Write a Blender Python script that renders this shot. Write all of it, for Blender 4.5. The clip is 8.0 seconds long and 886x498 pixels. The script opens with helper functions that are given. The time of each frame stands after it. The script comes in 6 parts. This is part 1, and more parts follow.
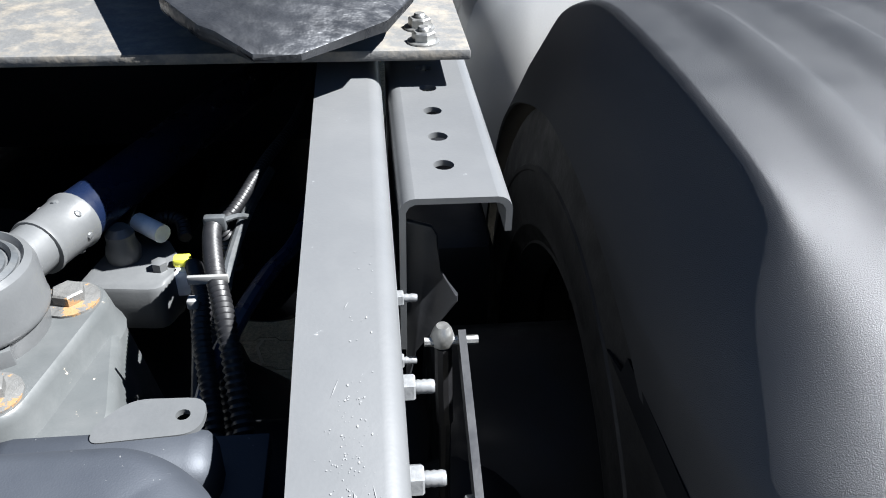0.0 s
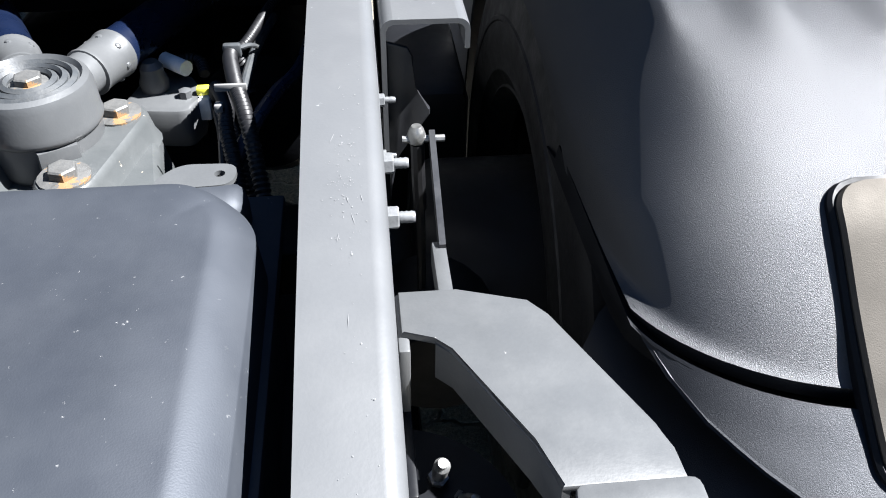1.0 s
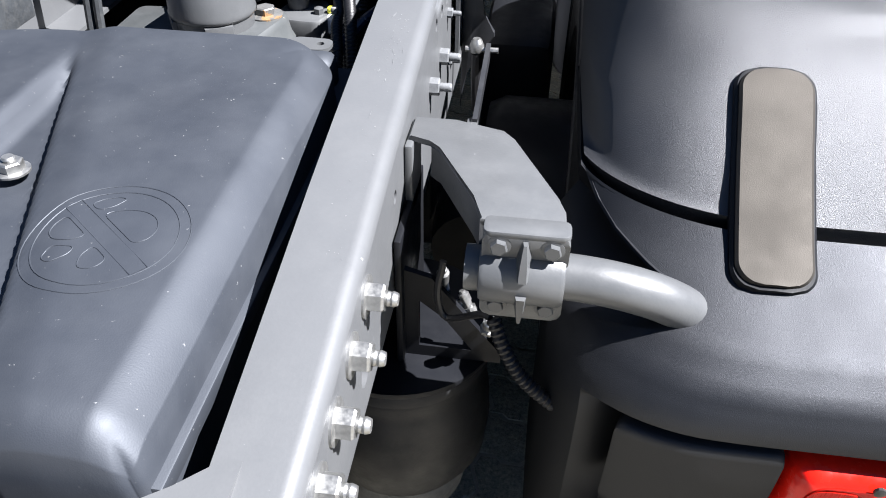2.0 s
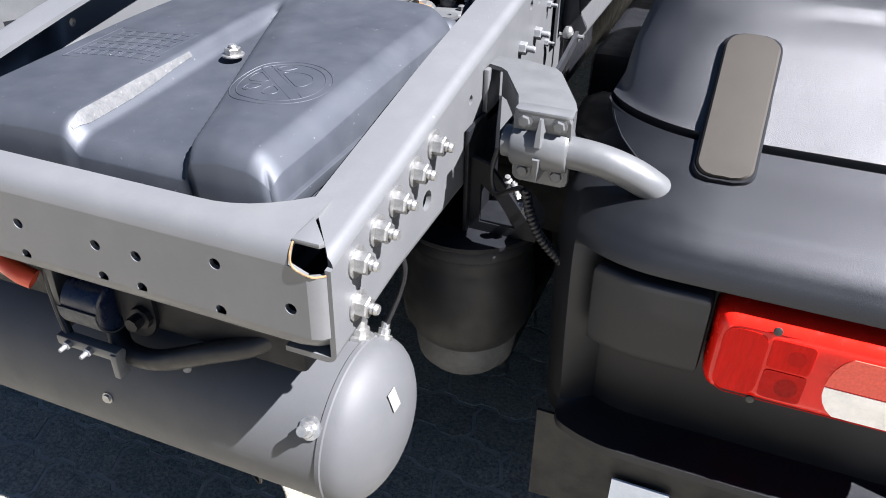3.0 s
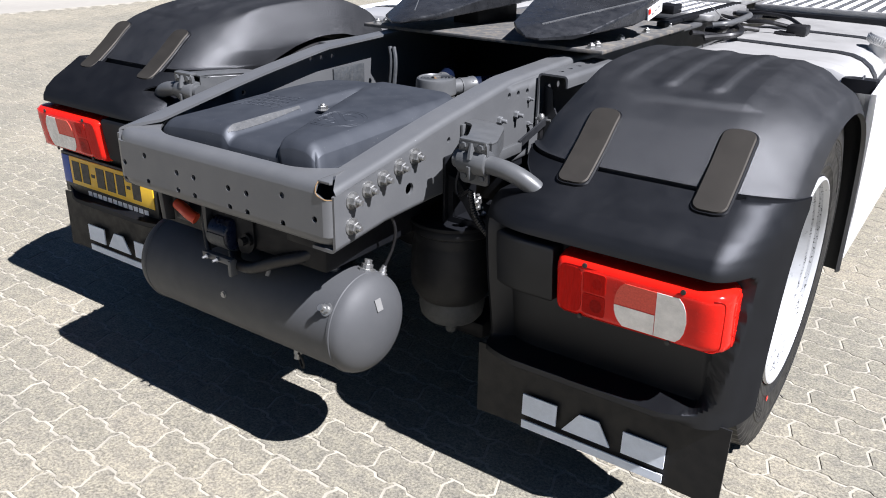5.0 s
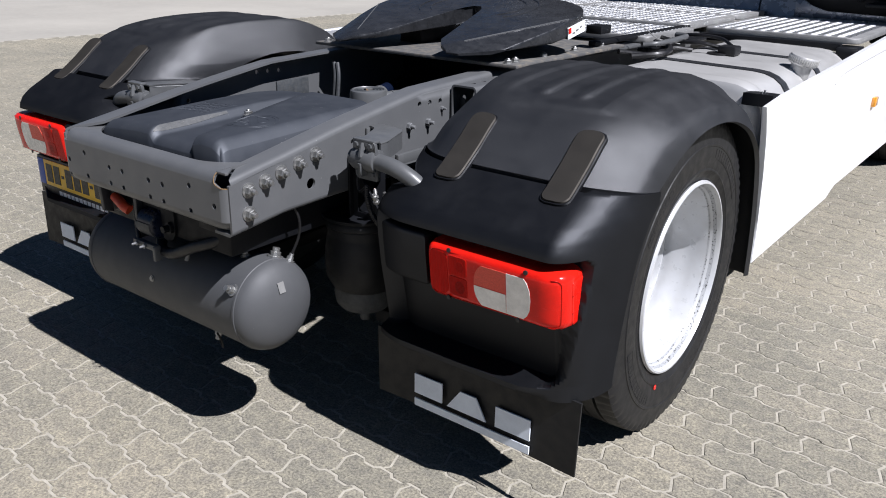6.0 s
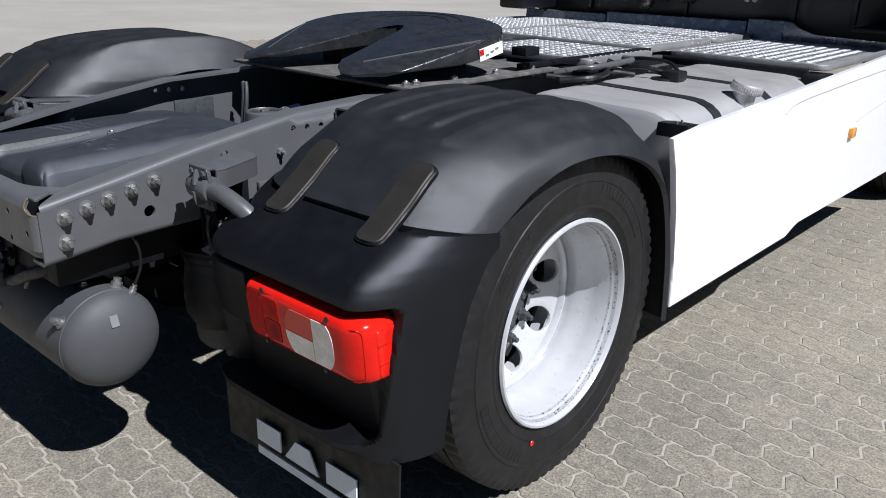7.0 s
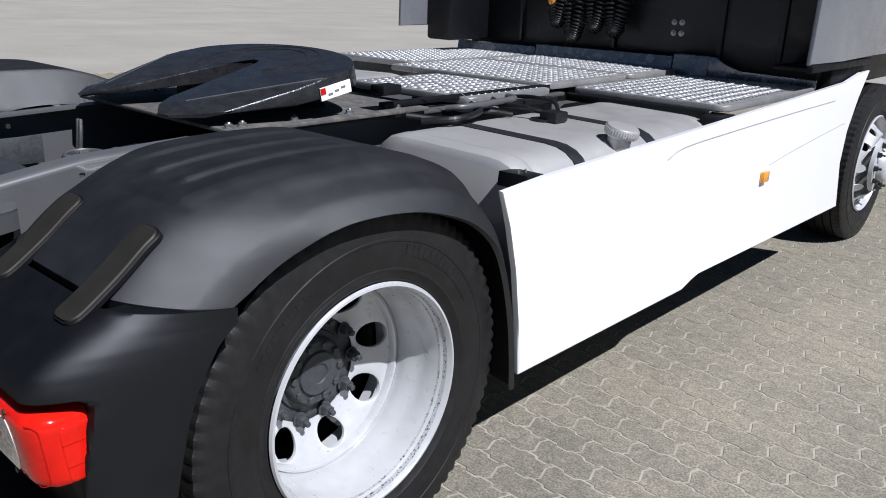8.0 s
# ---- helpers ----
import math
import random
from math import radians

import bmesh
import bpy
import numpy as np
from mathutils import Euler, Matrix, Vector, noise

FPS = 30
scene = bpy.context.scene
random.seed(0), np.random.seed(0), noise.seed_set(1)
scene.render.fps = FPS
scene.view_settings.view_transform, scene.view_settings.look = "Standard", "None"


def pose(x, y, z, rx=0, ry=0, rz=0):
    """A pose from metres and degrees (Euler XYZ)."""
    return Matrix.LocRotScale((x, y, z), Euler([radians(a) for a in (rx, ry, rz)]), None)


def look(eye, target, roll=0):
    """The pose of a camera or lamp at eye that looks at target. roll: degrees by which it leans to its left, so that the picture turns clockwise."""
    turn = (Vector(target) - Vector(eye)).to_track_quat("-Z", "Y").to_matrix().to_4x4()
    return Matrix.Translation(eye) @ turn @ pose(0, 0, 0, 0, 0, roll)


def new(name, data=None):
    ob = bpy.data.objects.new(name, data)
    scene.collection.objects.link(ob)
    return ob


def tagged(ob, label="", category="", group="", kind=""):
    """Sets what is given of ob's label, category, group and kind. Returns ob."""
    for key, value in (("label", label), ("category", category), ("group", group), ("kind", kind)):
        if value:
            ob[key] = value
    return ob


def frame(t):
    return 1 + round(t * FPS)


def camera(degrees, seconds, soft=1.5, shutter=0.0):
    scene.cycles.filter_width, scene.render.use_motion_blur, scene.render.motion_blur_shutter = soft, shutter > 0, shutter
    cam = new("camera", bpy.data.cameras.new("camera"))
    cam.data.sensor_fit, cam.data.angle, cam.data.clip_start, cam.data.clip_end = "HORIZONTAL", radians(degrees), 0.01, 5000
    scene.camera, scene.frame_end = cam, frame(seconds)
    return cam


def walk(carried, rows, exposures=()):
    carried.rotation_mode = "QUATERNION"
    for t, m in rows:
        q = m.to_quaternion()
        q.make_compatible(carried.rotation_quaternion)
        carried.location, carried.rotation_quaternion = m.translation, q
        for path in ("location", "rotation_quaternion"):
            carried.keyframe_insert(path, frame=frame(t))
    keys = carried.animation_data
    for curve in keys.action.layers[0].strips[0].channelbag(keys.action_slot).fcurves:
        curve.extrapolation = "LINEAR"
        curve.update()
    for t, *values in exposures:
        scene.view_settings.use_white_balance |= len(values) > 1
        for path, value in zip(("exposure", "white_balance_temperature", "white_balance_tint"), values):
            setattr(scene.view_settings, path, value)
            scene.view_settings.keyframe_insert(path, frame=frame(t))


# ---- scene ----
cam = camera(58.4, 8.0, soft=1.0)
PATH = [
    (0, (0.38, 0.342, 1.357), (0.559, 1.998, 0.249), 1.2),
    (0.5, (0.38, 0.274, 1.37), (0.587, 1.841, 0.145), 1.8),
    (1, (0.383, 0.109, 1.38), (0.561, 1.63, 0.093), 1.2),
    (1.5, (0.413, -0.056, 1.4), (0.445, 1.465, 0.102), 1.1),
    (1.7, (0.459, -0.124, 1.395), (0.405, 1.409, 0.111), 1.1),
    (2.8, (0.744, -0.534, 1.377), (0.191, 1.033, 0.264), 1.0),
    (3, (0.787, -0.63, 1.384), (0.176, 0.927, 0.287), 1.2),
    (3.5, (0.895, -0.84, 1.423), (0.155, 0.714, 0.404), 1.1),
    (4, (1.097, -1.0, 1.446), (0.166, 0.539, 0.571), 1.2),
    (4.3, (1.239, -1.074, 1.447), (0.235, 0.445, 0.618), 2.2),
    (4.5, (1.331, -1.105, 1.465), (0.295, 0.404, 0.66), 1.5),
    (5, (1.548, -1.234, 1.464), (0.511, 0.285, 0.676), 1.2),
    (5.2, (1.626, -1.248, 1.457), (0.615, 0.294, 0.683), 1.4),
    (6.3, (2.119, -1.11, 1.456), (0.942, 0.343, 0.748), 1.1),
    (6.5, (2.18, -1.02, 1.442), (0.98, 0.418, 0.741), 1.2),
    (7, (2.299, -0.7, 1.456), (1.064, 0.715, 0.769), 1.5),
    (7.5, (2.41, -0.418, 1.467), (1.174, 1.003, 0.794), 1.7),
    (8, (2.525, -0.139, 1.486), (1.268, 1.283, 0.857), 2.0),
]
EXPOSURES = [(0, 2.28, 6000, 8), (0.7, 2.40, 6000, 9), (1.5, 2.18, 6000, 10), (2.8, 2.42, 6000, 14), (3.5, 2.39, 6000, 14), (4.0, 2.08, 5900, 14), (4.5, 1.70, 5900, 14), (5.2, 1.16, 5900, 14), (6.3, 0.66, 5850, 14), (7.0, 0.47, 5800, 13), (8, 0.36, 5800, 13)]
walk(cam, [(t, look(eye, target, roll)) for t, eye, target, roll in PATH], EXPOSURES)

# ---- light ----
SUN_TOWARDS = Vector((0.78, -0.088, 1.0)).normalized()
world = bpy.data.worlds.new("world")
scene.world = world
world.use_nodes = True
wn = world.node_tree.nodes
sky = wn.new("ShaderNodeTexSky")
sky.sky_type = "NISHITA"
sky.sun_disc = False
sky.ozone_density, sky.dust_density = 7.0, 0.1
sky.sun_elevation = math.asin(SUN_TOWARDS.z)
sky.sun_rotation = math.atan2(SUN_TOWARDS.x, SUN_TOWARDS.y)
world.node_tree.links.new(sky.outputs[0], wn["Background"].inputs[0])
wn["Background"].inputs[1].default_value = 0.0175
sun = new("sun", bpy.data.lights.new("sun", "SUN"))
sun.data.energy, sun.data.angle, sun.data.color = 5.4, radians(0.53), (1.0, 0.955, 0.905)
sun.matrix_world = look((0, 0, 0), -SUN_TOWARDS)


# ---- mesh helpers ----
def V(*a):
    return Vector(a)


def part(name, bm, material, parent=None, label="", smooth=35):
    """Links a bmesh as one mesh object under a thing or a part."""
    bmesh.ops.recalc_face_normals(bm, faces=bm.faces)
    me = bpy.data.meshes.new(name)
    bm.to_mesh(me)
    bm.free()
    me.materials.append(material)
    if smooth:
        me.shade_smooth()
        me.set_sharp_from_angle(angle=radians(smooth))
    ob = new(name, me)
    ob.parent = parent
    return tagged(ob, label)


def place(name, me, m, parent, label=""):
    """One more object on a shared mesh."""
    ob = new(name, me)
    ob.parent = parent
    ob.matrix_basis = m
    return tagged(ob, label)


def mesh_of(bm, name, material, smooth=35):
    bmesh.ops.recalc_face_normals(bm, faces=bm.faces)
    me = bpy.data.meshes.new(name)
    bm.to_mesh(me)
    bm.free()
    me.materials.append(material)
    if smooth:
        me.shade_smooth()
        me.set_sharp_from_angle(angle=radians(smooth))
    return me


def box(bm, lo, hi, bevel=0.0, seg=2):
    x0, y0, z0 = lo
    x1, y1, z1 = hi
    vs = [bm.verts.new(p) for p in ((x0, y0, z0), (x1, y0, z0), (x1, y1, z0), (x0, y1, z0), (x0, y0, z1), (x1, y0, z1), (x1, y1, z1), (x0, y1, z1))]
    fs = [bm.faces.new([vs[i] for i in q]) for q in ((3, 2, 1, 0), (4, 5, 6, 7), (0, 1, 5, 4), (1, 2, 6, 5), (2, 3, 7, 6), (3, 0, 4, 7))]
    if bevel:
        es = list({e for f in fs for e in f.edges})
        bmesh.ops.bevel(bm, geom=es, offset=bevel, segments=seg, affect="EDGES", profile=0.5)
    return bm


def loft(bm, rings, closed=True, caps=True):
    """Skins rings of points of equal length."""
    rows = [[bm.verts.new(p) for p in r] for r in rings]
    n = len(rows[0])
    for a, b in zip(rows, rows[1:]):
        for i in range(n if closed else n - 1):
            j = (i + 1) % n
            bm.faces.new((a[i], a[j], b[j], b[i]))
    if caps and closed:
        bm.faces.new(rows[0][::-1])
        bm.faces.new(rows[-1])
    return rows


def prism(bm, pts, to3, a, b, bevel=0.0, seg=2):
    """A polygon pushed from a to b; to3(u, v, w) gives the place."""
    rows = loft(bm, [[to3(u, v, a) for u, v in pts], [to3(u, v, b) for u, v in pts]])
    if bevel:
        es = [e for r in rows for v, w in zip(r, r[1:] + r[:1]) for e in v.link_edges if e.other_vert(v) is w]
        bmesh.ops.bevel(bm, geom=es, offset=bevel, segments=seg, affect="EDGES", profile=0.5)


def frame_of(axis):
    a = Vector(axis).normalized()
    u = a.orthogonal().normalized()
    return u, a.cross(u), a


def lathe(bm, profile, origin, axis, n=24, caps=True):
    """Turns (radius, height) pairs round an axis."""
    u, v, a = frame_of(axis)
    o = Vector(origin)
    rings = []
    for r, h in profile:
        rings.append([o + a * h + (u * math.cos(t) + v * math.sin(t)) * max(r, 1e-4) for t in (2 * math.pi * k / n for k in range(n))])
    return loft(bm, rings, True, caps)


def ring_lathe(bm, profile, origin, axis, n=48):
    """Turns a closed profile into a ring."""
    u, v, a = frame_of(axis)
    o = Vector(origin)
    rings = [[o + a * h + (u * math.cos(t) + v * math.sin(t)) * r for r, h in profile] for t in (2 * math.pi * k / n for k in range(n))]
    rings.append(rings[0])
    rows = [[bm.verts.new(p) for p in r] for r in rings[:-1]]
    m = len(profile)
    for k in range(n):
        a_, b_ = rows[k], rows[(k + 1) % n]
        for i in range(m):
            j = (i + 1) % m
            bm.faces.new((a_[i], a_[j], b_[j], b_[i]))


def curve_through(pts, step=6):
    """Catmull-Rom points through the given ones."""
    p = [Vector(q) for q in pts]
    p = [p[0] * 2 - p[1]] + p + [p[-1] * 2 - p[-2]]
    out = []
    for a, b, c, d in zip(p, p[1:], p[2:], p[3:]):
        for k in range(step):
            t = k / step
            out.append(0.5 * ((2 * b) + (c - a) * t + (2 * a - 5 * b + 4 * c - d) * t * t + (3 * b - a - 3 * c + d) * t ** 3))
    return out + [p[-2]]


def tube(bm, pts, r, n=10, step=6, ridges=0.0):
    """A round hose or bar along a path; ridges: how far every other ring stands proud."""
    path = curve_through(pts, step) if step else [Vector(q) for q in pts]
    t0 = (path[1] - path[0]).normalized()
    u = t0.orthogonal().normalized()
    rings = []
    for i, p in enumerate(path):
        t = (path[min(i + 1, len(path) - 1)] - path[max(i - 1, 0)]).normalized()
        u = (u - t * u.dot(t)).normalized()
        v = t.cross(u)
        rr = r + (ridges if i % 2 else 0)
        rings.append([p + (u * math.cos(2 * math.pi * k / n) + v * math.sin(2 * math.pi * k / n)) * rr for k in range(n)])
    loft(bm, rings)


def corrugated(bm, pts, r, pitch=0.0065):
    """A ribbed conduit."""
    path = curve_through(pts, 24)
    length = sum((b - a).length for a, b in zip(path, path[1:]))
    n = max(6, int(length / pitch) * 2)
    out, acc, want = [path[0]], 0.0, length / n
    for a, b in zip(path, path[1:]):
        d = (b - a).length
        while acc + d >= want * len(out) and len(out) <= n:
            out.append(a.lerp(b, (want * len(out) - acc) / d))
        acc += d
    tube(bm, out, r, 12, 0, r * 0.26)


def plate(bm, outline, holes, to3, a, b):
    """A flat plate with real round or shaped holes, between a and b of its thickness. Holes: (u, v, r) or a list of points."""
    loops = [outline]
    for h in holes:
        if isinstance(h, tuple):
            u, v, r = h
            loops.append([(u + r * math.cos(t), v + r * math.sin(t)) for t in (2 * math.pi * k / 14 for k in range(14))])
        else:
            loops.append(h)
    for w in (a, b):
        es = []
        for lp in loops:
            vs = [bm.verts.new(to3(u, v, w)) for u, v in lp]
            es += [bm.edges.new((p, q)) for p, q in zip(vs, vs[1:] + vs[:1])]
        bmesh.ops.triangle_fill(bm, edges=es, use_beauty=True)
    for lp in loops:
        loft(bm, [[to3(u, v, a) for u, v in lp], [to3(u, v, b) for u, v in lp]], True, False)
    bmesh.ops.remove_doubles(bm, verts=bm.verts, dist=1e-5)


def sheet(bm, rows, thick):
    """A grid of points made into a closed shell; thick > 0 grows to the left of rows x columns."""
    m, n = len(rows), len(rows[0])
    nor = []
    for i in range(m):
        line = []
        for k in range(n):
            a = rows[min(i + 1, m - 1)][k] - rows[max(i - 1, 0)][k]
            b = rows[i][min(k + 1, n - 1)] - rows[i][max(k - 1, 0)]
            c = a.cross(b)
            line.append(c.normalized() if c.length > 1e-12 else V(0, 0, 0))
        nor.append(line)
    A = [[bm.verts.new(p) for p in r] for r in rows]
    B = [[bm.verts.new(p + q * thick) for p, q in zip(r, l)] for r, l in zip(rows, nor)]
    for i in range(m - 1):
        for k in range(n - 1):
            bm.faces.new((A[i][k], A[i][k + 1], A[i + 1][k + 1], A[i + 1][k]))
            bm.faces.new((B[i][k], B[i + 1][k], B[i + 1][k + 1], B[i][k + 1]))
    edge = [(0, k) for k in range(n)] + [(i, n - 1) for i in range(1, m)] + [(m - 1, k) for k in range(n - 2, -1, -1)] + [(i, 0) for i in range(m - 2, 0, -1)]
    for (i, k), (p, q) in zip(edge, edge[1:] + edge[:1]):
        bm.faces.new((A[i][k], B[i][k], B[p][q], A[p][q]))


def lerp_list(table, x):
    """Linear reading of a table of (x, value)."""
    if x <= table[0][0]:
        return table[0][1]
    for (a, p), (b, q) in zip(table, table[1:]):
        if x <= b:
            return p + (q - p) * (x - a) / (b - a)
    return table[-1][1]


def smooth01(a, b, x):
    t = min(1.0, max(0.0, (x - a) / (b - a)))
    return t * t * (3 - 2 * t)


def rounded(pts, r, n=4):
    """Rounds the corners of a polygon."""
    out = []
    m = len(pts)
    for i in range(m):
        p, a, b = Vector(pts[i]), Vector(pts[i - 1]), Vector(pts[(i + 1) % m])
        da, db = (a - p), (b - p)
        rr = min(r, da.length * 0.45, db.length * 0.45)
        s, e = p + da.normalized() * rr, p + db.normalized() * rr
        for k in range(n + 1):
            t = k / n
            q = s * (1 - t) ** 2 + p * 2 * t * (1 - t) + e * t * t
            out.append((q.x, q.y))
    return out


# ---- materials ----
def material(name, colour, rough=0.5, metal=0.0, var=0.12, scale=9.0, fine=260.0, bump=0.08, dust=0.0, dust_colour=(0.42, 0.40, 0.37), coat=0.0, rough_var=0.12, spec=0.5, chips=None, stretch=(1, 1, 1), gloss=None):
    """A painted, plastic or metal surface with stains, fine grain, dust and worn spots."""
    m = bpy.data.materials.new(name)
    m.use_nodes = True
    nt = m.node_tree
    b = nt.nodes["Principled BSDF"]
    link = nt.links.new
    co = nt.nodes.new("ShaderNodeTexCoord")
    mp = nt.nodes.new("ShaderNodeMapping")
    mp.inputs["Scale"].default_value = stretch
    link(co.outputs["Object"], mp.inputs[0])

    def noise_node(sc, detail=4.0, ro=0.55):
        n = nt.nodes.new("ShaderNodeTexNoise")
        n.inputs["Scale"].default_value = sc
        n.inputs["Detail"].default_value = detail
        n.inputs["Roughness"].default_value = ro
        link(mp.outputs[0], n.inputs["Vector"])
        return n.outputs["Fac"]

    def ramp(fac, lo, hi):
        r = nt.nodes.new("ShaderNodeMapRange")
        r.inputs["From Min"].default_value, r.inputs["From Max"].default_value = lo, hi
        link(fac, r.inputs["Value"])
        return r.outputs[0]

    def mix(fac, a, bb):
        x = nt.nodes.new("ShaderNodeMix")
        x.data_type = "RGBA"
        if isinstance(fac, float):
            x.inputs["Factor"].default_value = fac
        else:
            link(fac, x.inputs["Factor"])
        for sock, val in ((x.inputs["A"], a), (x.inputs["B"], bb)):
            if isinstance(val, tuple):
                sock.default_value = (*val, 1)
            else:
                link(val, sock)
        return x.outputs["Result"]

    def times(s, k):
        q = nt.nodes.new("ShaderNodeMath")
        q.operation = "MULTIPLY"
        link(s, q.inputs[0])
        q.inputs[1].default_value = k
        return q.outputs[0]

    big, small = noise_node(scale), noise_node(fine, 2.0)
    dark = tuple(c * (1 - var) for c in colour)
    light = tuple(min(1, c * (1 + var)) for c in colour)
    c = mix(ramp(big, 0.3, 0.7), dark, light)
    c = mix(times(ramp(small, 0.35, 0.65), 0.35), c, light)
    if dust:
        d = times(ramp(noise_node(scale * 2.3, 8.0, 0.68), 0.46, 0.72), dust)
        c = mix(d, c, dust_colour)
    if chips:
        size, much, cc = chips
        d = ramp(noise_node(size, 6.0, 0.7), 0.72 - much, 0.74 - much)
        c = mix(d, c, cc)
    link(c, b.inputs["Base Color"])
    b.inputs["Metallic"].default_value = metal
    b.inputs["Specular IOR Level"].default_value = spec
    b.inputs["Coat Weight"].default_value = coat
    b.inputs["Coat Roughness"].default_value = 0.08
    rr = nt.nodes.new("ShaderNodeMapRange")
    rr.inputs["From Min"].default_value, rr.inputs["From Max"].default_value = 0.3, 0.7
    rr.inputs["To Min"].default_value, rr.inputs["To Max"].default_value = max(0.02, rough - rough_var), min(1, rough + rough_var)
    link(noise_node(scale * 3.1), rr.inputs["Value"])
    link(rr.outputs[0], b.inputs["Roughness"])
    if bump:
        bp = nt.nodes.new("ShaderNodeBump")
        bp.inputs["Strength"].default_value = bump
        bp.inputs["Distance"].default_value = 0.002
        link(small, bp.inputs["Height"])
        link(bp.outputs[0], b.inputs["Normal"])
    if gloss:
        # grained plastic: a dull base under a broad sheen of the grain's own
        b.inputs["Specular IOR Level"].default_value = 0.0
        gl = nt.nodes.new("ShaderNodeBsdfGlossy")
        gl.distribution = "GGX"
        gl.inputs["Color"].default_value = (*gloss, 1)
        link(rr.outputs[0], gl.inputs["Roughness"])
        if bump:
            link(bp.outputs[0], gl.inputs["Normal"])
        add = nt.nodes.new("ShaderNodeAddShader")
        link(b.outputs[0], add.inputs[0])
        link(gl.outputs[0], add.inputs[1])
        link(add.outputs[0], nt.nodes["Material Output"].inputs[0])
    return m


CHASSIS = material("chassis_paint", (0.082, 0.0845, 0.0873), 0.42, 0, 0.05, 4, 300, 0.05, 0.12, (0.164, 0.164, 0.1599), chips=(80, 0.02, (0.1804, 0.1845, 0.1886)), rough_var=0.07)
CHASSIS_PLAIN = material("chassis_paint_plain", (0.070, 0.0725, 0.0745), 0.40, 0, 0.08, 8, 300, 0.06, 0.12, (0.16, 0.16, 0.157), chips=(60, 0.012, (0.2, 0.2, 0.2)))
DARKPAINT = material("dark_paint", (0.0139, 0.0148, 0.0172), 0.45, 0, 0.2, 9, 200, 0.06, 0.15, (0.0574, 0.0574, 0.0574))
NAVY = material("dark_blue_paint", (0.0034, 0.0066, 0.0195), 0.30, 0, 0.15, 9, 200, 0.05, 0.06, (0.006, 0.007, 0.011), spec=0.4, chips=(40, 0.012, (0.2, 0.2, 0.2)))
BLACK = material("black_steel", (0.0066, 0.0071, 0.0086), 0.5, 0, 0.2, 10, 200, 0.05, spec=0.15)
GUARD = material("guard_plastic", (0.0036, 0.0040, 0.0051), 0.50, 0, 0.10, 4, 1300, 0.40, 0.10, (0.008, 0.0086, 0.0098), rough_var=0.05, gloss=(0.0805, 0.0815, 0.0838))
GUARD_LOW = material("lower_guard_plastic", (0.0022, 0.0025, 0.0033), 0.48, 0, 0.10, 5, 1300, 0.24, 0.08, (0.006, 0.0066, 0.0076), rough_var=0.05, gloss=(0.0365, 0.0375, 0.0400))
STRAP = material("strap_rubber", (0.0130, 0.0121, 0.0109), 0.62, 0, 0.10, 6, 900, 0.10, 0.25, (0.0246, 0.0221, 0.0189), rough_var=0.06, gloss=(0.0400, 0.0370, 0.0330))
TANKPAINT = material("tank_paint", (0.055, 0.057, 0.060), 0.60, 0, 0.06, 6, 300, 0.05, 0.14, (0.0984, 0.0984, 0.0984), rough_var=0.05, spec=0.4, chips=(70, 0.01, (0.2, 0.2, 0.2)))
COVER = material("cover_plastic", (0.0152, 0.0176, 0.0225), 0.60, 0, 0.14, 5, 700, 0.07, 0.45, (0.0225, 0.0253, 0.030), chips=(150, 0.045, (0.13, 0.13, 0.13)), rough_var=0.07, gloss=(0.059, 0.0619, 0.0668))
WORN = material("worn_edge", (0.060, 0.061, 0.061), 0.55, 0, 0.25, 60, 300, 0.2, 0.6, (0.04, 0.045, 0.053), chips=(120, 0.08, (0.17, 0.166, 0.155)))
RUBBER = material("tyre_rubber", (0.0092, 0.0092, 0.0096), 0.55, 0, 0.25, 9, 160, 0.2, 0.35, (0.023, 0.0226, 0.022), spec=0.3, chips=(50, 0.01, (0.05, 0.048, 0.045)))
RIMEDGE = material("chipped_rim_paint", (0.328, 0.3362, 0.3444), 0.4, 0.1, 0.06, 10, 200, 0.03, chips=(120, 0.16, (0.0328, 0.0303, 0.0279)))
FLAP = material("flap_rubber", (0.0085, 0.0087, 0.0095), 0.55, 0, 0.12, 9, 200, 0.12, 0.10, (0.018, 0.018, 0.018), spec=0.3)
RIM = material("rim_paint", (0.47, 0.48, 0.49), 0.36, 0.15, 0.06, 10, 200, 0.03, 0.25, (0.38, 0.365, 0.34), coat=0.3, chips=(40, 0.012, (0.082, 0.0738, 0.0656)))
HUBGREY = material("hub_paint", (0.0328, 0.0361, 0.0394), 0.6, 0, 0.25, 30, 200, 0.2, 0.5, (0.0697, 0.0697, 0.0664))
ZINC = material("zinc_bolt", (0.2952, 0.2952, 0.287), 0.42, 0.85, 0.25, 60, 400, 0.08)
PAINTED_BOLT = material("painted_bolt", (0.1394, 0.1435, 0.1476), 0.42, 0.2, 0.25, 90, 400, 0.08)
RUST = material("rusty_bolt", (0.085, 0.085, 0.083), 0.5, 0.15, 0.3, 60, 400, 0.25, 0.25, (0.13, 0.12, 0.105), chips=(26, 0.16, (0.22, 0.135, 0.065)))
SCRATCH = material("bare_scratch", (0.1558, 0.1574, 0.1599), 0.5, 0, 0.2, 90, 300, 0.0)
TORN = material("torn_edge", (0.16, 0.10, 0.045), 0.65, 0.1, 0.4, 120, 400, 0.2)
# grey that stands for the shade along the creases of the white skirt
CREASE_SHADE = material("seam_shadow_paint", (0.3444, 0.3444, 0.3526), 0.4, 0, 0.05, 20, 200, 0.0)
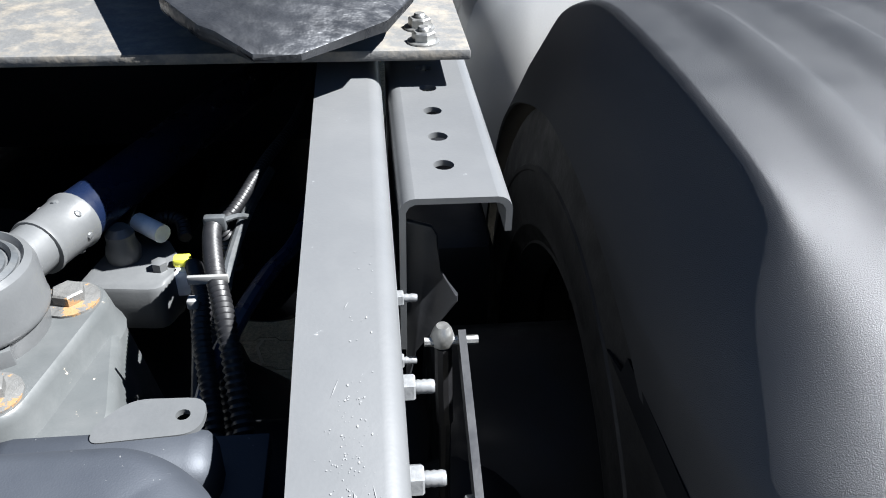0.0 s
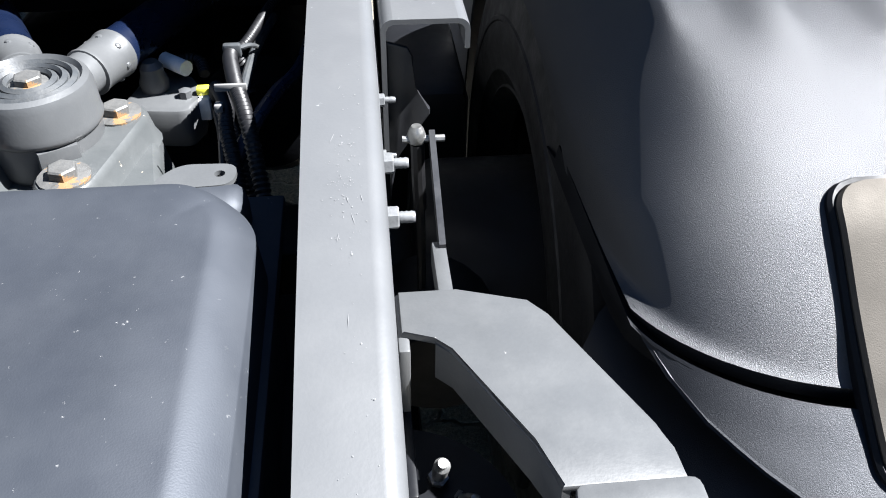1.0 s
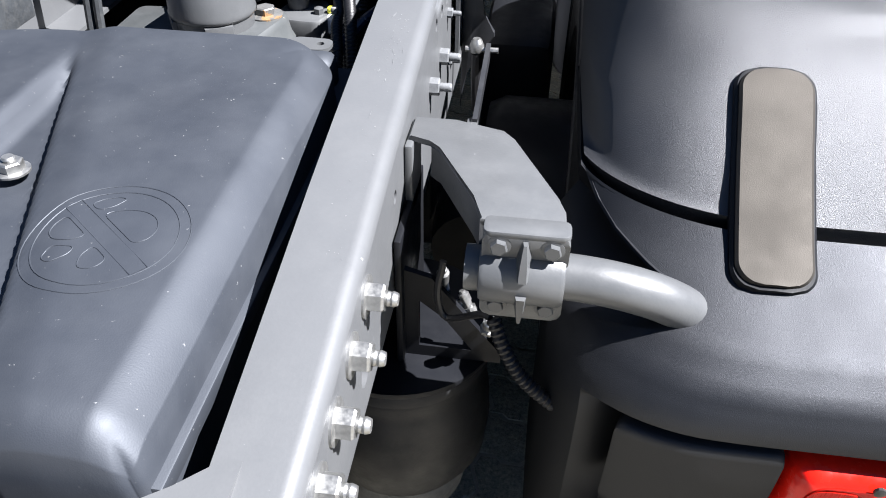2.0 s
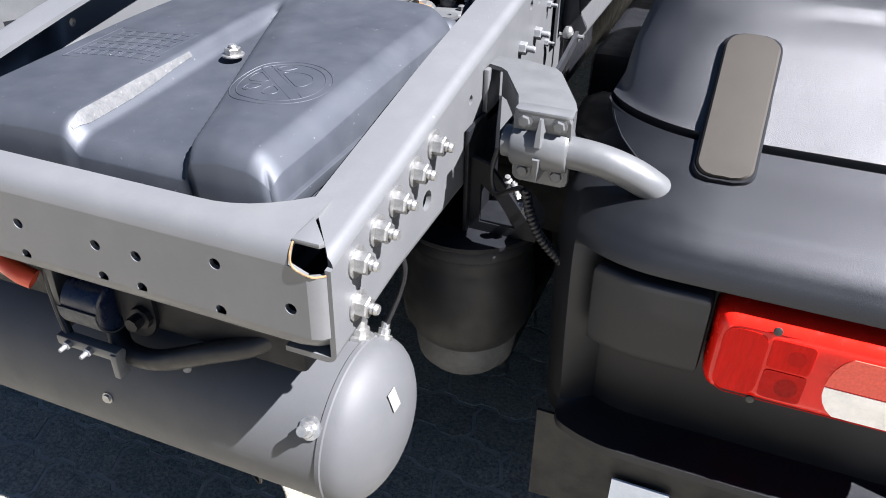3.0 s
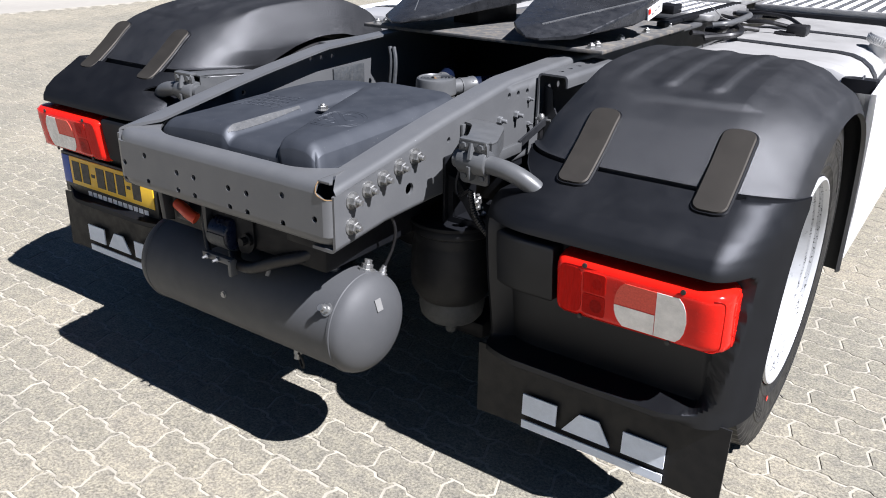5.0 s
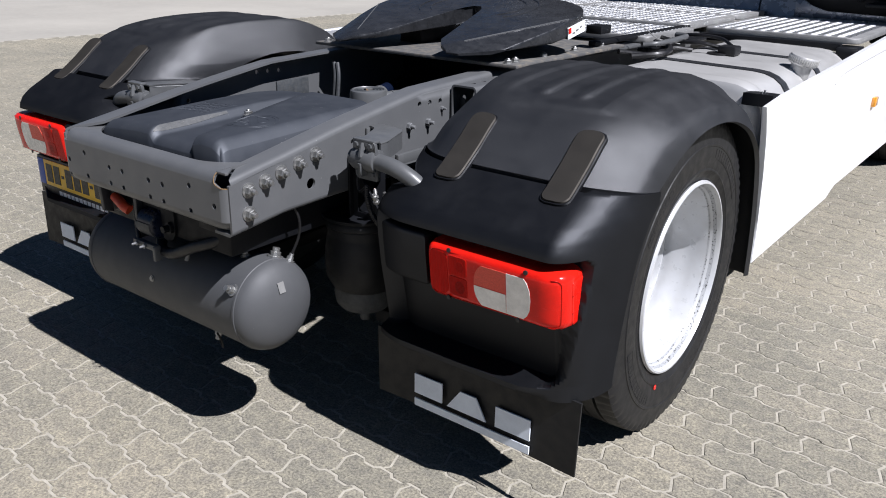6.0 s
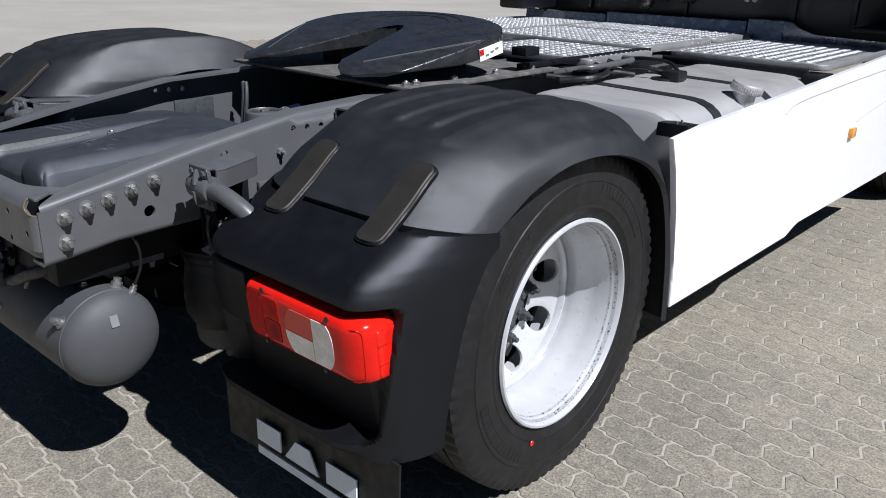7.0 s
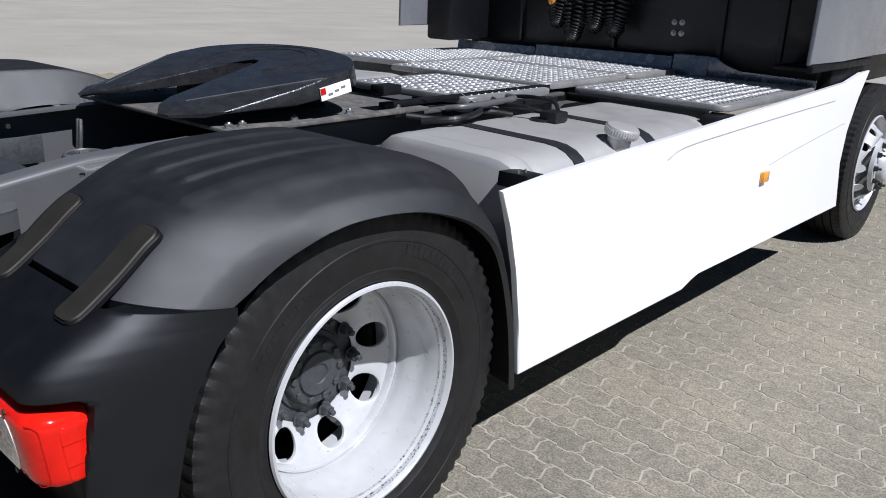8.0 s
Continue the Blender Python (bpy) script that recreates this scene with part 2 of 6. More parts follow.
WHITE = material("white_paint", (0.83, 0.84, 0.86), 0.25, 0, 0.004, 3, 200, 0.0, coat=0.6, rough_var=0.02)
CABSIDE = material("fairing_paint", (0.1394, 0.146, 0.1599), 0.30, 0, 0.03, 3, 200, 0.0, coat=0.4)
CABBACK = material("cab_back_plastic", (0.0045, 0.0049, 0.007), 0.45, 0, 0.08, 4, 300, 0.1, spec=0.3, rough_var=0.04)
ALU = material("tank_aluminium", (0.52, 0.515, 0.50), 0.34, 0.5, 0.05, 3, 250, 0.04, 0.12, (0.38, 0.375, 0.36), rough_var=0.06)
TREADBASE = material("tread_plate_base", (0.29, 0.29, 0.285), 0.5, 0.5, 0.15, 8, 200, 0.1, 0.4, (0.17, 0.165, 0.16))
TREAD = material("tread_aluminium", (0.62, 0.63, 0.64), 0.36, 0.85, 0.1, 10, 200, 0.05, 0.3, (0.34, 0.34, 0.33))
GREASE = material("greased_steel", (0.030, 0.0315, 0.035), 0.33, 0.5, 0.35, 14, 90, 0.6, 0.3, (0.07, 0.072, 0.076), rough_var=0.16, chips=(30, 0.0, (0.14, 0.14, 0.14)))
DUSTY = material("dusty_plate_paint", (0.0697, 0.0697, 0.0689), 0.75, 0, 0.2, 12, 140, 0.4, 0.75, (0.1968, 0.1681, 0.1271))
KICK = material("kick_plate_paint", (0.1804, 0.1927, 0.2255), 0.26, 0.6, 0.15, 6, 200, 0.04, 0.3, (0.1312, 0.1394, 0.164), coat=0.4)
HOSE = material("black_hose", (0.0085, 0.0085, 0.0095), 0.46, 0, 0.2, 20, 200, 0.05, spec=0.35)
BLUEHOSE = material("dark_blue_hose", (0.006, 0.013, 0.036), 0.34, 0, 0.15, 20, 200, 0.04, spec=0.5)
LETTER = material("pale_print", (0.70, 0.75, 0.82), 0.6, 0, 0.08, 15, 200, 0.05, 0.15, (0.30, 0.32, 0.36))
YELLOW = material("plate_yellow", (0.656, 0.41, 0.0164), 0.45, 0, 0.06, 20, 200, 0.0)
BLUE = material("plate_blue", (0.0164, 0.0656, 0.3444), 0.4, 0, 0.05, 20, 200, 0.0)
INK = material("black_ink", (0.0098, 0.0098, 0.0098), 0.5, 0, 0.05, 20, 200, 0.0)
STICKER = material("white_sticker", (0.78, 0.78, 0.77), 0.5, 0, 0.12, 60, 200, 0.05)
ORANGE = material("red_orange_plastic", (0.451, 0.0451, 0.0098), 0.4, 0, 0.1, 20, 200, 0.0)
AMBER = material("amber_lens", (0.697, 0.2788, 0.0123), 0.12, 0, 0.15, 60, 300, 0.2, coat=1.0)
YCONN = material("yellow_connector", (0.615, 0.5904, 0.0492), 0.4, 0, 0.1, 20, 200, 0.0)
GREYTIE = material("grey_tie", (0.164, 0.164, 0.1599), 0.5, 0, 0.1, 20, 200, 0.0)
RED = material("red_lens", (0.56, 0.010, 0.004), 0.2, 0, 0.16, 18, 260, 0.03, spec=0.18, coat=0.15)
REDMID = material("red_ribbed_lens", (0.46, 0.008, 0.004), 0.3, 0, 0.20, 60, 300, 0.04, spec=0.06, stretch=(3, 1, 0.3))
REDDARK = material("red_inner_lens", (0.36, 0.007, 0.004), 0.3, 0, 0.2, 40, 300, 0.04, spec=0.06)
REDDEEP = material("deep_red_bulb", (0.24, 0.006, 0.004), 0.3, 0, 0.2, 60, 300, 0.05, spec=0.06)
REDPINK = material("pale_red_lens", (0.66, 0.11, 0.075), 0.3, 0, 0.16, 260, 600, 0.2, spec=0.12)
CLEAR = material("clear_lens", (0.78, 0.75, 0.70), 0.25, 0, 0.14, 30, 400, 0.12, coat=0.2, spec=0.35)

# ---- ground ----
ground = tagged(new("ground"), "sunlit grey concrete block paving of a truck yard", "paving", kind="structure")
gb = bmesh.new()
gv = [gb.verts.new(p) for p in ((-400, -400, -0.0095), (400, -400, -0.0095), (400, 400, -0.0095), (-400, 400, -0.0095))]
gb.faces.new(gv)
PAVING = material("paving_bed", (0.305, 0.284, 0.234), 0.95, 0, 0.25, 14, 160, 0.6, 0.5, (0.235, 0.218, 0.178))
YARD = material("far_yard", (0.2829, 0.2665, 0.2312), 0.9, 0, 0.14, 0.35, 9, 0.2, 0.5, (0.2542, 0.2419, 0.2132))
part("far_yard", gb, YARD, ground, "far stretch of the grey paved yard", smooth=0)
gb = bmesh.new()
box(gb, (-10.1, -1.7, -0.012), (7.1, 15.1, -0.0030))
part("joint_sand", gb, PAVING, ground, "sandy joints between the paving blocks", smooth=0)

# ---- the truck ----
truck = tagged(new("truck"), "white tractor truck with grey chassis, black mudguards and open rear frame", "truck")

RAIL_TOP = [(0, 0.878), (0.113, 0.896), (0.446, 0.958), (0.74, 1.002), (0.80, 1.010), (1.2, 1.024), (9, 1.024)]
RAIL_LOW = [(0, 0.722), (0.2, 0.745), (0.4, 0.750), (9, 0.750)]
RX0, RX1 = 0.325, 0.398
AXLE_Y, AXLE_Z, TYRE_R = 1.09, 0.49, 0.505


def hex_bolt(size, head, washer, stud, material_, name, n=6):
    """A nut on a flange with its threaded end, along +z."""
    bm = bmesh.new()
    if washer:
        lathe(bm, [(washer, 0), (washer, size * 0.16), (size * 1.05, size * 0.22)], (0, 0, 0), (0, 0, 1), 16)
    lathe(bm, [(size, 0), (size, head * 0.88), (size * 0.88, head)], (0, 0, 0), (0, 0, 1), n)
    if stud:
        r = size * 0.52
        prof = [(r, head * 0.9)]
        k = 0
        while head + k * 0.0025 < head + stud:
            prof.append((r if k % 2 else r * 0.9, head + k * 0.0025))
            k += 1
        prof.append((r * 0.8, head + stud))
        lathe(bm, prof, (0, 0, 0), (0, 0, 1), 12)
    return mesh_of(bm, name, material_, 30)


FLANGE_NUT = hex_bolt(0.0148, 0.019, 0.0215, 0.012, ZINC, "flange_nut")
NUT = hex_bolt(0.012, 0.013, 0, 0.016, PAINTED_BOLT, "nut")
SMALL_NUT = hex_bolt(0.0075, 0.008, 0, 0.012, PAINTED_BOLT, "small_nut")
CLAMP_BOLT = hex_bolt(0.0085, 0.007, 0.0115, 0, CHASSIS_PLAIN, "clamp_bolt")
BIGHEAD = hex_bolt(0.0135, 0.013, 0.0185, 0.005, ZINC, "plate_bolt")


def out_x(y, z, x, s=1):
    """The pose of a bolt that points outwards from a side face."""
    return Matrix.Translation((x * s, y, z)) @ Matrix.Rotation(radians(90 * s), 4, "Y")


def build_rail(s, name_label):
    bm = bmesh.new()
    ys = [0.012, 0.06, 0.113, 0.2, 0.3, 0.4, 0.5, 0.6, 0.68, 0.72, 0.76, 0.80, 0.9, 1.2, 2.0, 3.0, 4.3]
    r, t = 0.016, 0.008

    def lip(top):
        rings = []
        for y in ys:
            if top and 0.05 < y < 0.15:
                continue
            z = lerp_list(RAIL_TOP if top else RAIL_LOW, y)
            d = -1 if top else 1
            pts = [(RX0, z), (RX1 - r, z)]
            for k in range(1, 5):
                a = math.pi / 2 * k / 5
                pts.append((RX1 - r + r * math.sin(a), z + d * (r - r * math.cos(a))))
            pts += [(RX1, z + d * r), (RX1 - t, z + d * r), (RX1 - t, z + d * t * 1.2), (RX0, z + d * t)]
            if top and y < 0.05:
                # mitred against the crossmember
                cut = [(x, y + 0.006 + 1.32 * max(0.0, RX1 - 0.006 - x)) for x, zz in pts]
                rings.append([V(x * s, yy, zz + lerp_list(RAIL_TOP, yy) - z) for (x, zz), (_, yy) in zip(pts, cut)])
                continue
            rings.append([V(x * s, y, zz) for x, zz in pts])
        loft(bm, rings)
    lip(True)
    lip(False)
    top = [(y, lerp_list(RAIL_TOP, y) - r) for y in ys]
    low = [(y, lerp_list(RAIL_LOW, y) + r) for y in ys]
    holes = [(0.294, 0.810, 0.016), (0.467, 0.900, 0.008), (0.778, 0.966, 0.009), (0.831, 0.964, 0.009), (0.886, 0.962, 0.009)]
    plate(bm, top + low[::-1], holes, lambda u, v, w: V(w * s, u, v), RX1 - t, RX1)
    ob = part("frame_rail", bm, CHASSIS, truck, name_label)
    if s < 0:
        # the truck leans a little to the other side
        ob.location = (0, 0, 0.018)
    return ob


rail_r = build_rail(1, "grey painted steel frame rail, chipped and dusty on top")
rail_l = build_rail(-1, "grey painted steel frame rail, chipped and dusty on top")
for rail, s in ((rail_r, 1), (rail_l, -1)):
    for y, z in ((0.073, 0.841), (0.130, 0.853), (0.187, 0.865), (0.251, 0.878), (0.315, 0.891), (0.069, 0.778)):
        place("flange_nut", FLANGE_NUT, out_x(y, z, RX1, s), rail, "shiny zinc nut")
    for y, z in ((0.819, 0.903), (0.723, 0.904)):
        place("nut", NUT, out_x(y, z, RX1, s), rail)
    for y, z in ((0.895, 0.937), (0.90, 0.86)):
        place("small_nut", SMALL_NUT, out_x(y, z, RX1, s), rail)


bm = bmesh.new()
rnd = random.Random(7)
verts, faces = [], []
for k in range(190):
    # scuffed patch of fine bare specks, thinning out along the rail
    if k < 120:
        x, y = 0.360 + rnd.gauss(0, 0.008), 0.665 + rnd.gauss(0, 0.035)
    else:
        x, y = 0.368 + rnd.gauss(0, 0.008), 0.50 + rnd.uniform(-0.25, 0.38)
    x = min(0.380, max(0.330, x))
    z = lerp_list(RAIL_TOP, y) + 0.0005
    r_, a0 = rnd.uniform(0.0002, 0.0010) * rnd.uniform(0.4, 1.0), rnd.uniform(0, 6)
    b = len(verts)
    for q in range(5):
        t = a0 + 2 * math.pi * q / 5
        dx_, dy_ = r_ * rnd.uniform(0.5, 1.2) * math.cos(t), r_ * rnd.uniform(0.5, 1.8) * math.sin(t)
        verts.append((x + dx_, y + dy_, z + 0.16 * dy_))
    faces.append(tuple(range(b, b + 5)))
me = bpy.data.meshes.new("scuff")
me.from_pydata(verts, [], faces)
me.materials.append(SCRATCH)
scuff = new("scuff", me)
scuff.parent = rail_r
tagged(scuff, "fine bare specks in the scuffed paint", kind="stuff")
for k in range(7):
    # fine pale scratches along the bend
    bm = bmesh.new()
    x, y = 0.368 + rnd.gauss(0, 0.008), 0.60 + rnd.gauss(0, 0.10)
    x = min(0.381, max(0.335, x))
    z = lerp_list(RAIL_TOP, y) + 0.0006
    ln, wd, a = rnd.uniform(0.003, 0.009), rnd.uniform(0.0002, 0.0005), rnd.uniform(1.1, 1.8)
    vs = [bm.verts.new((x + u * math.cos(a) - v * math.sin(a), y + u * math.sin(a) + v * math.cos(a), z + 0.15 * (u * math.sin(a) + v * math.cos(a)))) for u, v in ((-ln, 0), (0, -wd), (ln, 0), (0, wd))]
    bm.faces.new(vs)
    part("scratch", bm, SCRATCH, rail_r, "fine pale scratch in the paint", smooth=0)


def build_crossmember():
    bm = bmesh.new()
    zt, zb, r, t = 0.897, 0.735, 0.03, 0.007
    xs = [-0.392 + 0.784 * k / 36 for k in range(37)]

    def depth(x):
        e = max(0.0, (abs(x) - 0.20) / 0.17)
        return 0.048 + 0.115 * min(1.0, e) ** 2.2

    for top in (True, False):
        rings = []
        for x in xs:
            if top and x > 0.352:
                continue
            d = depth(x) if top else 0.07
            z0, k_ = (zt, -1) if top else (zb, 1)
            # the ends of the channel curl round towards the rails
            back = 0.02 * smooth01(0.36, 0.392, abs(x))
            pts = [(d, z0)]
            for k in range(6):
                a = math.pi / 2 * k / 5
                pts.append((r - r * math.sin(a), z0 + k_ * (r - r * math.cos(a))))
            pts += [(t, z0 + k_ * r), (t * 2, z0 + k_ * t * 2.2), (r, z0 + k_ * t), (d, z0 + k_ * t)]
            rings.append([V(x, y + back, z) for y, z in pts])
        loft(bm, rings)
    holes = [(-0.362, 0.807, 0.008), (-0.27, 0.842, 0.008), (-0.266, 0.770, 0.008), (-0.14, 0.820, 0.008), (-0.073, 0.820, 0.008), (-0.141, 0.772, 0.008),
             (-0.075, 0.770, 0.008), (0.057, 0.819, 0.008), (0.122, 0.819, 0.008), (0.058, 0.770, 0.008), (0.121, 0.770, 0.008), (0.245, 0.841, 0.008),
             (0.347, 0.804, 0.008), (0.243, 0.770, 0.008)]
    face = [(-0.372, zb + r), (0.372, zb + r), (0.372, 0.858), (0.362, 0.862), (0.350, zt - r), (-0.372, zt - r)]
    plate(bm, face, holes, lambda u, v, w: V(u, w, v), 0.0, t)
    for s in (-1, 1):
        hi = zt - r if s < 0 else 0.856
        prof = [(0.372, 0.0), (0.385, 0.004), (0.393, 0.013), (0.396, 0.026), (0.396, 0.06), (0.389, 0.06), (0.389, 0.026), (0.384, 0.014), (0.372, 0.007)]
        loft(bm, [[V(x * s, y, z) for x, y in prof] for z in (zb + r, 0.80, hi - 0.012, hi)])
    ob = part("crossmember", bm, CHASSIS, truck, "grey rear crossmember with drilled holes and a torn corner")
    # tongue of the top flange above the open corner, and the bare edges round it
    bm = bmesh.new()
    prism(bm, [(0.349, 0.014), (0.384, 0.014), (0.388, 0.020), (0.349, 0.066)], lambda u, v, w: V(u, v, w), zt - t, zt - 0.0005, 0.001)
    part("flange_tongue", bm, CHASSIS, ob)
    bm = bmesh.new()
    tube(bm, [(0.350, 0.014, 0.8925), (0.351, 0.006, 0.886), (0.352, 0.001, 0.876), (0.356, -0.0005, 0.867), (0.366, -0.0005, 0.8615), (0.380, 0.002, 0.8575), (0.392, 0.012, 0.8565)], 0.0014, 6, 5)
    part("torn_edge", bm, TORN, ob, "bare tan edge of the open corner")


build_crossmember()


def build_air_tank():
    bm = bmesh.new()
    c, R = (0, 0.172, 0.461), 0.137
    xl, xr, h = -0.467, 0.413, 0.072
    prof = [(R * math.sin(a), xl + h * (1 - math.cos(a))) for a in [math.pi / 2 * k / 10 for k in range(11)]]
    prof += [(R + 0.0022, xl + h + 0.002), (R + 0.0022, xl + h + 0.009), (R, xl + h + 0.011)]
    prof += [(R, xr - h - 0.011), (R + 0.0022, xr - h - 0.009), (R + 0.0022, xr - h - 0.002)]
    prof += [(R * math.sin(a), xr - h * (1 - math.cos(a))) for a in [math.pi / 2 * k / 10 for k in range(10, -1, -1)]]
    lathe(bm, prof, c, (1, 0, 0), 64)
    ob = part("air_tank", bm, TANKPAINT, truck, "grey painted cylindrical air tank slung under the crossmember")
    for x, ang, r, h in ((0.318, 146, 0.012, 0.026), (-0.045, 172, 0.010, 0.007), (0.318, 72, 0.016, 0.024), (0.258, 96, 0.011, 0.012), (0.345, 58, 0.010, 0.02), (0.13, 255, 0.012, 0.03)):
        a = radians(ang)
        d = V(0, math.cos(a), math.sin(a))
        b2 = bmesh.new()
        lathe(b2, [(r * 1.5, 0), (r * 1.5, h * 0.3), (r, h * 0.35), (r, h * 0.8), (r * 0.7, h * 0.85), (r * 0.7, h * 1.3)], V(x, c[1], c[2]) + d * (R - 0.004), d, 10)
        part("tank_port", b2, ZINC, ob)
    b2 = bmesh.new()
    box(b2, (0, 0, 0), (0.001, 0.022, 0.032))
    bmesh.ops.transform(b2, matrix=Matrix.Translation((0.4075, 0.149, 0.520)) @ Matrix.Rotation(radians(-18.5), 4, "Y"), verts=b2.verts)
    part("sticker", b2, GREYTIE, ob, "small worn pale grey sticker")
    b2 = bmesh.new()
    tube(b2, [(0.345, 0.252, 0.588), (0.364, 0.268, 0.65), (0.376, 0.262, 0.71), (0.366, 0.24, 0.77)], 0.0042, 8)
    part("pipe", b2, HOSE, ob, "thin black hose at the tank port")
    b2 = bmesh.new()
    tube(b2, [(0.13, 0.135, 0.325), (0.135, 0.130, 0.295), (0.155, 0.125, 0.275), (0.165, 0.115, 0.305), (0.16, 0.105, 0.335)], 0.003, 6)
    part("drain_ring", b2, BLACK, ob)


build_air_tank()


def build_cover():
    """The moulded plastic box between the rails."""
    bm = bmesh.new()
    x0, x1, y0, y1 = -0.30, 0.288, 0.072, 0.735
    nx, ny = 130, 110

    def top(x, y):
        z = 0.942
        # a three-cornered tray runs down the middle, with a bevelled step on its left
        left_edge = -0.022 - 0.03 * (y - 0.05)
        right_edge = 0.165 - 0.36 * (y - 0.05)
        tray = smooth01(left_edge - 0.020, left_edge + 0.006, x) * (1 - smooth01(right_edge - 0.004, right_edge + 0.012, x))
        z -= 0.026 * tray * (1 - smooth01(0.54, 0.70, y))
        z += 0.010 * smooth01(right_edge, right_edge + 0.06, x) * (1 - 0.5 * smooth01(0.2, 0.285, x))
        z -= 0.014 * smooth01(-0.08, -0.30, x)
        z += 0.012 * smooth01(0.10, 0.55, y)
        return z

    def fall(u, v):
        # rounded shoulders all round, turning smoothly round the corners
        R = 0.022 if v < 0.4 else 0.085
        ex = min(x1 - u, u - x0)
        ey = min(y1 - v, v - y0)
        if ex < R and ey < R:
            d = math.hypot(R - ex, R - ey)
            e, turn = R - d, ((R - ey) / d) ** 2
        else:
            e, turn = min(ex, ey), (1.0 if ey < ex else 0.0)
        rr = 0.042 if v < 0.4 else 0.030
        py = min(0.97, max(0.0, rr - e) / rr)
        front = 0.046 * (1 - math.sqrt(1 - py ** 2))
        # the long sides are cut off by a flat bevel with a small radius
        q = max(0.0, 0.039 - e)
        side = 0.22 * q + 0.62 * q * q / 0.039
        if v < 0.4:
            front = 0.046 * (1 - math.sqrt(1 - min(0.97, max(0.0, rr - ey) / rr) ** 2))
            q = max(0.0, 0.039 - ex)
            side = 0.22 * q + 0.62 * q * q / 0.039
            return front + side - front * side / 0.10
        return front * turn + side * (1 - turn)
    xs = [x0 + (x1 - x0) * (0.5 - 0.5 * math.cos(math.pi * (0.06 + 0.88 * i / nx))) for i in range(nx + 1)]
    ys = [y0 + (y1 - y0) * (0.5 - 0.5 * math.cos(math.pi * (0.06 + 0.88 * i / ny))) for i in range(ny + 1)]
    def plan(x, y):
        # rounds the corners of the outline
        R = 0.022 if y < 0.4 else 0.085
        cx, cy = min(max(x, x0 + R), x1 - R), min(max(y, y0 + R), y1 - R)
        dx, dy = x - cx, y - cy
        d = math.hypot(dx, dy)
        f = max(abs(dx), abs(dy)) / d if d > 1e-9 else 1.0
        return cx + dx * f, cy + dy * f
    rows = [[V(*plan(x, y), top(x, y) - fall(*(plan(x, y) if y > 0.4 else (x, y)))) for x in xs] for y in ys]
    g = [[bm.verts.new(p) for p in r] for r in rows]
    for a, b in zip(g, g[1:]):
        for i in range(nx):
            bm.faces.new((a[i], a[i + 1], b[i + 1], b[i]))
    rim = g[0] + [r[-1] for r in g[1:]] + g[-1][-2::-1] + [r[0] for r in g[-2:0:-1]]
    low = [bm.verts.new((v.co.x + math.copysign(0.012, v.co.x - 0), v.co.y, 0.80)) for v in rim]
    for i in range(len(rim)):
        j = (i + 1) % len(rim)
        bm.faces.new((rim[i], low[i], low[j], rim[j]))
    ob = part("box_cover", bm, COVER, truck, "dark grey moulded plastic cover between the rails, dusty and scuffed", 50)
    place("bolt_head", BIGHEAD, Matrix.Translation((0.008, 0.404, 0.9345)), ob, "shiny zinc bolt with washer")

    def on_lid(x, y):
        return V(x, y, top(x, y) + 0.0002)

    def drawn(pts, r=0.0016, close=True):
        q = [on_lid(*p) for p in pts]
        if close:
            q.append(q[0])
        tube(bm, q, r, 6, 0)

    # scuffed pale bevel along the step, worn most at its rear end
    bm = bmesh.new()
    rows = []
    for k in range(25):
        y = 0.092 + 0.27 * k / 24
        e = -0.022 - 0.03 * (y - 0.05)
        h = 0.0055 * smooth01(0.085, 0.12, y) * (1 - 0.7 * smooth01(0.20, 0.36, y)) + 0.0012
        rows.append([V(x, y, top(x, y) - fall(x, y) + 0.0007) for x in (e - 0.011 - h, e - 0.011 - h * 0.3, e - 0.011 + h * 0.4, e - 0.011 + h)])
    sheet(bm, rows, -0.0006)
    part("worn_step", bm, WORN, ob, "pale scuffed bevel of the moulded step")
    # pressed no-step sign: ring, slanting bar and outlines of soles and heels
    cx, cy = 0.172, 0.288
    for rad in (0.074, 0.064):
        bm = bmesh.new()
        drawn([(cx + rad * math.cos(a), cy + rad * math.sin(a)) for a in (2 * math.pi * k / 48 for k in range(48))], 0.0007)
        part("sign_ring", bm, COVER, ob, "round no-step sign pressed into the plastic")
    ca, sa = math.cos(radians(-39)), math.sin(radians(-39))

    def turn(u, v):
        return (cx + u * ca - v * sa, cy + u * sa + v * ca)
    bm = bmesh.new()
    drawn([turn(u, v) for u, v in ((-0.063, -0.008), (0.063, -0.008), (0.063, 0.008), (-0.063, 0.008))], 0.0007)
    part("sign_bar", bm, COVER, ob)
    for outline in ([(-0.032, 0.013), (0.026, 0.013), (0.030, 0.024), (0.024, 0.038), (0.010, 0.046), (-0.006, 0.044), (-0.020, 0.034)],
                    [(-0.052, 0.012), (-0.040, 0.012), (-0.034, 0.024), (-0.036, 0.040), (-0.044, 0.036), (-0.051, 0.024)],
                    [(-0.050, -0.012), (-0.012, -0.012), (-0.016, -0.026), (-0.030, -0.036), (-0.043, -0.034), (-0.050, -0.024)],
                    [(-0.022, -0.040), (-0.004, -0.026), (0.002, -0.036), (-0.002, -0.052), (-0.014, -0.054)],
                    [(0.006, -0.013), (0.030, -0.013), (0.034, -0.026), (0.024, -0.038), (0.010, -0.028)]):
        bm = bmesh.new()
        drawn([turn(u, v) for u, v in rounded(outline, 0.010, 4)], 0.0006)
        part("sign_sole", bm, COVER, ob)
    # rows of pressed marks that cannot be read
    bm = bmesh.new()
    rnd = random.Random(4)
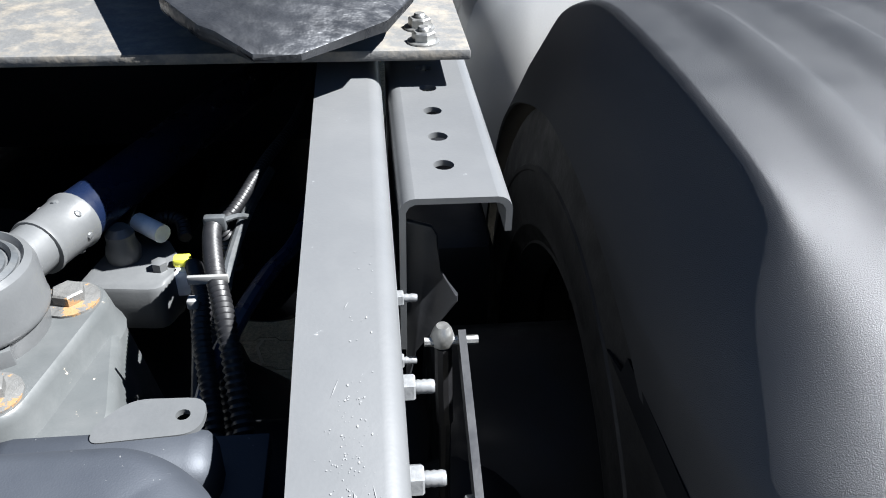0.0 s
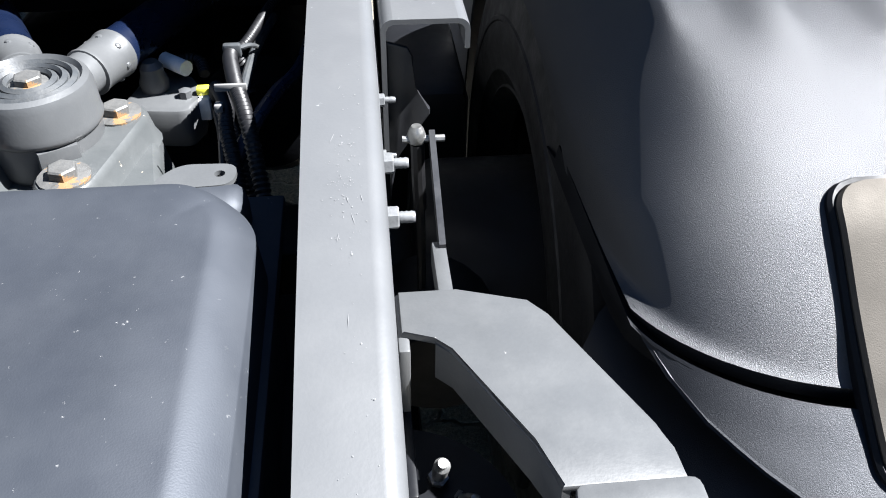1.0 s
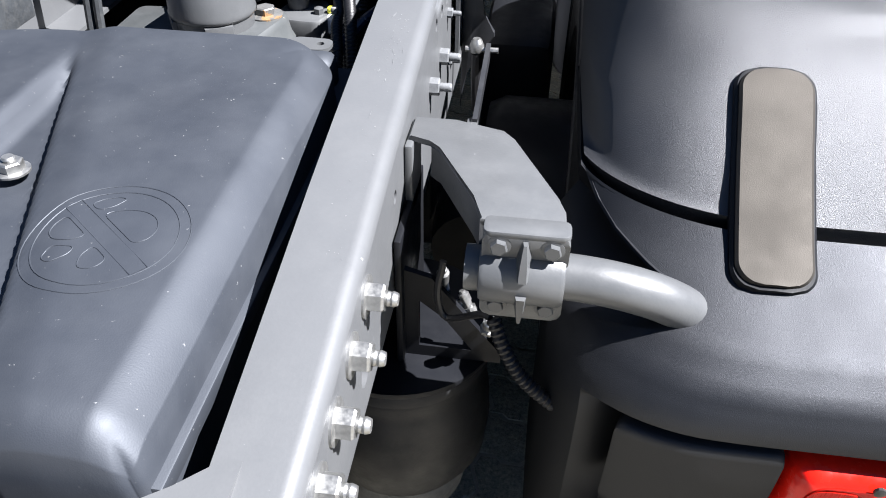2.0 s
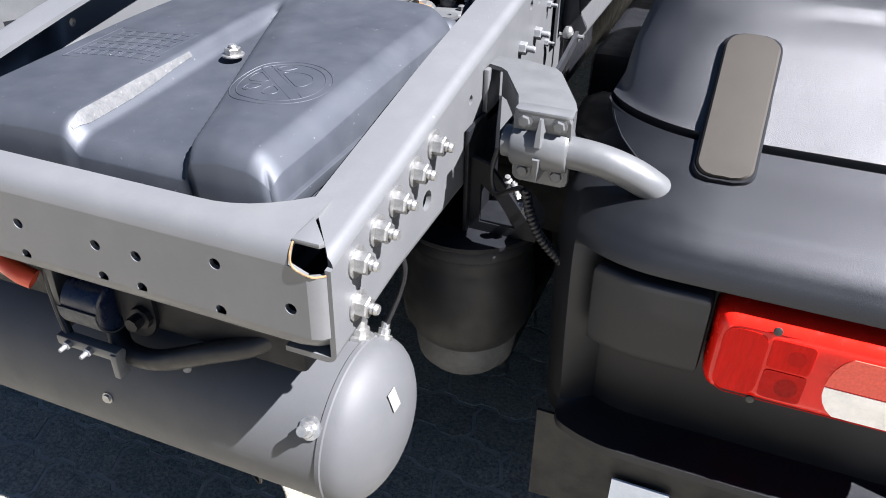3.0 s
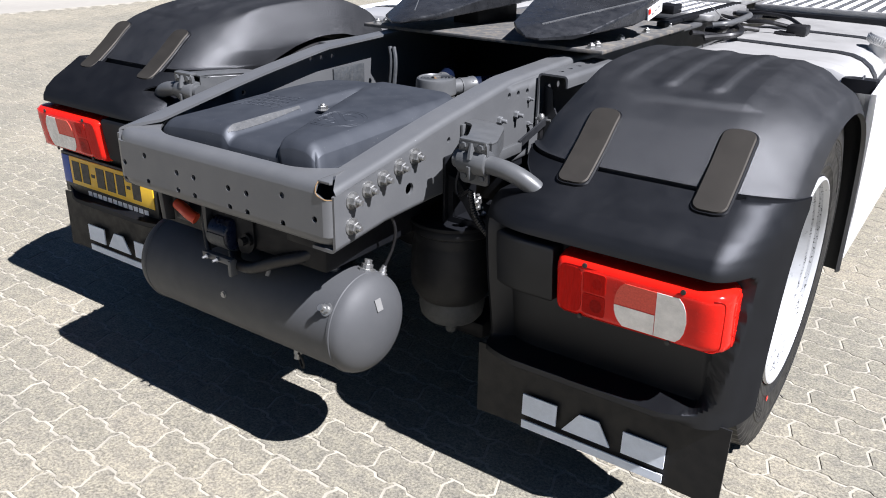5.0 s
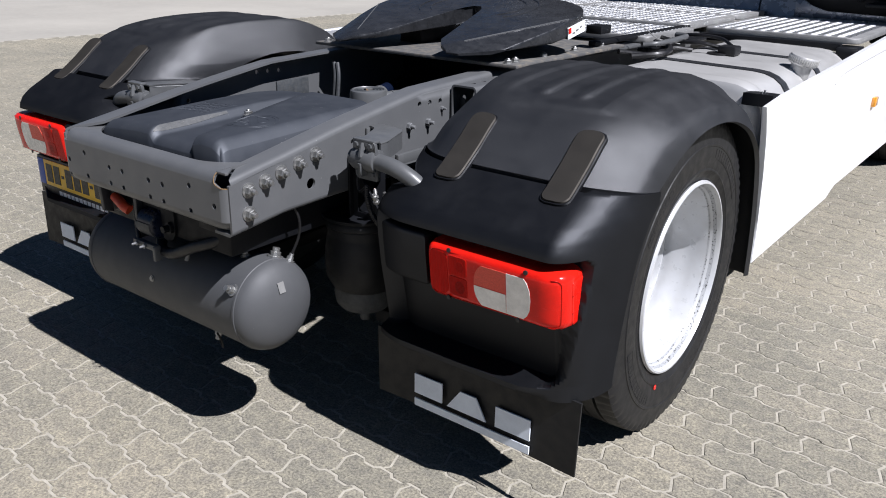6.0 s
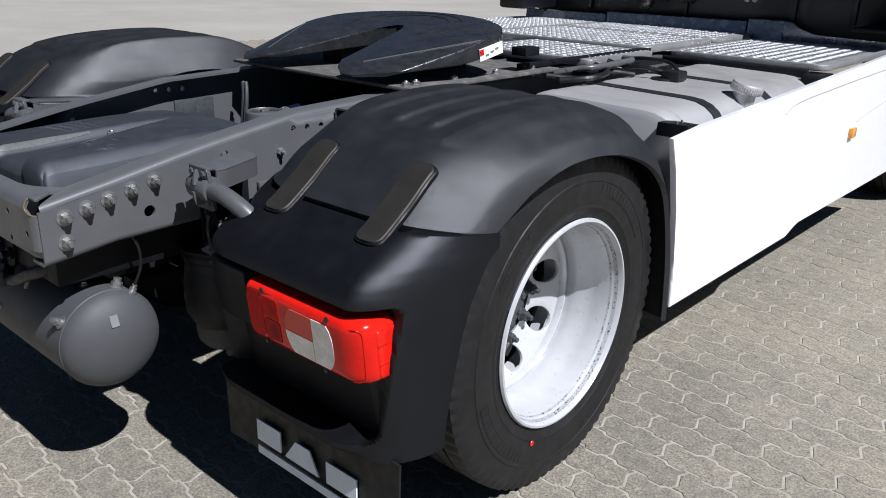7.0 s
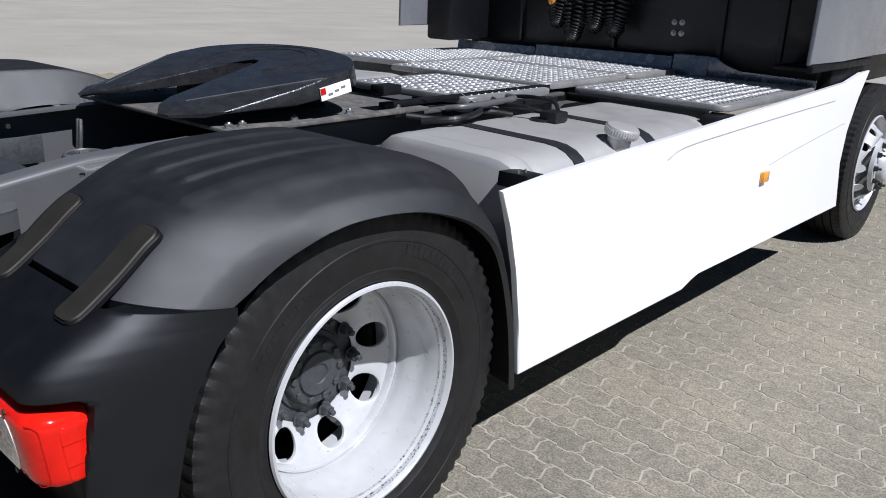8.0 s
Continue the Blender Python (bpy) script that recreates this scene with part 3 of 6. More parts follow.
    for row in range(4):
        y = 0.30 + row * 0.030
        x = -0.225 + 0.004 * row
        while x < -0.085:
            w = rnd.uniform(0.010, 0.022)
            drawn([(x, y), (x + w, y), (x + w, y + 0.019), (x, y + 0.019)], 0.0007)
            x += w + 0.006
    drawn([(-0.235, 0.287), (-0.075, 0.287), (-0.070, 0.425), (-0.232, 0.425)], 0.0007)
    tagged(part("pressed_lettering", bm, COVER, ob, "rows of pressed marks"), kind="stuff")
    bm = bmesh.new()
    box(bm, (0.18, 0.09, 0.868), (0.2945, 0.795, 0.886), 0.002)
    box(bm, (0.10, 0.72, 0.86), (0.265, 0.775, 0.928), 0.02, 3)
    part("cover_flange", bm, COVER, ob)
    bm = bmesh.new()
    tab = rounded([(0.175, 0.752), (0.252, 0.757), (0.254, 0.793), (0.196, 0.795), (0.175, 0.770)], 0.017, 6)
    plate(bm, tab, [(0.237, 0.776, 0.0055)], lambda u, v, w: V(u, v, w), 0.924, 0.929)
    part("lug", bm, CHASSIS_PLAIN, ob, "grey steel lug with a hole")


build_cover()


# ---- mudguards ----
OUTER = [(0.466, 0.910), (0.484, 0.926), (0.51, 0.950), (0.56, 0.992), (0.605, 1.022), (0.68, 1.050), (0.80, 1.072), (0.95, 1.084), (1.10, 1.086), (1.25, 1.078),
         (1.38, 1.048), (1.48, 0.996), (1.555, 0.90), (1.61, 0.78), (1.645, 0.62), (1.66, 0.46), (1.665, 0.33)]
INNER = [(0.665, 0.872), (0.68, 0.880), (0.71, 0.896), (0.745, 0.916), (0.79, 0.938), (0.84, 0.955), (0.91, 0.974), (0.99, 0.984), (1.10, 0.982), (1.22, 0.965),
         (1.34, 0.928), (1.43, 0.882), (1.51, 0.81), (1.56, 0.71), (1.60, 0.57), (1.62, 0.44), (1.63, 0.33)]


# lower edge of the guard's inner wall, towards the frame
INNER_WALL = [(0.80, 0.896), (0.83, 0.910), (0.87, 0.924), (0.92, 0.940), (0.96, 0.950), (1.00, 0.957), (1.04, 0.963), (1.08, 0.966), (1.13, 0.967), (1.22, 0.960),
              (1.33, 0.928), (1.43, 0.882), (1.51, 0.81), (1.56, 0.71), (1.60, 0.57), (1.62, 0.44), (1.63, 0.33)]
INNER_FALL = [0.50, 0.44, 0.38, 0.32, 0.26, 0.20, 0.14, 0.08, 0.028, 0.002]
OUTER_ROUND = [(0.020, 0.012), (0.042, 0.045), (0.064, 0.10), (0.086, 0.18), (0.106, 0.28), (0.124, 0.39), (0.139, 0.51), (0.147, 0.585), (0.151, 0.64), (0.157, 0.76), (0.162, 0.89), (0.165, 1.0)]
OUTER_CREASED = [(0.020, 0.010), (0.042, 0.045), (0.060, 0.12), (0.074, 0.215), (0.082, 0.27), (0.095, 0.335), (0.112, 0.42), (0.126, 0.495), (0.136, 0.56), (0.146, 0.68), (0.156, 0.84), (0.165, 1.0)]


def corner_of(x):
    """How far the inner corner of the lower shell is rounded back."""
    d = max(0.0, 0.74 - x)
    return 0.13 * (1 - math.sqrt(max(0.0, 1 - min(1.0, d / 0.17) ** 2)))


def shoulder_of(x):
    """How far the inner corner is rounded back at the seam of the two shells."""
    d = min(1.0, max(0.0, 0.80 - x) / 0.213)
    return 0.16 * (1 - math.sqrt(1 - d * d))


def build_upper_guard(s):
    bm = bmesh.new()
    po = curve_through([(0, y, z) for y, z in OUTER], 12)
    pi_ = curve_through([(0, y, z) for y, z in INNER], 12)
    pw = curve_through([(0, y, z) for y, z in INNER_WALL], 12)
    rows = []
    for n_, (o, i, w) in enumerate(zip(po, pi_, pw)):
        slope = po[min(n_ + 1, len(po) - 1)] - po[max(n_ - 1, 0)]
        slope.normalize()
        turn = smooth01(0.47, 0.62, o.y)          # the round corner first falls back, then rolls down towards the frame
        over = smooth01(0.58, 0.86, o.y)          # 0: rear slope with a round corner; 1: flat top with a creased edge
        creased = smooth01(0.66, 0.92, o.y)
        fade = 1 - smooth01(1.22, 1.42, o.y)

        def round_at(x):
            d = shoulder_of(x)
            return o + V(0, d, 0).lerp(V(0, slope.z, -slope.y) * (0.72 * d), turn)

        def lift_at(x):
            if o.z < 0.99 or o.y > 1.5:
                return 0.0
            up = 0.009 * smooth01(0.648, 0.668, o.y - 0.25 * (x - 0.87) ** 2) * (1 - smooth01(1.09, 1.12, x)) * fade
            for c in (0.755, 0.875, 0.995):
                # pressed ribs with a steep outer flank
                d = (x - c) / 0.040
                rib = smooth01(-1.0, 0.1, d) * (1 - smooth01(0.45, 0.80, d))
                up += 0.0082 * rib * smooth01(0.716 + 0.018 * d * d, 0.730 + 0.018 * d * d, o.y) * fade * (1 - smooth01(1.12, 1.36, o.y))
            return up
        row = []
        for k in range(18):
            # the wall towards the frame, then the round of the rear corner or the creased edge of the top
            if k < 8:
                fr, xr, ft, xt = 1 - k / 8, 0.595 + 0.004 * k / 8, 1 - 0.5 * k / 8, 0.596 + 0.030 * k / 8
            else:
                fr, xr, ft, xt = 0.0, 0.599 + 0.057 * ((k - 8) / 9) ** 1.6, INNER_FALL[k - 8], 0.626 + (0.036 + 0.006 * smooth01(0.70, 0.78, o.y)) * (k - 8) / 9
            e = round_at(xr).lerp(V(0, w.y, w.z), fr)
            q = o.lerp(w, ft)
            row.append(V(xr, e.y, e.z).lerp(V(xt, q.y, q.z + lift_at(xt) * (1 - ft)), over))
        for k in range(56):
            x = 0.670 + 0.420 * k / 55
            q = round_at(x).lerp(o, over)
            row.append(V(x, q.y, q.z + lift_at(x)))
        for (dx, f), (dx2, f2) in zip(OUTER_ROUND, OUTER_CREASED):
            g_ = f + (f2 - f) * creased
            q = o.lerp(i, g_)
            row.append(V(1.09 + 1.085 * (dx + (dx2 - dx) * creased), q.y, q.z + lift_at(1.09 + dx) * (1 - g_)))
        row.append(V(1.257, i.y + (AXLE_Y - i.y) * 0.02, i.z - 0.004))
        rows.append([V(p.x * s, p.y, p.z) for p in row])
    # the shoulder flows without a kink round the inner rear corner
    grid = np.array([[tuple(p) for p in r] for r in rows])
    wj = np.array([0.5 * (1 - smooth01(0.60, 0.80, o.y)) for o in po])[1:-1, None, None]
    wk = np.array([1 - smooth01(30, 46, k) for k in range(4, 47)])[None, :, None]
    for _ in range(70):
        core = grid[1:-1, 4:47]
        mean = (grid[:-2, 4:47] + grid[2:, 4:47] + grid[1:-1, 3:46] + grid[1:-1, 5:48]) / 4
        grid[1:-1, 4:47] = core + (mean - core) * wj * wk
    rows = [[V(*p) for p in r] for r in grid.tolist()]
    tuck = [V(p.x + (0.93 * s - p.x) * 0.025, p.y + 0.006, p.z - 0.022) for p in rows[0]]
    sheet(bm, [tuck] + rows, 0.004 * s)
    return bm


LOW_BACK = [(0.40, 0.338), (0.43, 0.338), (0.50, 0.325), (0.60, 0.305), (0.70, 0.292), (0.765, 0.288), (0.79, 0.292), (0.815, 0.307), (0.84, 0.338), (0.862, 0.378), (0.885, 0.422), (0.903, 0.452)]
LOW_FRONT = [(0.40, 0.50), (0.45, 0.505), (0.55, 0.525), (0.65, 0.55), (0.72, 0.575), (0.80, 0.625), (0.862, 0.675), (0.903, 0.675)]


NOTCH = [(0.80, 0.573), (0.815, 0.588), (0.824, 0.605), (0.832, 0.635), (0.839, 0.668), (0.846, 0.698), (0.854, 0.712), (0.861, 0.703), (0.870, 0.667), (0.880, 0.634), (0.890, 0.614), (0.903, 0.598)]


def guard_section(z):
    """Plan of the lower shell at height z: points and inward normals, from the inner edge round to the wheel arch."""
    y0, y1 = lerp_list(LOW_BACK, z), lerp_list(LOW_FRONT, z)
    high = smooth01(0.74, 0.86, z)
    reach = 0.16 * (1 - smooth01(0.70, 0.84, z)) + 0.26 * high
    # the inner edge is notched where the bent tube enters
    xi = lerp_list(NOTCH, z)

    def back(x):
        return corner_of(x) * (1 - high) + shoulder_of(x) * high
    lead = max(0.117, back(xi + 0.001) + 0.004)
    pts = [(xi, y0 + lead + 0.01 + reach), (xi, y0 + lead + 0.003 + reach * 0.5)]
    x = 0.575
    while x < 1.164:
        xx = x if x > 0.80 else xi + 0.001 + (x - 0.575) / 0.225 * (0.799 - xi)
        pts.append((xx, y0 + back(xx)))
        x += 0.0125 if x < 1.08 else 0.005
    for k in range(33):
        a = math.pi / 2 * k / 32
        pts.append((1.165 + 0.107 * math.sin(a), y0 + (y1 - y0) * (1 - math.cos(a))))
    out = []
    for i, p in enumerate(pts):
        a, b = Vector(pts[max(i - 1, 0)]), Vector(pts[min(i + 1, len(pts) - 1)])
        t = (b - a).normalized()
        out.append((p[0], p[1], -t.y, t.x))
    return out


def build_lower_guard(s):
    bm = bmesh.new()
    zs = [0.903, 0.897, 0.890, 0.885, 0.880, 0.875, 0.870, 0.866, 0.862, 0.858, 0.854, 0.850, 0.845, 0.840, 0.835, 0.830, 0.824, 0.815, 0.807, 0.80, 0.79, 0.782, 0.776, 0.772, 0.769, 0.766, 0.762, 0.757, 0.75, 0.742, 0.733, 0.724]
    zs += [0.71 - 0.015 * k for k in range(18)] + [0.445, 0.436, 0.429, 0.424, 0.4205, 0.4185, 0.4165, 0.413, 0.408, 0.402, 0.395, 0.385]
    # the lamp's recess: its outer edge leans in towards the bottom
    right_edge = [(0.418, 1.190), (0.46, 1.215), (0.55, 1.243), (0.655, 1.272), (0.72, 1.290), (0.755, 1.296), (0.77, 1.296)]
    rows = []
    for z in zs:
        row = []
        sec = guard_section(z)
        u, prev = 0.0, None
        for x, y, nx_, ny_ in sec:
            if prev and x > 0.64:
                u = (u or 0.64) + math.hypot(x - prev[0], y - prev[1])
            prev = (x, y)
            at = u or x
            r_ = lerp_list(right_edge, z)
            # rounded corners where bottom and top run into the outer edge
            r_ -= 0.045 * (1 - math.sqrt(max(0.0, 1 - max(0.0, (0.463 - z) / 0.045) ** 2))) if z < 0.463 else 0.0
            r_ -= 0.030 * (1 - math.sqrt(max(0.0, 1 - min(1.0, max(0.0, (z - 0.740) / 0.030)) ** 2)))
            across = smooth01(0.616, 0.636, at) * (1 - smooth01(r_ - 0.006, r_ + 0.010, at))
            tall = (1 - smooth01(0.766, 0.7725, z)) * smooth01(0.4165, 0.4205, z)
            d = 0.052 * across * tall
            # the lip under the recess stands out like a shelf
            d -= 0.034 * smooth01(0.60, 0.64, at) * (1 - smooth01(1.10, 1.20, at)) * smooth01(0.385, 0.400, z) * (1 - smooth01(0.4165, 0.424, z))
            # round the outer corner the seam sinks towards the arch
            sink = 0.030 * min(1.0, max(0.0, (y - 0.452) / 0.223)) * smooth01(1.12, 1.20, x) * smooth01(0.79, 0.903, z)
            row.append(V((x + nx_ * d) * s, y + ny_ * d, z - sink))
        rows.append(row)
    first, under = [], []
    for p, (x, y, nx_, ny_) in zip(rows[0], guard_section(zs[0])):
        # a ledge at the outer corner, a turned-in edge elsewhere
        w = smooth01(1.10, 1.19, x)
        first.append(V(p.x, p.y + 0.008, p.z - 0.022).lerp(V(p.x + nx_ * 0.012 * s, p.y + ny_ * 0.012, p.z - 0.001), w))
        under.append(V(p.x, p.y + 0.050, p.z - 0.032).lerp(V(p.x + nx_ * 0.058 * s, p.y + ny_ * 0.058, p.z - 0.005), w))
    sheet(bm, [under, first] + rows, -0.003 * s)
    return bm


def strap_bm(x, s, w=0.0385, grow=0.0, proud=0.0065):
    """A flat rubber strap with blunt rounded ends that bridges the seam."""
    bm = bmesh.new()
    path = curve_through([(0, 0.401, 0.878), (0, 0.428, 0.8915), (0, 0.462, 0.915), (0, 0.51, 0.951), (0, 0.56, 0.993), (0, 0.594, 1.016)], 14)
    a0, b0 = (path[0] - path[1]).normalized(), (path[-1] - path[-2]).normalized()
    path = [path[0] + a0 * grow] + path + [path[-1] + b0 * grow] if grow else path
    length = len(path) - 1
    run = [0.0]
    for p, q in zip(path, path[1:]):
        run.append(run[-1] + (q - p).length)
    rings = []
    for i, c in enumerate(path):
        a, b = path[max(i - 1, 0)], path[min(i + 1, length)]
        t = (b - a).normalized()
        nrm = V(0, -t.z, t.y)
        d = min(run[i], run[-1] - run[i])
        r_ = 0.024
        ww = w + grow - r_ * (1 - math.sqrt(max(0.0, 1 - max(0.0, 1 - d / r_) ** 2)))
        q = V(x * s, c.y, c.z) + nrm * (proud - 0.006)
        rings.append([q + V(-ww, 0, 0) - nrm * 0.006, q + V(-ww, 0, 0) + nrm * 0.003, q + V(-ww + 0.003, 0, 0) + nrm * 0.006, q + V(0, 0, 0) + nrm * 0.0068, q + V(ww - 0.003, 0, 0) + nrm * 0.006, q + V(ww, 0, 0) + nrm * 0.003, q + V(ww, 0, 0) - nrm * 0.006])
    loft(bm, rings)
    return bm


def rect_bm(x0, x1, z0, z1, y, t):
    bm = bmesh.new()
    box(bm, (x0, y, z0), (x1, y + t, z1))
    return bm


FAR_SHIFT = (-0.004, -0.018, 0.043)


def build_mudguard(s):
    side = "rear mudguard in matt black plastic with two rubber hold-down straps"
    g = part("mudguard", build_upper_guard(s), GUARD, truck, side, 50)
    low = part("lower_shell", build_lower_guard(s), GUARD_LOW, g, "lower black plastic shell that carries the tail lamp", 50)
    for x in (0.788, 1.112):
        st = part("strap", strap_bm(x, s), STRAP, g, "worn grey-brown rubber strap")
        # no recess is modelled: a black outline gives its shade
        part("strap_shade", strap_bm(x, s, 0.0385, 0.0042, 0.0016), BLACK, st, "black rim that stands for the shade in the recess round the strap")
    bm = bmesh.new()
    xs = [0.578 + 0.677 * k / 14 for k in range(15)]
    rows = []
    for z in (0.392, 0.38, 0.35, 0.30, 0.25, 0.20, 0.175):
        rows.append([V(x * s, 0.375 + 0.02 * math.sin((x - 0.5) * 5) * (0.43 - z) * 2, z) for x in xs])
    sheet(bm, rows, 0.006)
    flap = part("mud_flap", bm, FLAP, truck, "black rubber mud flap with pale block lettering shapes")
    y = 0.362
    lo = -1.115 if s < 0 else 0.725
    for a, b, cut_ in ((0.0, 0.100, 0.0), (0.118, 0.262, 0.05), (0.282, 0.392, 0.0)):
        bm = bmesh.new()
        prism(bm, [(lo + a, 0.225), (lo + b - cut_ * 0.2, 0.225), (lo + b - cut_ * 0.9, 0.288), (lo + a + cut_ * 0.9, 0.288)], lambda u, v, w: V(u, w, v), y, y + 0.004)
        part("emblem_block", bm, LETTER, flap, "pale blue-grey printed emblem shape")
    part("emblem_bar", rect_bm(lo, lo + 0.392, 0.183, 0.207, y, 0.004), LETTER, flap, "pale blue-grey printed bar")
    if s < 0:
        # the far guard sits a little further out and higher
        g.location, flap.location = FAR_SHIFT, (-0.045, -0.040, 0.045)
        low.location = (-0.016, -0.016, 0.0)
    return g


build_mudguard(1)
build_mudguard(-1)


def guard_at(u, z, off):
    """A point on the lower shell's plan at path length u from x = 0.64, pushed outwards by off."""
    sec = guard_section(z)
    sec = [q for q in sec if q[0] >= 0.64]
    acc = 0.64
    for a, b in zip(sec, sec[1:]):
        d = math.hypot(b[0] - a[0], b[1] - a[1])
        if acc + d >= u:
            f = (u - acc) / d
            x, y = a[0] + (b[0] - a[0]) * f, a[1] + (b[1] - a[1]) * f
            nx_, ny_ = a[2] + (b[2] - a[2]) * f, a[3] + (b[3] - a[3]) * f
            return V(x - nx_ * off, y - ny_ * off, z)
        acc += d
    return V(sec[-1][0], sec[-1][1], z)


LAMP_BEND, LAMP_RADIUS = 1.206, 0.018


def lamp_at(u, z, off):
    """A point on the lamp: it follows the shell to the corner, then turns tightly into a short side face."""
    if u <= LAMP_BEND:
        return guard_at(u, z, off)
    p, q = guard_at(LAMP_BEND - 0.006, z, 0.0), guard_at(LAMP_BEND, z, 0.0)
    first = math.atan2(q.y - p.y, q.x - p.x)
    last = radians(93)
    a = min(first + (u - LAMP_BEND) / LAMP_RADIUS, last)
    rest = max(0.0, u - LAMP_BEND - LAMP_RADIUS * (last - first))
    r = LAMP_RADIUS + off
    cx, cy = q.x - LAMP_RADIUS * math.sin(first), q.y + LAMP_RADIUS * math.cos(first)
    return V(cx + r * math.sin(a) + rest * math.cos(a), cy - r * math.cos(a) + rest * math.sin(a), z)


def build_tail_lamp(s):
    """A long red lamp whose outer end turns round the corner of the guard."""
    def body(ua, ub, za, zb, deep, r, mat_, name, par, label="", shoulder=0.02, at=lamp_at):
        bm = bmesh.new()
        nx, nz = 34, 14
        rows = []
        for i in range(nz + 1):
            row = []
            for k in range(nx + 1):
                fu, fz = 0.5 - 0.5 * math.cos(math.pi * k / nx), 0.5 - 0.5 * math.cos(math.pi * i / nz)
                u, z = ua + (ub - ua) * fu, za + (zb - za) * fz
                ex, ez = min(u - ua, ub - u), min(z - za, zb - z)
                px, pz = max(0.0, r - ex), max(0.0, r - ez)
                d = math.hypot(px, pz)
                if px > 0 and pz > 0 and d > 0:
                    f = max(px, pz) / d
                    cu = ua + r if u < (ua + ub) / 2 else ub - r
                    cz = za + r if z < (za + zb) / 2 else zb - r
                    u, z = cu + (u - cu) * f, cz + (z - cz) * f
                    d = max(px, pz)
                edge = max(0.0, d - (r - shoulder)) / shoulder
                off = deep[0] + (deep[1] - deep[0]) * math.sqrt(max(0.0, 1 - min(1.0, edge) ** 2.2))
                p = at(u, z, off)
                row.append(V(p.x * s, p.y, p.z))
            rows.append(row)
        sheet(bm, rows, 0.002 * s)
        return part(name, bm, mat_, par, label, 50)
    lamp = body(0.812, LAMP_BEND + 0.100, 0.592, 0.752, (-0.05, 0.010), 0.028, RED, "tail_lamp", truck, "red tail lamp with a clear reversing window", 0.022)
    def lens(pts, mat_, name, label, off=0.0098, deep=0.0015):
        bm = bmesh.new()

        def to3(u, v, w):
            p = lamp_at(u, v, w)
            return V(p.x * s, p.y, p.z)
        prism(bm, pts, to3, off, off + deep)
        return part(name, bm, mat_, lamp, label)
    lens(rounded([(0.830, 0.612), (0.887, 0.612), (0.887, 0.730), (0.830, 0.730)], 0.022, 4), REDMID, "red_lens", "red lens with fine ribs")
    lens(rounded([(0.891, 0.674), (0.946, 0.674), (0.946, 0.726), (0.891, 0.726)], 0.008, 3), REDMID, "red_lens", "deeper red square lens")
    lens(rounded([(0.891, 0.616), (0.946, 0.616), (0.946, 0.670), (0.891, 0.670)], 0.008, 3), REDDARK, "red_lens", "deep red square lens")
    lens([(0.968, 0.666), (0.969, 0.682), (0.973, 0.698), (0.980, 0.712), (0.990, 0.722), (1.062, 0.722), (1.062, 0.666)], REDPINK, "fog_lens", "pale red lens")
    lens([(0.990, 0.612), (1.062, 0.612), (1.062, 0.6635), (0.968, 0.6635), (0.969, 0.648), (0.973, 0.634), (0.980, 0.622)], CLEAR, "reverse_lens", "clear white lens")
    lens([(1.0635, 0.612), (1.112, 0.612), (1.122, 0.623), (1.129, 0.640), (1.132, 0.667), (1.129, 0.694), (1.122, 0.711), (1.112, 0.722), (1.0635, 0.722)], CLEAR, "indicator_lens", "clear white lens with a bulb behind")
    for u, z, r, mt in ((0.924, 0.642, 0.015, REDDEEP), (0.926, 0.700, 0.012, REDDARK)):
        lens([(u + r * math.cos(t), z + r * 1.2 * math.sin(t)) for t in (2 * math.pi * k / 16 for k in range(16))], mt, "bulb", "dark bulb behind the lens", 0.0112, 0.0003)
    end = LAMP_BEND + 0.020
    ribs = body(end, end + 0.066, 0.608, 0.724, (0.0100, 0.0128), 0.012, RED, "side_lens", lamp, "ribbed red lens on the lamp's short side", 0.006)
    for z in (0.642, 0.688):
        bm = bmesh.new()
        tube(bm, [V(q.x * s, q.y, q.z) for q in (lamp_at(end + 0.066 * k / 8, z, 0.0128) for k in range(9))], 0.0012, 6, 1)
        part("lens_rib", bm, REDDARK, ribs)
    # the darker edge of the housing round the lens
    bm = bmesh.new()
    outline = [(0.834, 0.606), (0.834, 0.734), (LAMP_BEND - 0.004, 0.734), (LAMP_BEND - 0.004, 0.606)]
    edge = [lamp_at(u, z, 0.0100) for u, z in rounded(outline, 0.020, 5)]
    tube(bm, [V(q.x * s, q.y, q.z) for q in edge + edge[:1]], 0.0009, 6, 1)
    part("lens_seam", bm, REDDARK, lamp, "dark seam round the lamp's face")
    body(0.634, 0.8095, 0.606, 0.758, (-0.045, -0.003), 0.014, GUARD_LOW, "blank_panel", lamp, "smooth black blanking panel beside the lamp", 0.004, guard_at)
    for u, z in ((0.893, 0.739), (1.118, 0.739), (0.886, 0.604), (1.096, 0.604)):
        bm = bmesh.new()
        p = lamp_at(u, z, 0.0095)
        lathe(bm, [(0.006, 0), (0.006, 0.003), (0.003, 0.004)], (p.x * s, p.y, p.z), (0, -1, 0), 10)
        part("screw", bm, INK, lamp)
    if s < 0:
        lamp.location = (-0.045, -0.040, 0.046)
    return lamp


build_tail_lamp(1)
build_tail_lamp(-1)


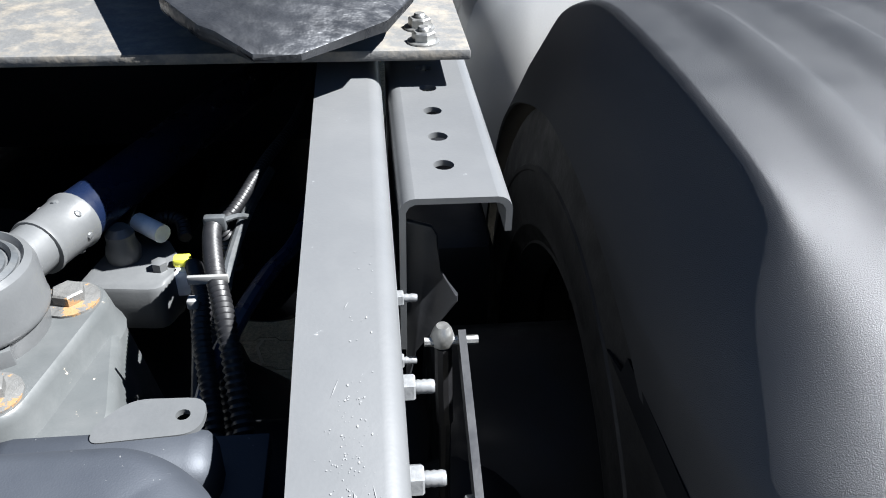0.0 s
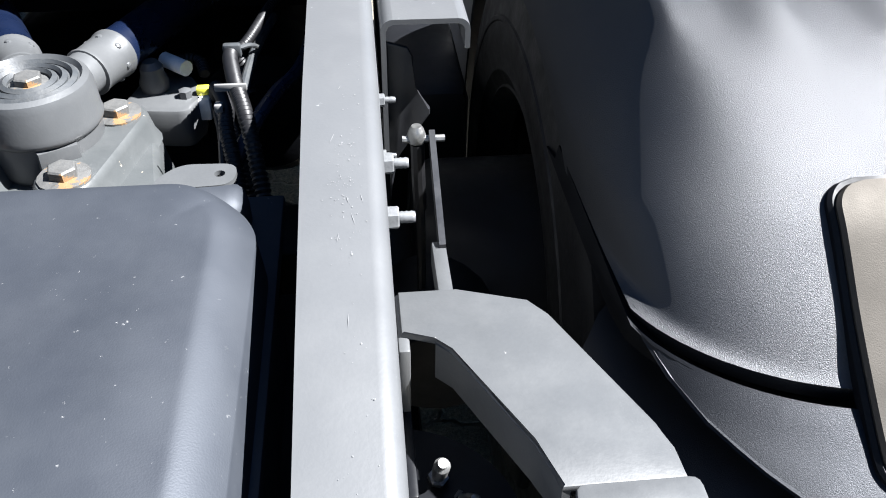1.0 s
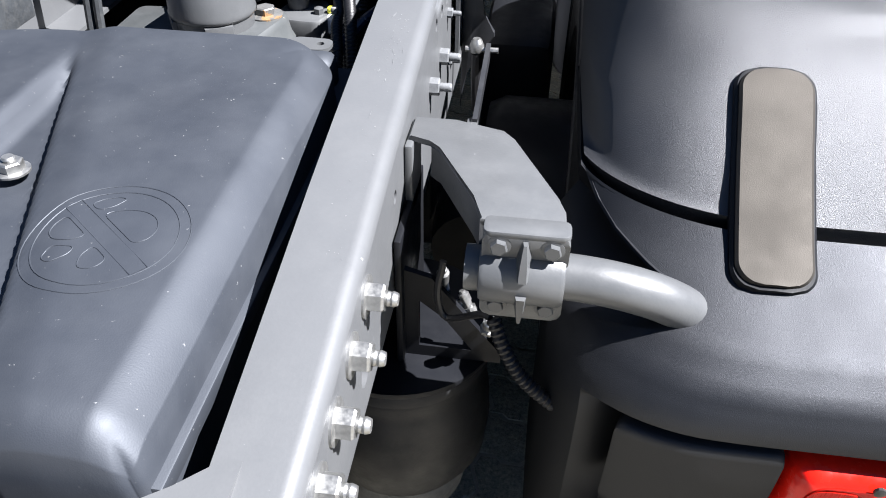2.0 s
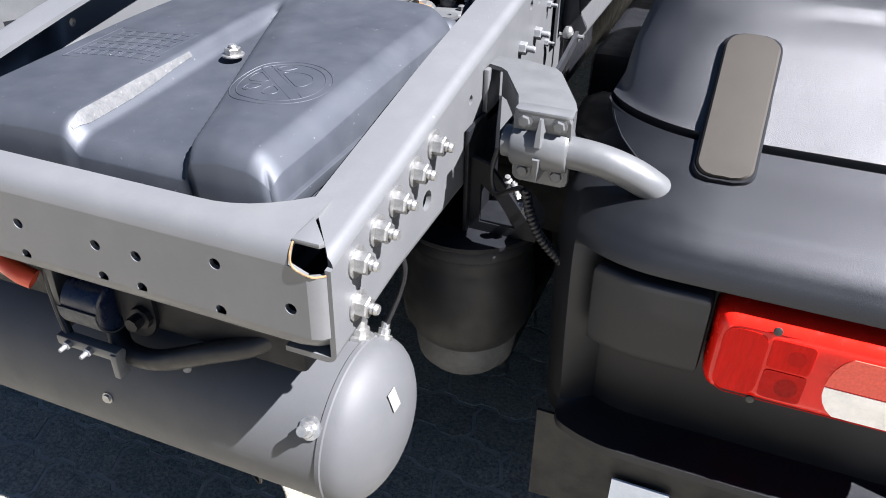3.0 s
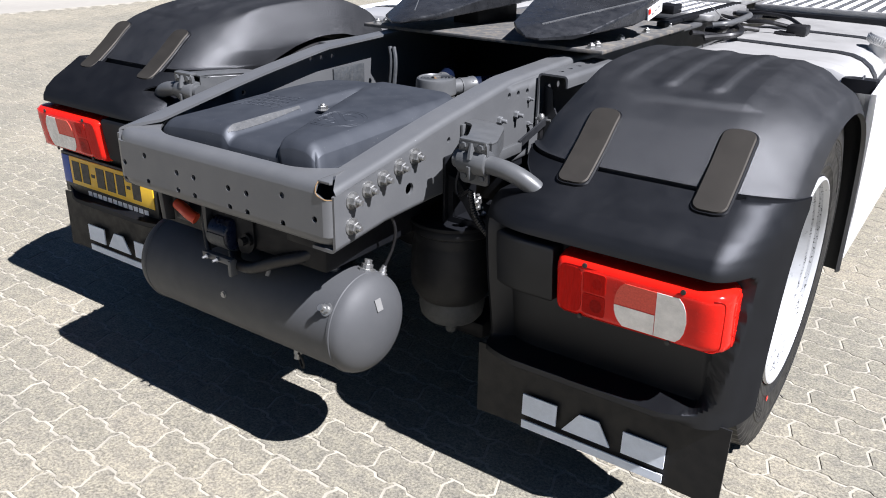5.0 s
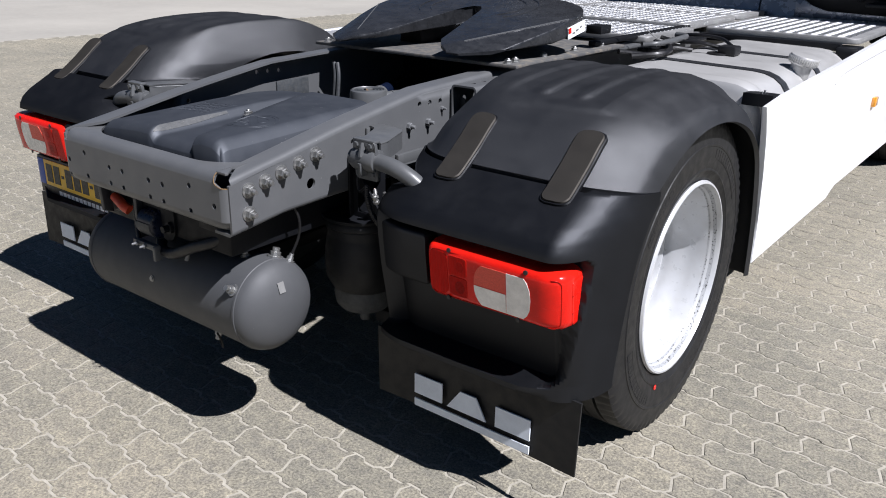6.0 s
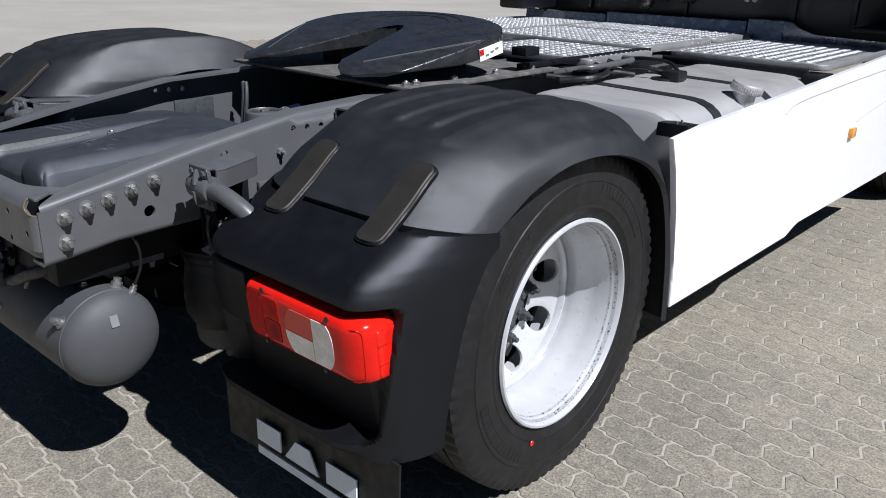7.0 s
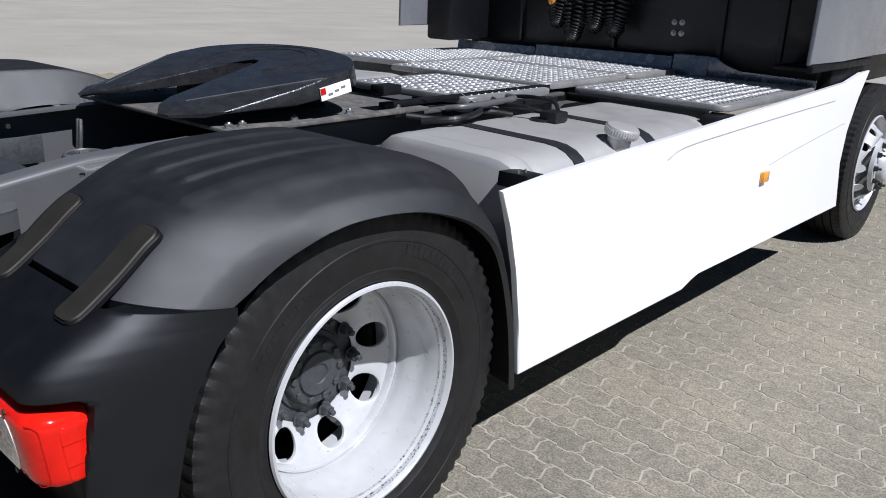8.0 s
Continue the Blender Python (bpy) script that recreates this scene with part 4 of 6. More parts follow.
# ---- wheels ----
def tyre_bm(R, w, rim_r, n=320, tread=True):
    """A tyre round the x axis, centred on its width, with rings on the sidewall and cuts at the shoulders."""
    bm = bmesh.new()
    h = w / 2
    prof = [(rim_r, -h * 0.62), (rim_r + 0.006, -h * 0.80), (rim_r + 0.018, -h * 0.88), (rim_r + 0.021, -h * 0.91), (rim_r + 0.025, -h * 0.90), (rim_r + 0.045, -h * 0.955), (rim_r + 0.048, -h * 0.972), (rim_r + 0.052, -h * 0.972), (rim_r + 0.055, -h * 0.962),
            (rim_r + 0.09, -h * 1.0), (R - 0.088, -h * 0.992), (R - 0.086, -h * 1.004), (R - 0.080, -h * 1.004), (R - 0.078, -h * 0.986), (R - 0.050, -h * 0.955), (R - 0.030, -h * 0.935), (R - 0.012, -h * 0.915), (R - 0.003, -h * 0.88), (R - 0.001, -h * 0.72)]
    m = len(prof)
    for c in (-0.52, -0.18, 0.18, 0.52):
        prof += [(R, h * (c - 0.035)), (R - 0.012, h * (c - 0.025)), (R - 0.012, h * (c + 0.025)), (R, h * (c + 0.035))]
    prof += [(r, -x) for r, x in prof[m - 1::-1]]
    rows = []
    for k in range(n):
        t = 2 * math.pi * (k + (0.28 if k % 4 == 0 else -0.28 if k % 4 == 1 else 0)) / n
        notch = tread and k % 4 in (0, 1)
        row = []
        for i, (r, x) in enumerate(prof):
            rr, xx = r, x
            if notch and abs(x) > h * 0.71 and r > R - 0.016:
                rr = r - 0.0045
                xx = x - math.copysign(0.004, x)
            row.append(bm.verts.new((xx, rr * math.cos(t), rr * math.sin(t))))
        rows.append(row)
    for k in range(n):
        a, b = rows[k], rows[(k + 1) % n]
        for i in range(len(prof) - 1):
            bm.faces.new((a[i], a[i + 1], b[i + 1], b[i]))
    return bm


def sidewall_marks(R, w, a0, a1, r0, r1, seed):
    """A raised row of marks on the sidewall that cannot be read."""
    bm = bmesh.new()
    rnd_ = random.Random(seed)
    h = w / 2
    a, prev = a0, None
    loft(bm, [[V(x, r * math.cos(a0 + (a1 - a0) * k / 12), r * math.sin(a0 + (a1 - a0) * k / 12)) for x, r in ((h * 0.98, r0 - 0.004), (h * 1.002, r0 - 0.004), (h * 1.002, r0 - 0.002), (h * 0.98, r0 - 0.002))] for k in range(13)])
    while a < a1:
        d = rnd_.uniform(0.03, 0.055)
        loft(bm, [[V(x, r * math.cos(q), r * math.sin(q)) for r, q in ((r0, a), (r1, a), (r1, a + d), (r0, a + d))] for x in (h * 0.98, h * 1.0030)])
        a += d + 0.014
    return bm


def dish_disc(bm, s, holes, first, r0, r1, rh, depth):
    """A dished disc round the axle with real round holes; depth(r) is its place on the axle's line."""
    step = 2 * math.pi / holes
    rm = (r0 + r1) / 2 + 0.004
    for k in range(holes):
        a0 = first + step * k
        layers = []
        for back in (0.0, -0.011):
            rings = []
            for f in (0.0, 0.12, 0.5, 1.0):
                ring = []
                for q in range(32):
                    t = 2 * math.pi * q / 32
                    c, sn = math.cos(t), math.sin(t)
                    m_ = max(abs(c), abs(sn))
                    u, v = c / m_, sn / m_
                    ah, rr_h = rh * c / rm, rm + rh * sn
                    ao = u * step / 2
                    ro = r1 if v > 0.999 else r0 if v < -0.999 else (rm + (r1 - rm) * v if v > 0 else rm + (rm - r0) * v)
                    ang, r = a0 + ah + (ao - ah) * f, rr_h + (ro - rr_h) * f
                    x = depth(r) + back + (-0.002 if f == 0.0 else 0.0) * (1 if back == 0 else 0)
                    ring.append(V(x * s, AXLE_Y + r * math.cos(ang), AXLE_Z + r * math.sin(ang)))
                rings.append(ring)
            layers.append(loft(bm, rings, True, False))
        a, b = layers[0][0], layers[1][0]
        for i in range(32):
            bm.faces.new((a[i], b[i], b[(i + 1) % 32], a[(i + 1) % 32]))
    bmesh.ops.remove_doubles(bm, verts=bm.verts, dist=1e-5)


def build_rear_wheel(s):
    bm = tyre_bm(TYRE_R, 0.305, 0.295)
    bmesh.ops.translate(bm, verts=bm.verts, vec=(1.065 * s, AXLE_Y, AXLE_Z))
    wheel = part("rear_wheel", bm, RUBBER, truck, "rear twin wheel, worn black tyre on a silver steel rim", 25)
    bm = tyre_bm(TYRE_R, 0.305, 0.295, 96, False)
    bmesh.ops.translate(bm, verts=bm.verts, vec=(0.735 * s, AXLE_Y, AXLE_Z))
    part("inner_tyre", bm, RUBBER, wheel, smooth=40)
    for k, (a0, a1, r0, r1) in enumerate(((0.5, 1.25, 0.385, 0.411), (2.1, 2.6, 0.389, 0.405), (3.4, 4.2, 0.385, 0.411), (5.0, 5.8, 0.391, 0.403))):
        bm = sidewall_marks(TYRE_R, 0.305, a0, a1, r0, r1, k)
        bmesh.ops.transform(bm, matrix=Matrix.Translation((1.065 * s, AXLE_Y, AXLE_Z)) @ Matrix.Diagonal((s, 1, 1, 1)), verts=bm.verts)
        tagged(part("sidewall_lettering", bm, RUBBER, wheel, "raised unreadable marks on the tyre sidewall"), kind="stuff")
    bm = bmesh.new()
    lathe(bm, [(0.009, 0.0), (0.008, 0.0015)], (1.2155 * s, AXLE_Y - 0.150, AXLE_Z - 0.320), (s, 0, 0), 12)
    part("red_dot", bm, RED, wheel, "small red paint dot on the sidewall")
    bm = bmesh.new()
    o = (0, AXLE_Y, AXLE_Z)
    ring_lathe(bm, [(0.313, 1.206), (0.309, 1.213), (0.303, 1.214), (0.299, 1.208), (0.296, 1.194), (0.291, 1.182), (0.287, 1.172), (0.285, 1.13), (0.280, 1.095), (0.270, 1.070), (0.268, 1.045), (0.268, 0.94), (0.276, 0.94), (0.276, 1.05), (0.29, 1.10), (0.298, 1.16), (0.302, 1.19)], o, (s, 0, 0), 96)
    part("rim", bm, RIM, wheel, "silver painted steel rim, scratched at the flange")
    bm = bmesh.new()
    ring_lathe(bm, [(0.2968, 1.199), (0.2925, 1.185), (0.2875, 1.174), (0.2880, 1.174), (0.2930, 1.185), (0.2973, 1.199)], o, (s, 0, 0), 96)
    part("chipped_flange", bm, RIMEDGE, wheel, "scraped dark inner edge of the rim flange")
    bm = bmesh.new()
    dish_disc(bm, s, 8, radians(13), 0.150, 0.258, 0.041, lambda r: 0.966 + 0.052 * smooth01(0.150, 0.275, r))
    part("wheel_disc", bm, RIM, wheel, "silver wheel disc with eight round hand holes")
    bm = bmesh.new()
    ring_lathe(bm, [(0.268, 1.024), (0.266, 1.034), (0.258, 1.034), (0.252, 1.022), (0.250, 0.995), (0.268, 0.995)], o, (s, 0, 0), 80)
    part("disc_ring", bm, RIM, wheel, "raised silver ring where the disc meets the rim")
    bm = bmesh.new()
    lathe(bm, [(0.155, 0.940), (0.155, 0.958), (0.116, 0.960), (0.112, 0.967), (0.098, 0.970), (0.094, 0.986), (0.088, 0.992), (0.064, 0.993), (0.060, 1.001), (0.030, 1.003), (0.027, 0.999), (0.0, 0.999)], o, (s, 0, 0), 36)
    part("hub", bm, HUBGREY, wheel, "dark grey dirty hub")
    nutm = hex_bolt(0.017, 0.026, 0.022, 0.016, HUBGREY, "wheel_nut")
    hubm = hex_bolt(0.011, 0.010, 0.0, 0, HUBGREY, "hub_bolt")
    for k in range(10):
        a = 2 * math.pi * k / 10
        place("wheel_nut", nutm, out_x(AXLE_Y + 0.143 * math.cos(a), AXLE_Z + 0.143 * math.sin(a), 0.967, s), wheel)
        place("hub_bolt", hubm, out_x(AXLE_Y + 0.078 * math.cos(a), AXLE_Z + 0.078 * math.sin(a), 0.990, s), wheel)
    bm = bmesh.new()
    lathe(bm, [(0.08, 0.43), (0.19, 0.44), (0.205, 0.47), (0.205, 0.90), (0.10, 0.91), (0.10, 0.94)], o, (s, 0, 0), 32)
    part("brake_drum", bm, BLACK, wheel)
    wheel.location = (0.012 * s, -0.005, -0.006)
    return wheel


build_rear_wheel(1)
build_rear_wheel(-1)
bm = bmesh.new()
lathe(bm, [(0.10, -0.9), (0.11, -0.3), (0.19, -0.15), (0.22, 0.0), (0.19, 0.15), (0.11, 0.3), (0.10, 0.9)], (0, AXLE_Y, AXLE_Z), (1, 0, 0), 20)
part("axle", bm, BLACK, truck)


def build_front_wheel(s):
    cy = 5.46
    bm = tyre_bm(TYRE_R, 0.30, 0.295)
    bmesh.ops.translate(bm, verts=bm.verts, vec=(1.08 * s, cy, AXLE_Z))
    wheel = part("front_wheel", bm, RUBBER, truck, "front wheel with a silver steel rim", 40)
    o = (0, cy, AXLE_Z)
    bm = bmesh.new()
    ring_lathe(bm, [(0.313, 1.222), (0.305, 1.228), (0.298, 1.222), (0.287, 1.20), (0.282, 1.16), (0.29, 1.12), (0.300, 1.20)], o, (s, 0, 0), 64)
    circ = [(0.285 * math.cos(t), 0.285 * math.sin(t)) for t in (2 * math.pi * k / 64 for k in range(64))]
    hs = [(0.225 * math.cos(radians(36 * k)), 0.225 * math.sin(radians(36 * k)), 0.028) for k in range(10)]
    plate(bm, circ, hs, lambda u, v, w: V((w + 0.10 * smooth01(0.28, 0.17, math.hypot(u, v))) * s, cy + u, AXLE_Z + v), 1.155, 1.168)
    part("rim", bm, RIM, wheel, "silver painted steel rim with round holes")
    bm = bmesh.new()
    lathe(bm, [(0.17, 1.26), (0.165, 1.285), (0.11, 1.29), (0.10, 1.32), (0.08, 1.335), (0.0, 1.34)], o, (s, 0, 0), 32)
    part("hub", bm, RIM, wheel)
    nutm = hex_bolt(0.016, 0.024, 0.021, 0.02, DARKPAINT, "wheel_nut")
    for k in range(10):
        a = 2 * math.pi * k / 10
        place("wheel_nut", nutm, out_x(cy + 0.14 * math.cos(a), AXLE_Z + 0.14 * math.sin(a), 1.285, s), wheel)
    return wheel


build_front_wheel(1)
build_front_wheel(-1)


# ---- side skirts, fuel tank, deck, cab ----
def build_skirt(s):
    bm = bmesh.new()
    lowf = [(1.648, 0.372), (2.74, 0.357), (2.82, 0.384), (2.88, 0.400), (4.70, 0.352)]
    front = [(4.60, 0.62), (4.62, 0.80), (4.72, 0.98), (4.85, 1.117), (4.70, 1.112), (4.45, 1.075)]
    topf = [(3.94, 1.056), (2.9, 1.018), (1.725, 0.979), (1.516, 0.967)]
    rear = [(1.56, 0.86), (1.60, 0.72), (1.63, 0.55)]
    prism(bm, lowf + front + topf + rear, lambda u, v, w: V(w * s, u, v), 1.25, 1.27, 0.006)
    ob = part("side_skirt", bm, WHITE, truck, "glossy white side skirt panel", 0)
    # the skirt is flat: its creases are drawn as thin shade-grey lines
    bm = bmesh.new()
    tube(bm, [(1.2705 * s, 2.47, 0.925), (1.2705 * s, 2.60, 0.955), (1.2705 * s, 3.0, 0.968), (1.2705 * s, 3.7, 0.982), (1.2705 * s, 4.3, 0.990)], 0.0025, 6)
    part("crease_shade", bm, CREASE_SHADE, ob, "grey line drawn for the shade of a pressed crease")
    bm = bmesh.new()
    tube(bm, [(1.2705 * s, 3.50, 0.765), (1.2705 * s, 3.75, 0.790), (1.2705 * s, 4.15, 0.822), (1.2705 * s, 4.55, 0.850)], 0.0018, 6)
    part("crease_shade", bm, CREASE_SHADE, ob, "grey line drawn for the shade of a pressed crease")
    bm = bmesh.new()
    box(bm, (1.268 if s > 0 else -1.29, 3.405, 0.695), (1.29 if s > 0 else -1.268, 3.47, 0.745), 0.006)
    part("side_marker", bm, AMBER, ob, "amber side marker lamp")
    return ob


build_skirt(1)
build_skirt(-1)


def build_fuel_tank(s):
    bm = bmesh.new()
    sec = rounded([(0.55, 0.42), (1.21, 0.42), (1.21, 1.005), (0.55, 1.02)], 0.15, 6)
    rings = []
    for y, f in ((1.70, 0.90), (1.715, 0.975), (1.74, 1.0), (3.02, 1.0), (3.045, 0.975), (3.06, 0.90)):
        rings.append([V((0.88 + (x - 0.88) * f) * s, y, 0.715 + (z - 0.715) * f) for x, z in sec])
    loft(bm, rings)
    ob = part("fuel_tank", bm, ALU, truck, "brushed aluminium fuel tank behind the side skirt")
    for y in (2.03, 2.52):
        bm = bmesh.new()
        big = [(0.88 + (x - 0.88) * 1.012, 0.715 + (z - 0.715) * 1.012) for x, z in sec]
        loft(bm, [[V(x * s, yy, z) for x, z in big] for yy in (y - 0.03, y + 0.03)])
        part("tank_strap", bm, DARKPAINT, ob, "black steel tank strap")
    for y in (1.775, 2.985):
        bm = bmesh.new()
        big = [(0.88 + (x - 0.88) * 1.004, 0.715 + (z - 0.715) * 1.004) for x, z in sec]
        fine = [(0.88 + (x - 0.88) * 0.997, 0.715 + (z - 0.715) * 0.997) for x, z in sec]
        loft(bm, [[V(x * s, yy, z) for x, z in ring] for yy, ring in ((y - 0.016, fine), (y - 0.008, big), (y + 0.008, big), (y + 0.016, fine))])
        part("tank_bead", bm, ALU, ob, "rolled bead near the tank's end")
    if s > 0:
        bm = bmesh.new()
        d = V(0.22, 0, 1).normalized()
        o = V(1.150, 2.308, 0.955)
        lathe(bm, [(0.042, 0), (0.042, 0.058), (0.052, 0.062)], o, d, 32)
        lathe(bm, [(0.056, 0.062), (0.058, 0.066), (0.058, 0.090), (0.054, 0.096), (0.048, 0.097), (0.0, 0.094)], o, d, 48)
        u_, v_, a_ = frame_of(d)
        for k in range(40):
            t = 2 * math.pi * k / 40
            p = o + a_ * 0.078 + (u_ * math.cos(t) + v_ * math.sin(t)) * 0.0585
            lathe(bm, [(0.0018, -0.012), (0.0024, -0.010), (0.0024, 0.010), (0.0018, 0.012)], p, a_, 5)
        part("filler_cap", bm, ALU, ob, "ribbed metal filler cap")
    return ob


build_fuel_tank(1)
build_fuel_tank(-1)


# ---- fifth wheel ----
def build_fifth_wheel():
    c = V(0.02, 1.605, 1.203)
    tilt = Matrix.Translation(c) @ Matrix.Rotation(radians(10.5), 4, "X")
    out = []
    for k in range(31):
        a = math.pi * k / 30
        out.append((0.485 * math.cos(a), 0.0 + 0.245 * math.sin(a)))
    half = [(0.485, -0.10), (0.47, -0.18), (0.415, -0.40), (0.385, -0.46), (0.30, -0.53), (0.255, -0.54), (0.20, -0.50), (0.155, -0.44), (0.06, -0.06), (0.048, -0.01)]
    out += [(-x, y) for x, y in half] + [(-0.02, 0.025), (0.02, 0.025)] + half[::-1]
    bm = bmesh.new()

    def to3(u, v, w):
        return tilt @ V(u, v, w)
    prism(bm, out, lambda u, v, w: V(u, v, w * (1 - 0.68 * smooth01(-0.12, -0.50, v))), -0.062, 0.0, 0.007, 2)
    # worn ramps slope down outside a crease on both horns, and the round front edge falls off
    for s in (1, -1):
        for p0, nrm, slope in ((V(0.485 * s, -0.05, 0), V(0.866 * s, -0.5, 0), 0.22),):
            bmesh.ops.bisect_plane(bm, geom=bm.verts[:] + bm.edges[:] + bm.faces[:], plane_co=p0, plane_no=nrm)
            for v in bm.verts:
                d = (v.co - p0).dot(nrm)
                if d > 1e-5 and v.co.x * s > 0:
                    v.co.z -= slope * d * (1.0 if v.co.z > -0.012 else 0.25)
    bmesh.ops.transform(bm, matrix=tilt, verts=bm.verts)
    ob = part("fifth_wheel", bm, GREASE, truck, "greasy black fifth wheel coupling plate with open throat", 25)
    for s in (1, -1):
        bm = bmesh.new()
        a, b = V(0.478 * s, -0.066, 0.0), V(0.262 * s, -0.440, 0.0)
        tube(bm, [tilt @ (a + (b - a) * k / 6) for k in range(7)], 0.0022, 6, 0)
        part("worn_crease", bm, CHASSIS_PLAIN, ob, "bare worn crease of the ramp")
    for rad in (0.16, 0.20):
        bm = bmesh.new()
        ring = [to3(1.35 * rad * math.cos(t), 0.02 + rad * math.sin(t), 0.0006) for t in (radians(-40) + radians(260) * k / 40 for k in range(41))]
        tube(bm, ring, 0.0022, 6, 0)
        part("grease_groove", bm, GREASE, ob, "greased groove ring in the plate")
    bm = bmesh.new()
    box(bm, (0, -0.065, -0.02), (0.004, 0.065, 0.022))
    bmesh.ops.transform(bm, matrix=tilt @ Matrix.Translation((0.4865, -0.03, -0.048)), verts=bm.verts)
    lb = part("reflective_label", bm, STICKER, ob, "scuffed white label with a red corner")
    bm = bmesh.new()
    box(bm, (0.0045, -0.064, 0.000), (0.006, -0.044, 0.020))
    bmesh.ops.transform(bm, matrix=tilt @ Matrix.Translation((0.4865, -0.03, -0.048)), verts=bm.verts)
    part("label_corner", bm, REDMID, lb, "red corner of the label")
    for k in range(3):
        bm = bmesh.new()
        box(bm, (0.0045, -0.034 + 0.028 * k, -0.008 + 0.005 * k), (0.006, -0.016 + 0.028 * k, -0.002 + 0.005 * k))
        bmesh.ops.transform(bm, matrix=tilt @ Matrix.Translation((0.4865, -0.03, -0.048)), verts=bm.verts)
        part("label_bar", bm, GREYTIE, lb)
    bm = bmesh.new()
    box(bm, (-0.498, 1.187, 1.043), (0.498, 2.05, 1.056), 0.003)
    part("mounting_plate", bm, DUSTY, truck, "dusty steel mounting plate under the coupling")
    for s in (1, -1):
        bm = bmesh.new()
        box(bm, (0.20 * s - 0.06, 1.45, 1.05), (0.20 * s + 0.06, 1.75, 1.16), 0.01)
        part("pedestal", bm, BLACK, ob)


build_fifth_wheel()


# ---- walkway, cab back ----
def build_deck_panel(x0, x1, y0, y1, z, label):
    bm = bmesh.new()
    r = 0.05
    prism(bm, rounded([(x0, y0), (x1, y0), (x1, y1), (x0, y1)], r, 4), lambda u, v, w: V(u, v, w), z - 0.028, z, 0.006)
    ob = part("deck_panel", bm, TREADBASE, truck, label)
    verts, faces = [], []
    pitch = 0.031
    k = 0
    y = y0 + 0.045
    while y < y1 - 0.04:
        x = x0 + 0.045 + (pitch / 2 if k % 2 else 0)
        while x < x1 - 0.045:
            a = radians(45 if (k + int((x - x0) / pitch)) % 2 else -45)
            ca, sa = math.cos(a), math.sin(a)
            b = len(verts)
            for u, v, h in ((-0.015, 0, 0), (-0.005, -0.0045, 0), (0.005, -0.0045, 0), (0.015, 0, 0), (0.005, 0.0045, 0), (-0.005, 0.0045, 0), (-0.007, 0, 0.004), (0.007, 0, 0.004)):
                verts.append((x + u * ca - v * sa, y + u * sa + v * ca, z + h - 0.0003))
            faces += [tuple(b + i for i in q) for q in ((0, 1, 6), (1, 2, 7, 6), (2, 3, 7), (3, 4, 7), (4, 5, 6, 7), (5, 0, 6))]
            x += pitch
        y += pitch * 0.72
        k += 1
    me = bpy.data.meshes.new("tread_pattern")
    me.from_pydata(verts, [], faces)
    me.materials.append(TREAD)
    tp = new("tread_pattern", me)
    tp.parent = ob
    tagged(tp, "raised five-bar tread marks", kind="stuff")
    return ob


build_deck_panel(0.47, 1.215, 3.05, 4.16, 1.060, "aluminium tread plate walkway panel beside the cab")
build_deck_panel(-0.56, 0.455, 3.62, 4.16, 1.085, "aluminium tread plate walkway panel")
build_deck_panel(-0.56, 0.455, 2.86, 3.61, 1.085, "aluminium tread plate walkway panel")
build_deck_panel(-1.215, -0.575, 3.05, 4.16, 1.085, "aluminium tread plate walkway panel")
build_deck_panel(-0.20, 0.505, 2.27, 2.85, 1.072, "aluminium tread plate walkway panel next to the coupling")

bm = bmesh.new()
for x0, x1, h in ((-1.215, -0.56, 1.135), (-0.55, 0.40, 1.150), (0.41, 0.62, 1.165)):
    prism(bm, [(4.165, 1.05), (4.185, 1.05), (4.20, h), (4.19, h + 0.004), (4.178, h)], lambda u, v, w: V(w, u, v), x0, x1, 0.002)
prism(bm, [(0.62, 1.05), (1.20, 1.05), (1.20, 1.092), (0.80, 1.10), (0.72, 1.125), (0.66, 1.165), (0.62, 1.165)], lambda u, v, w: V(u, w, v), 4.175, 4.19, 0.002)
part("kick_plate", bm, KICK, truck, "glossy dark kick plate along the rear edge of the cab")


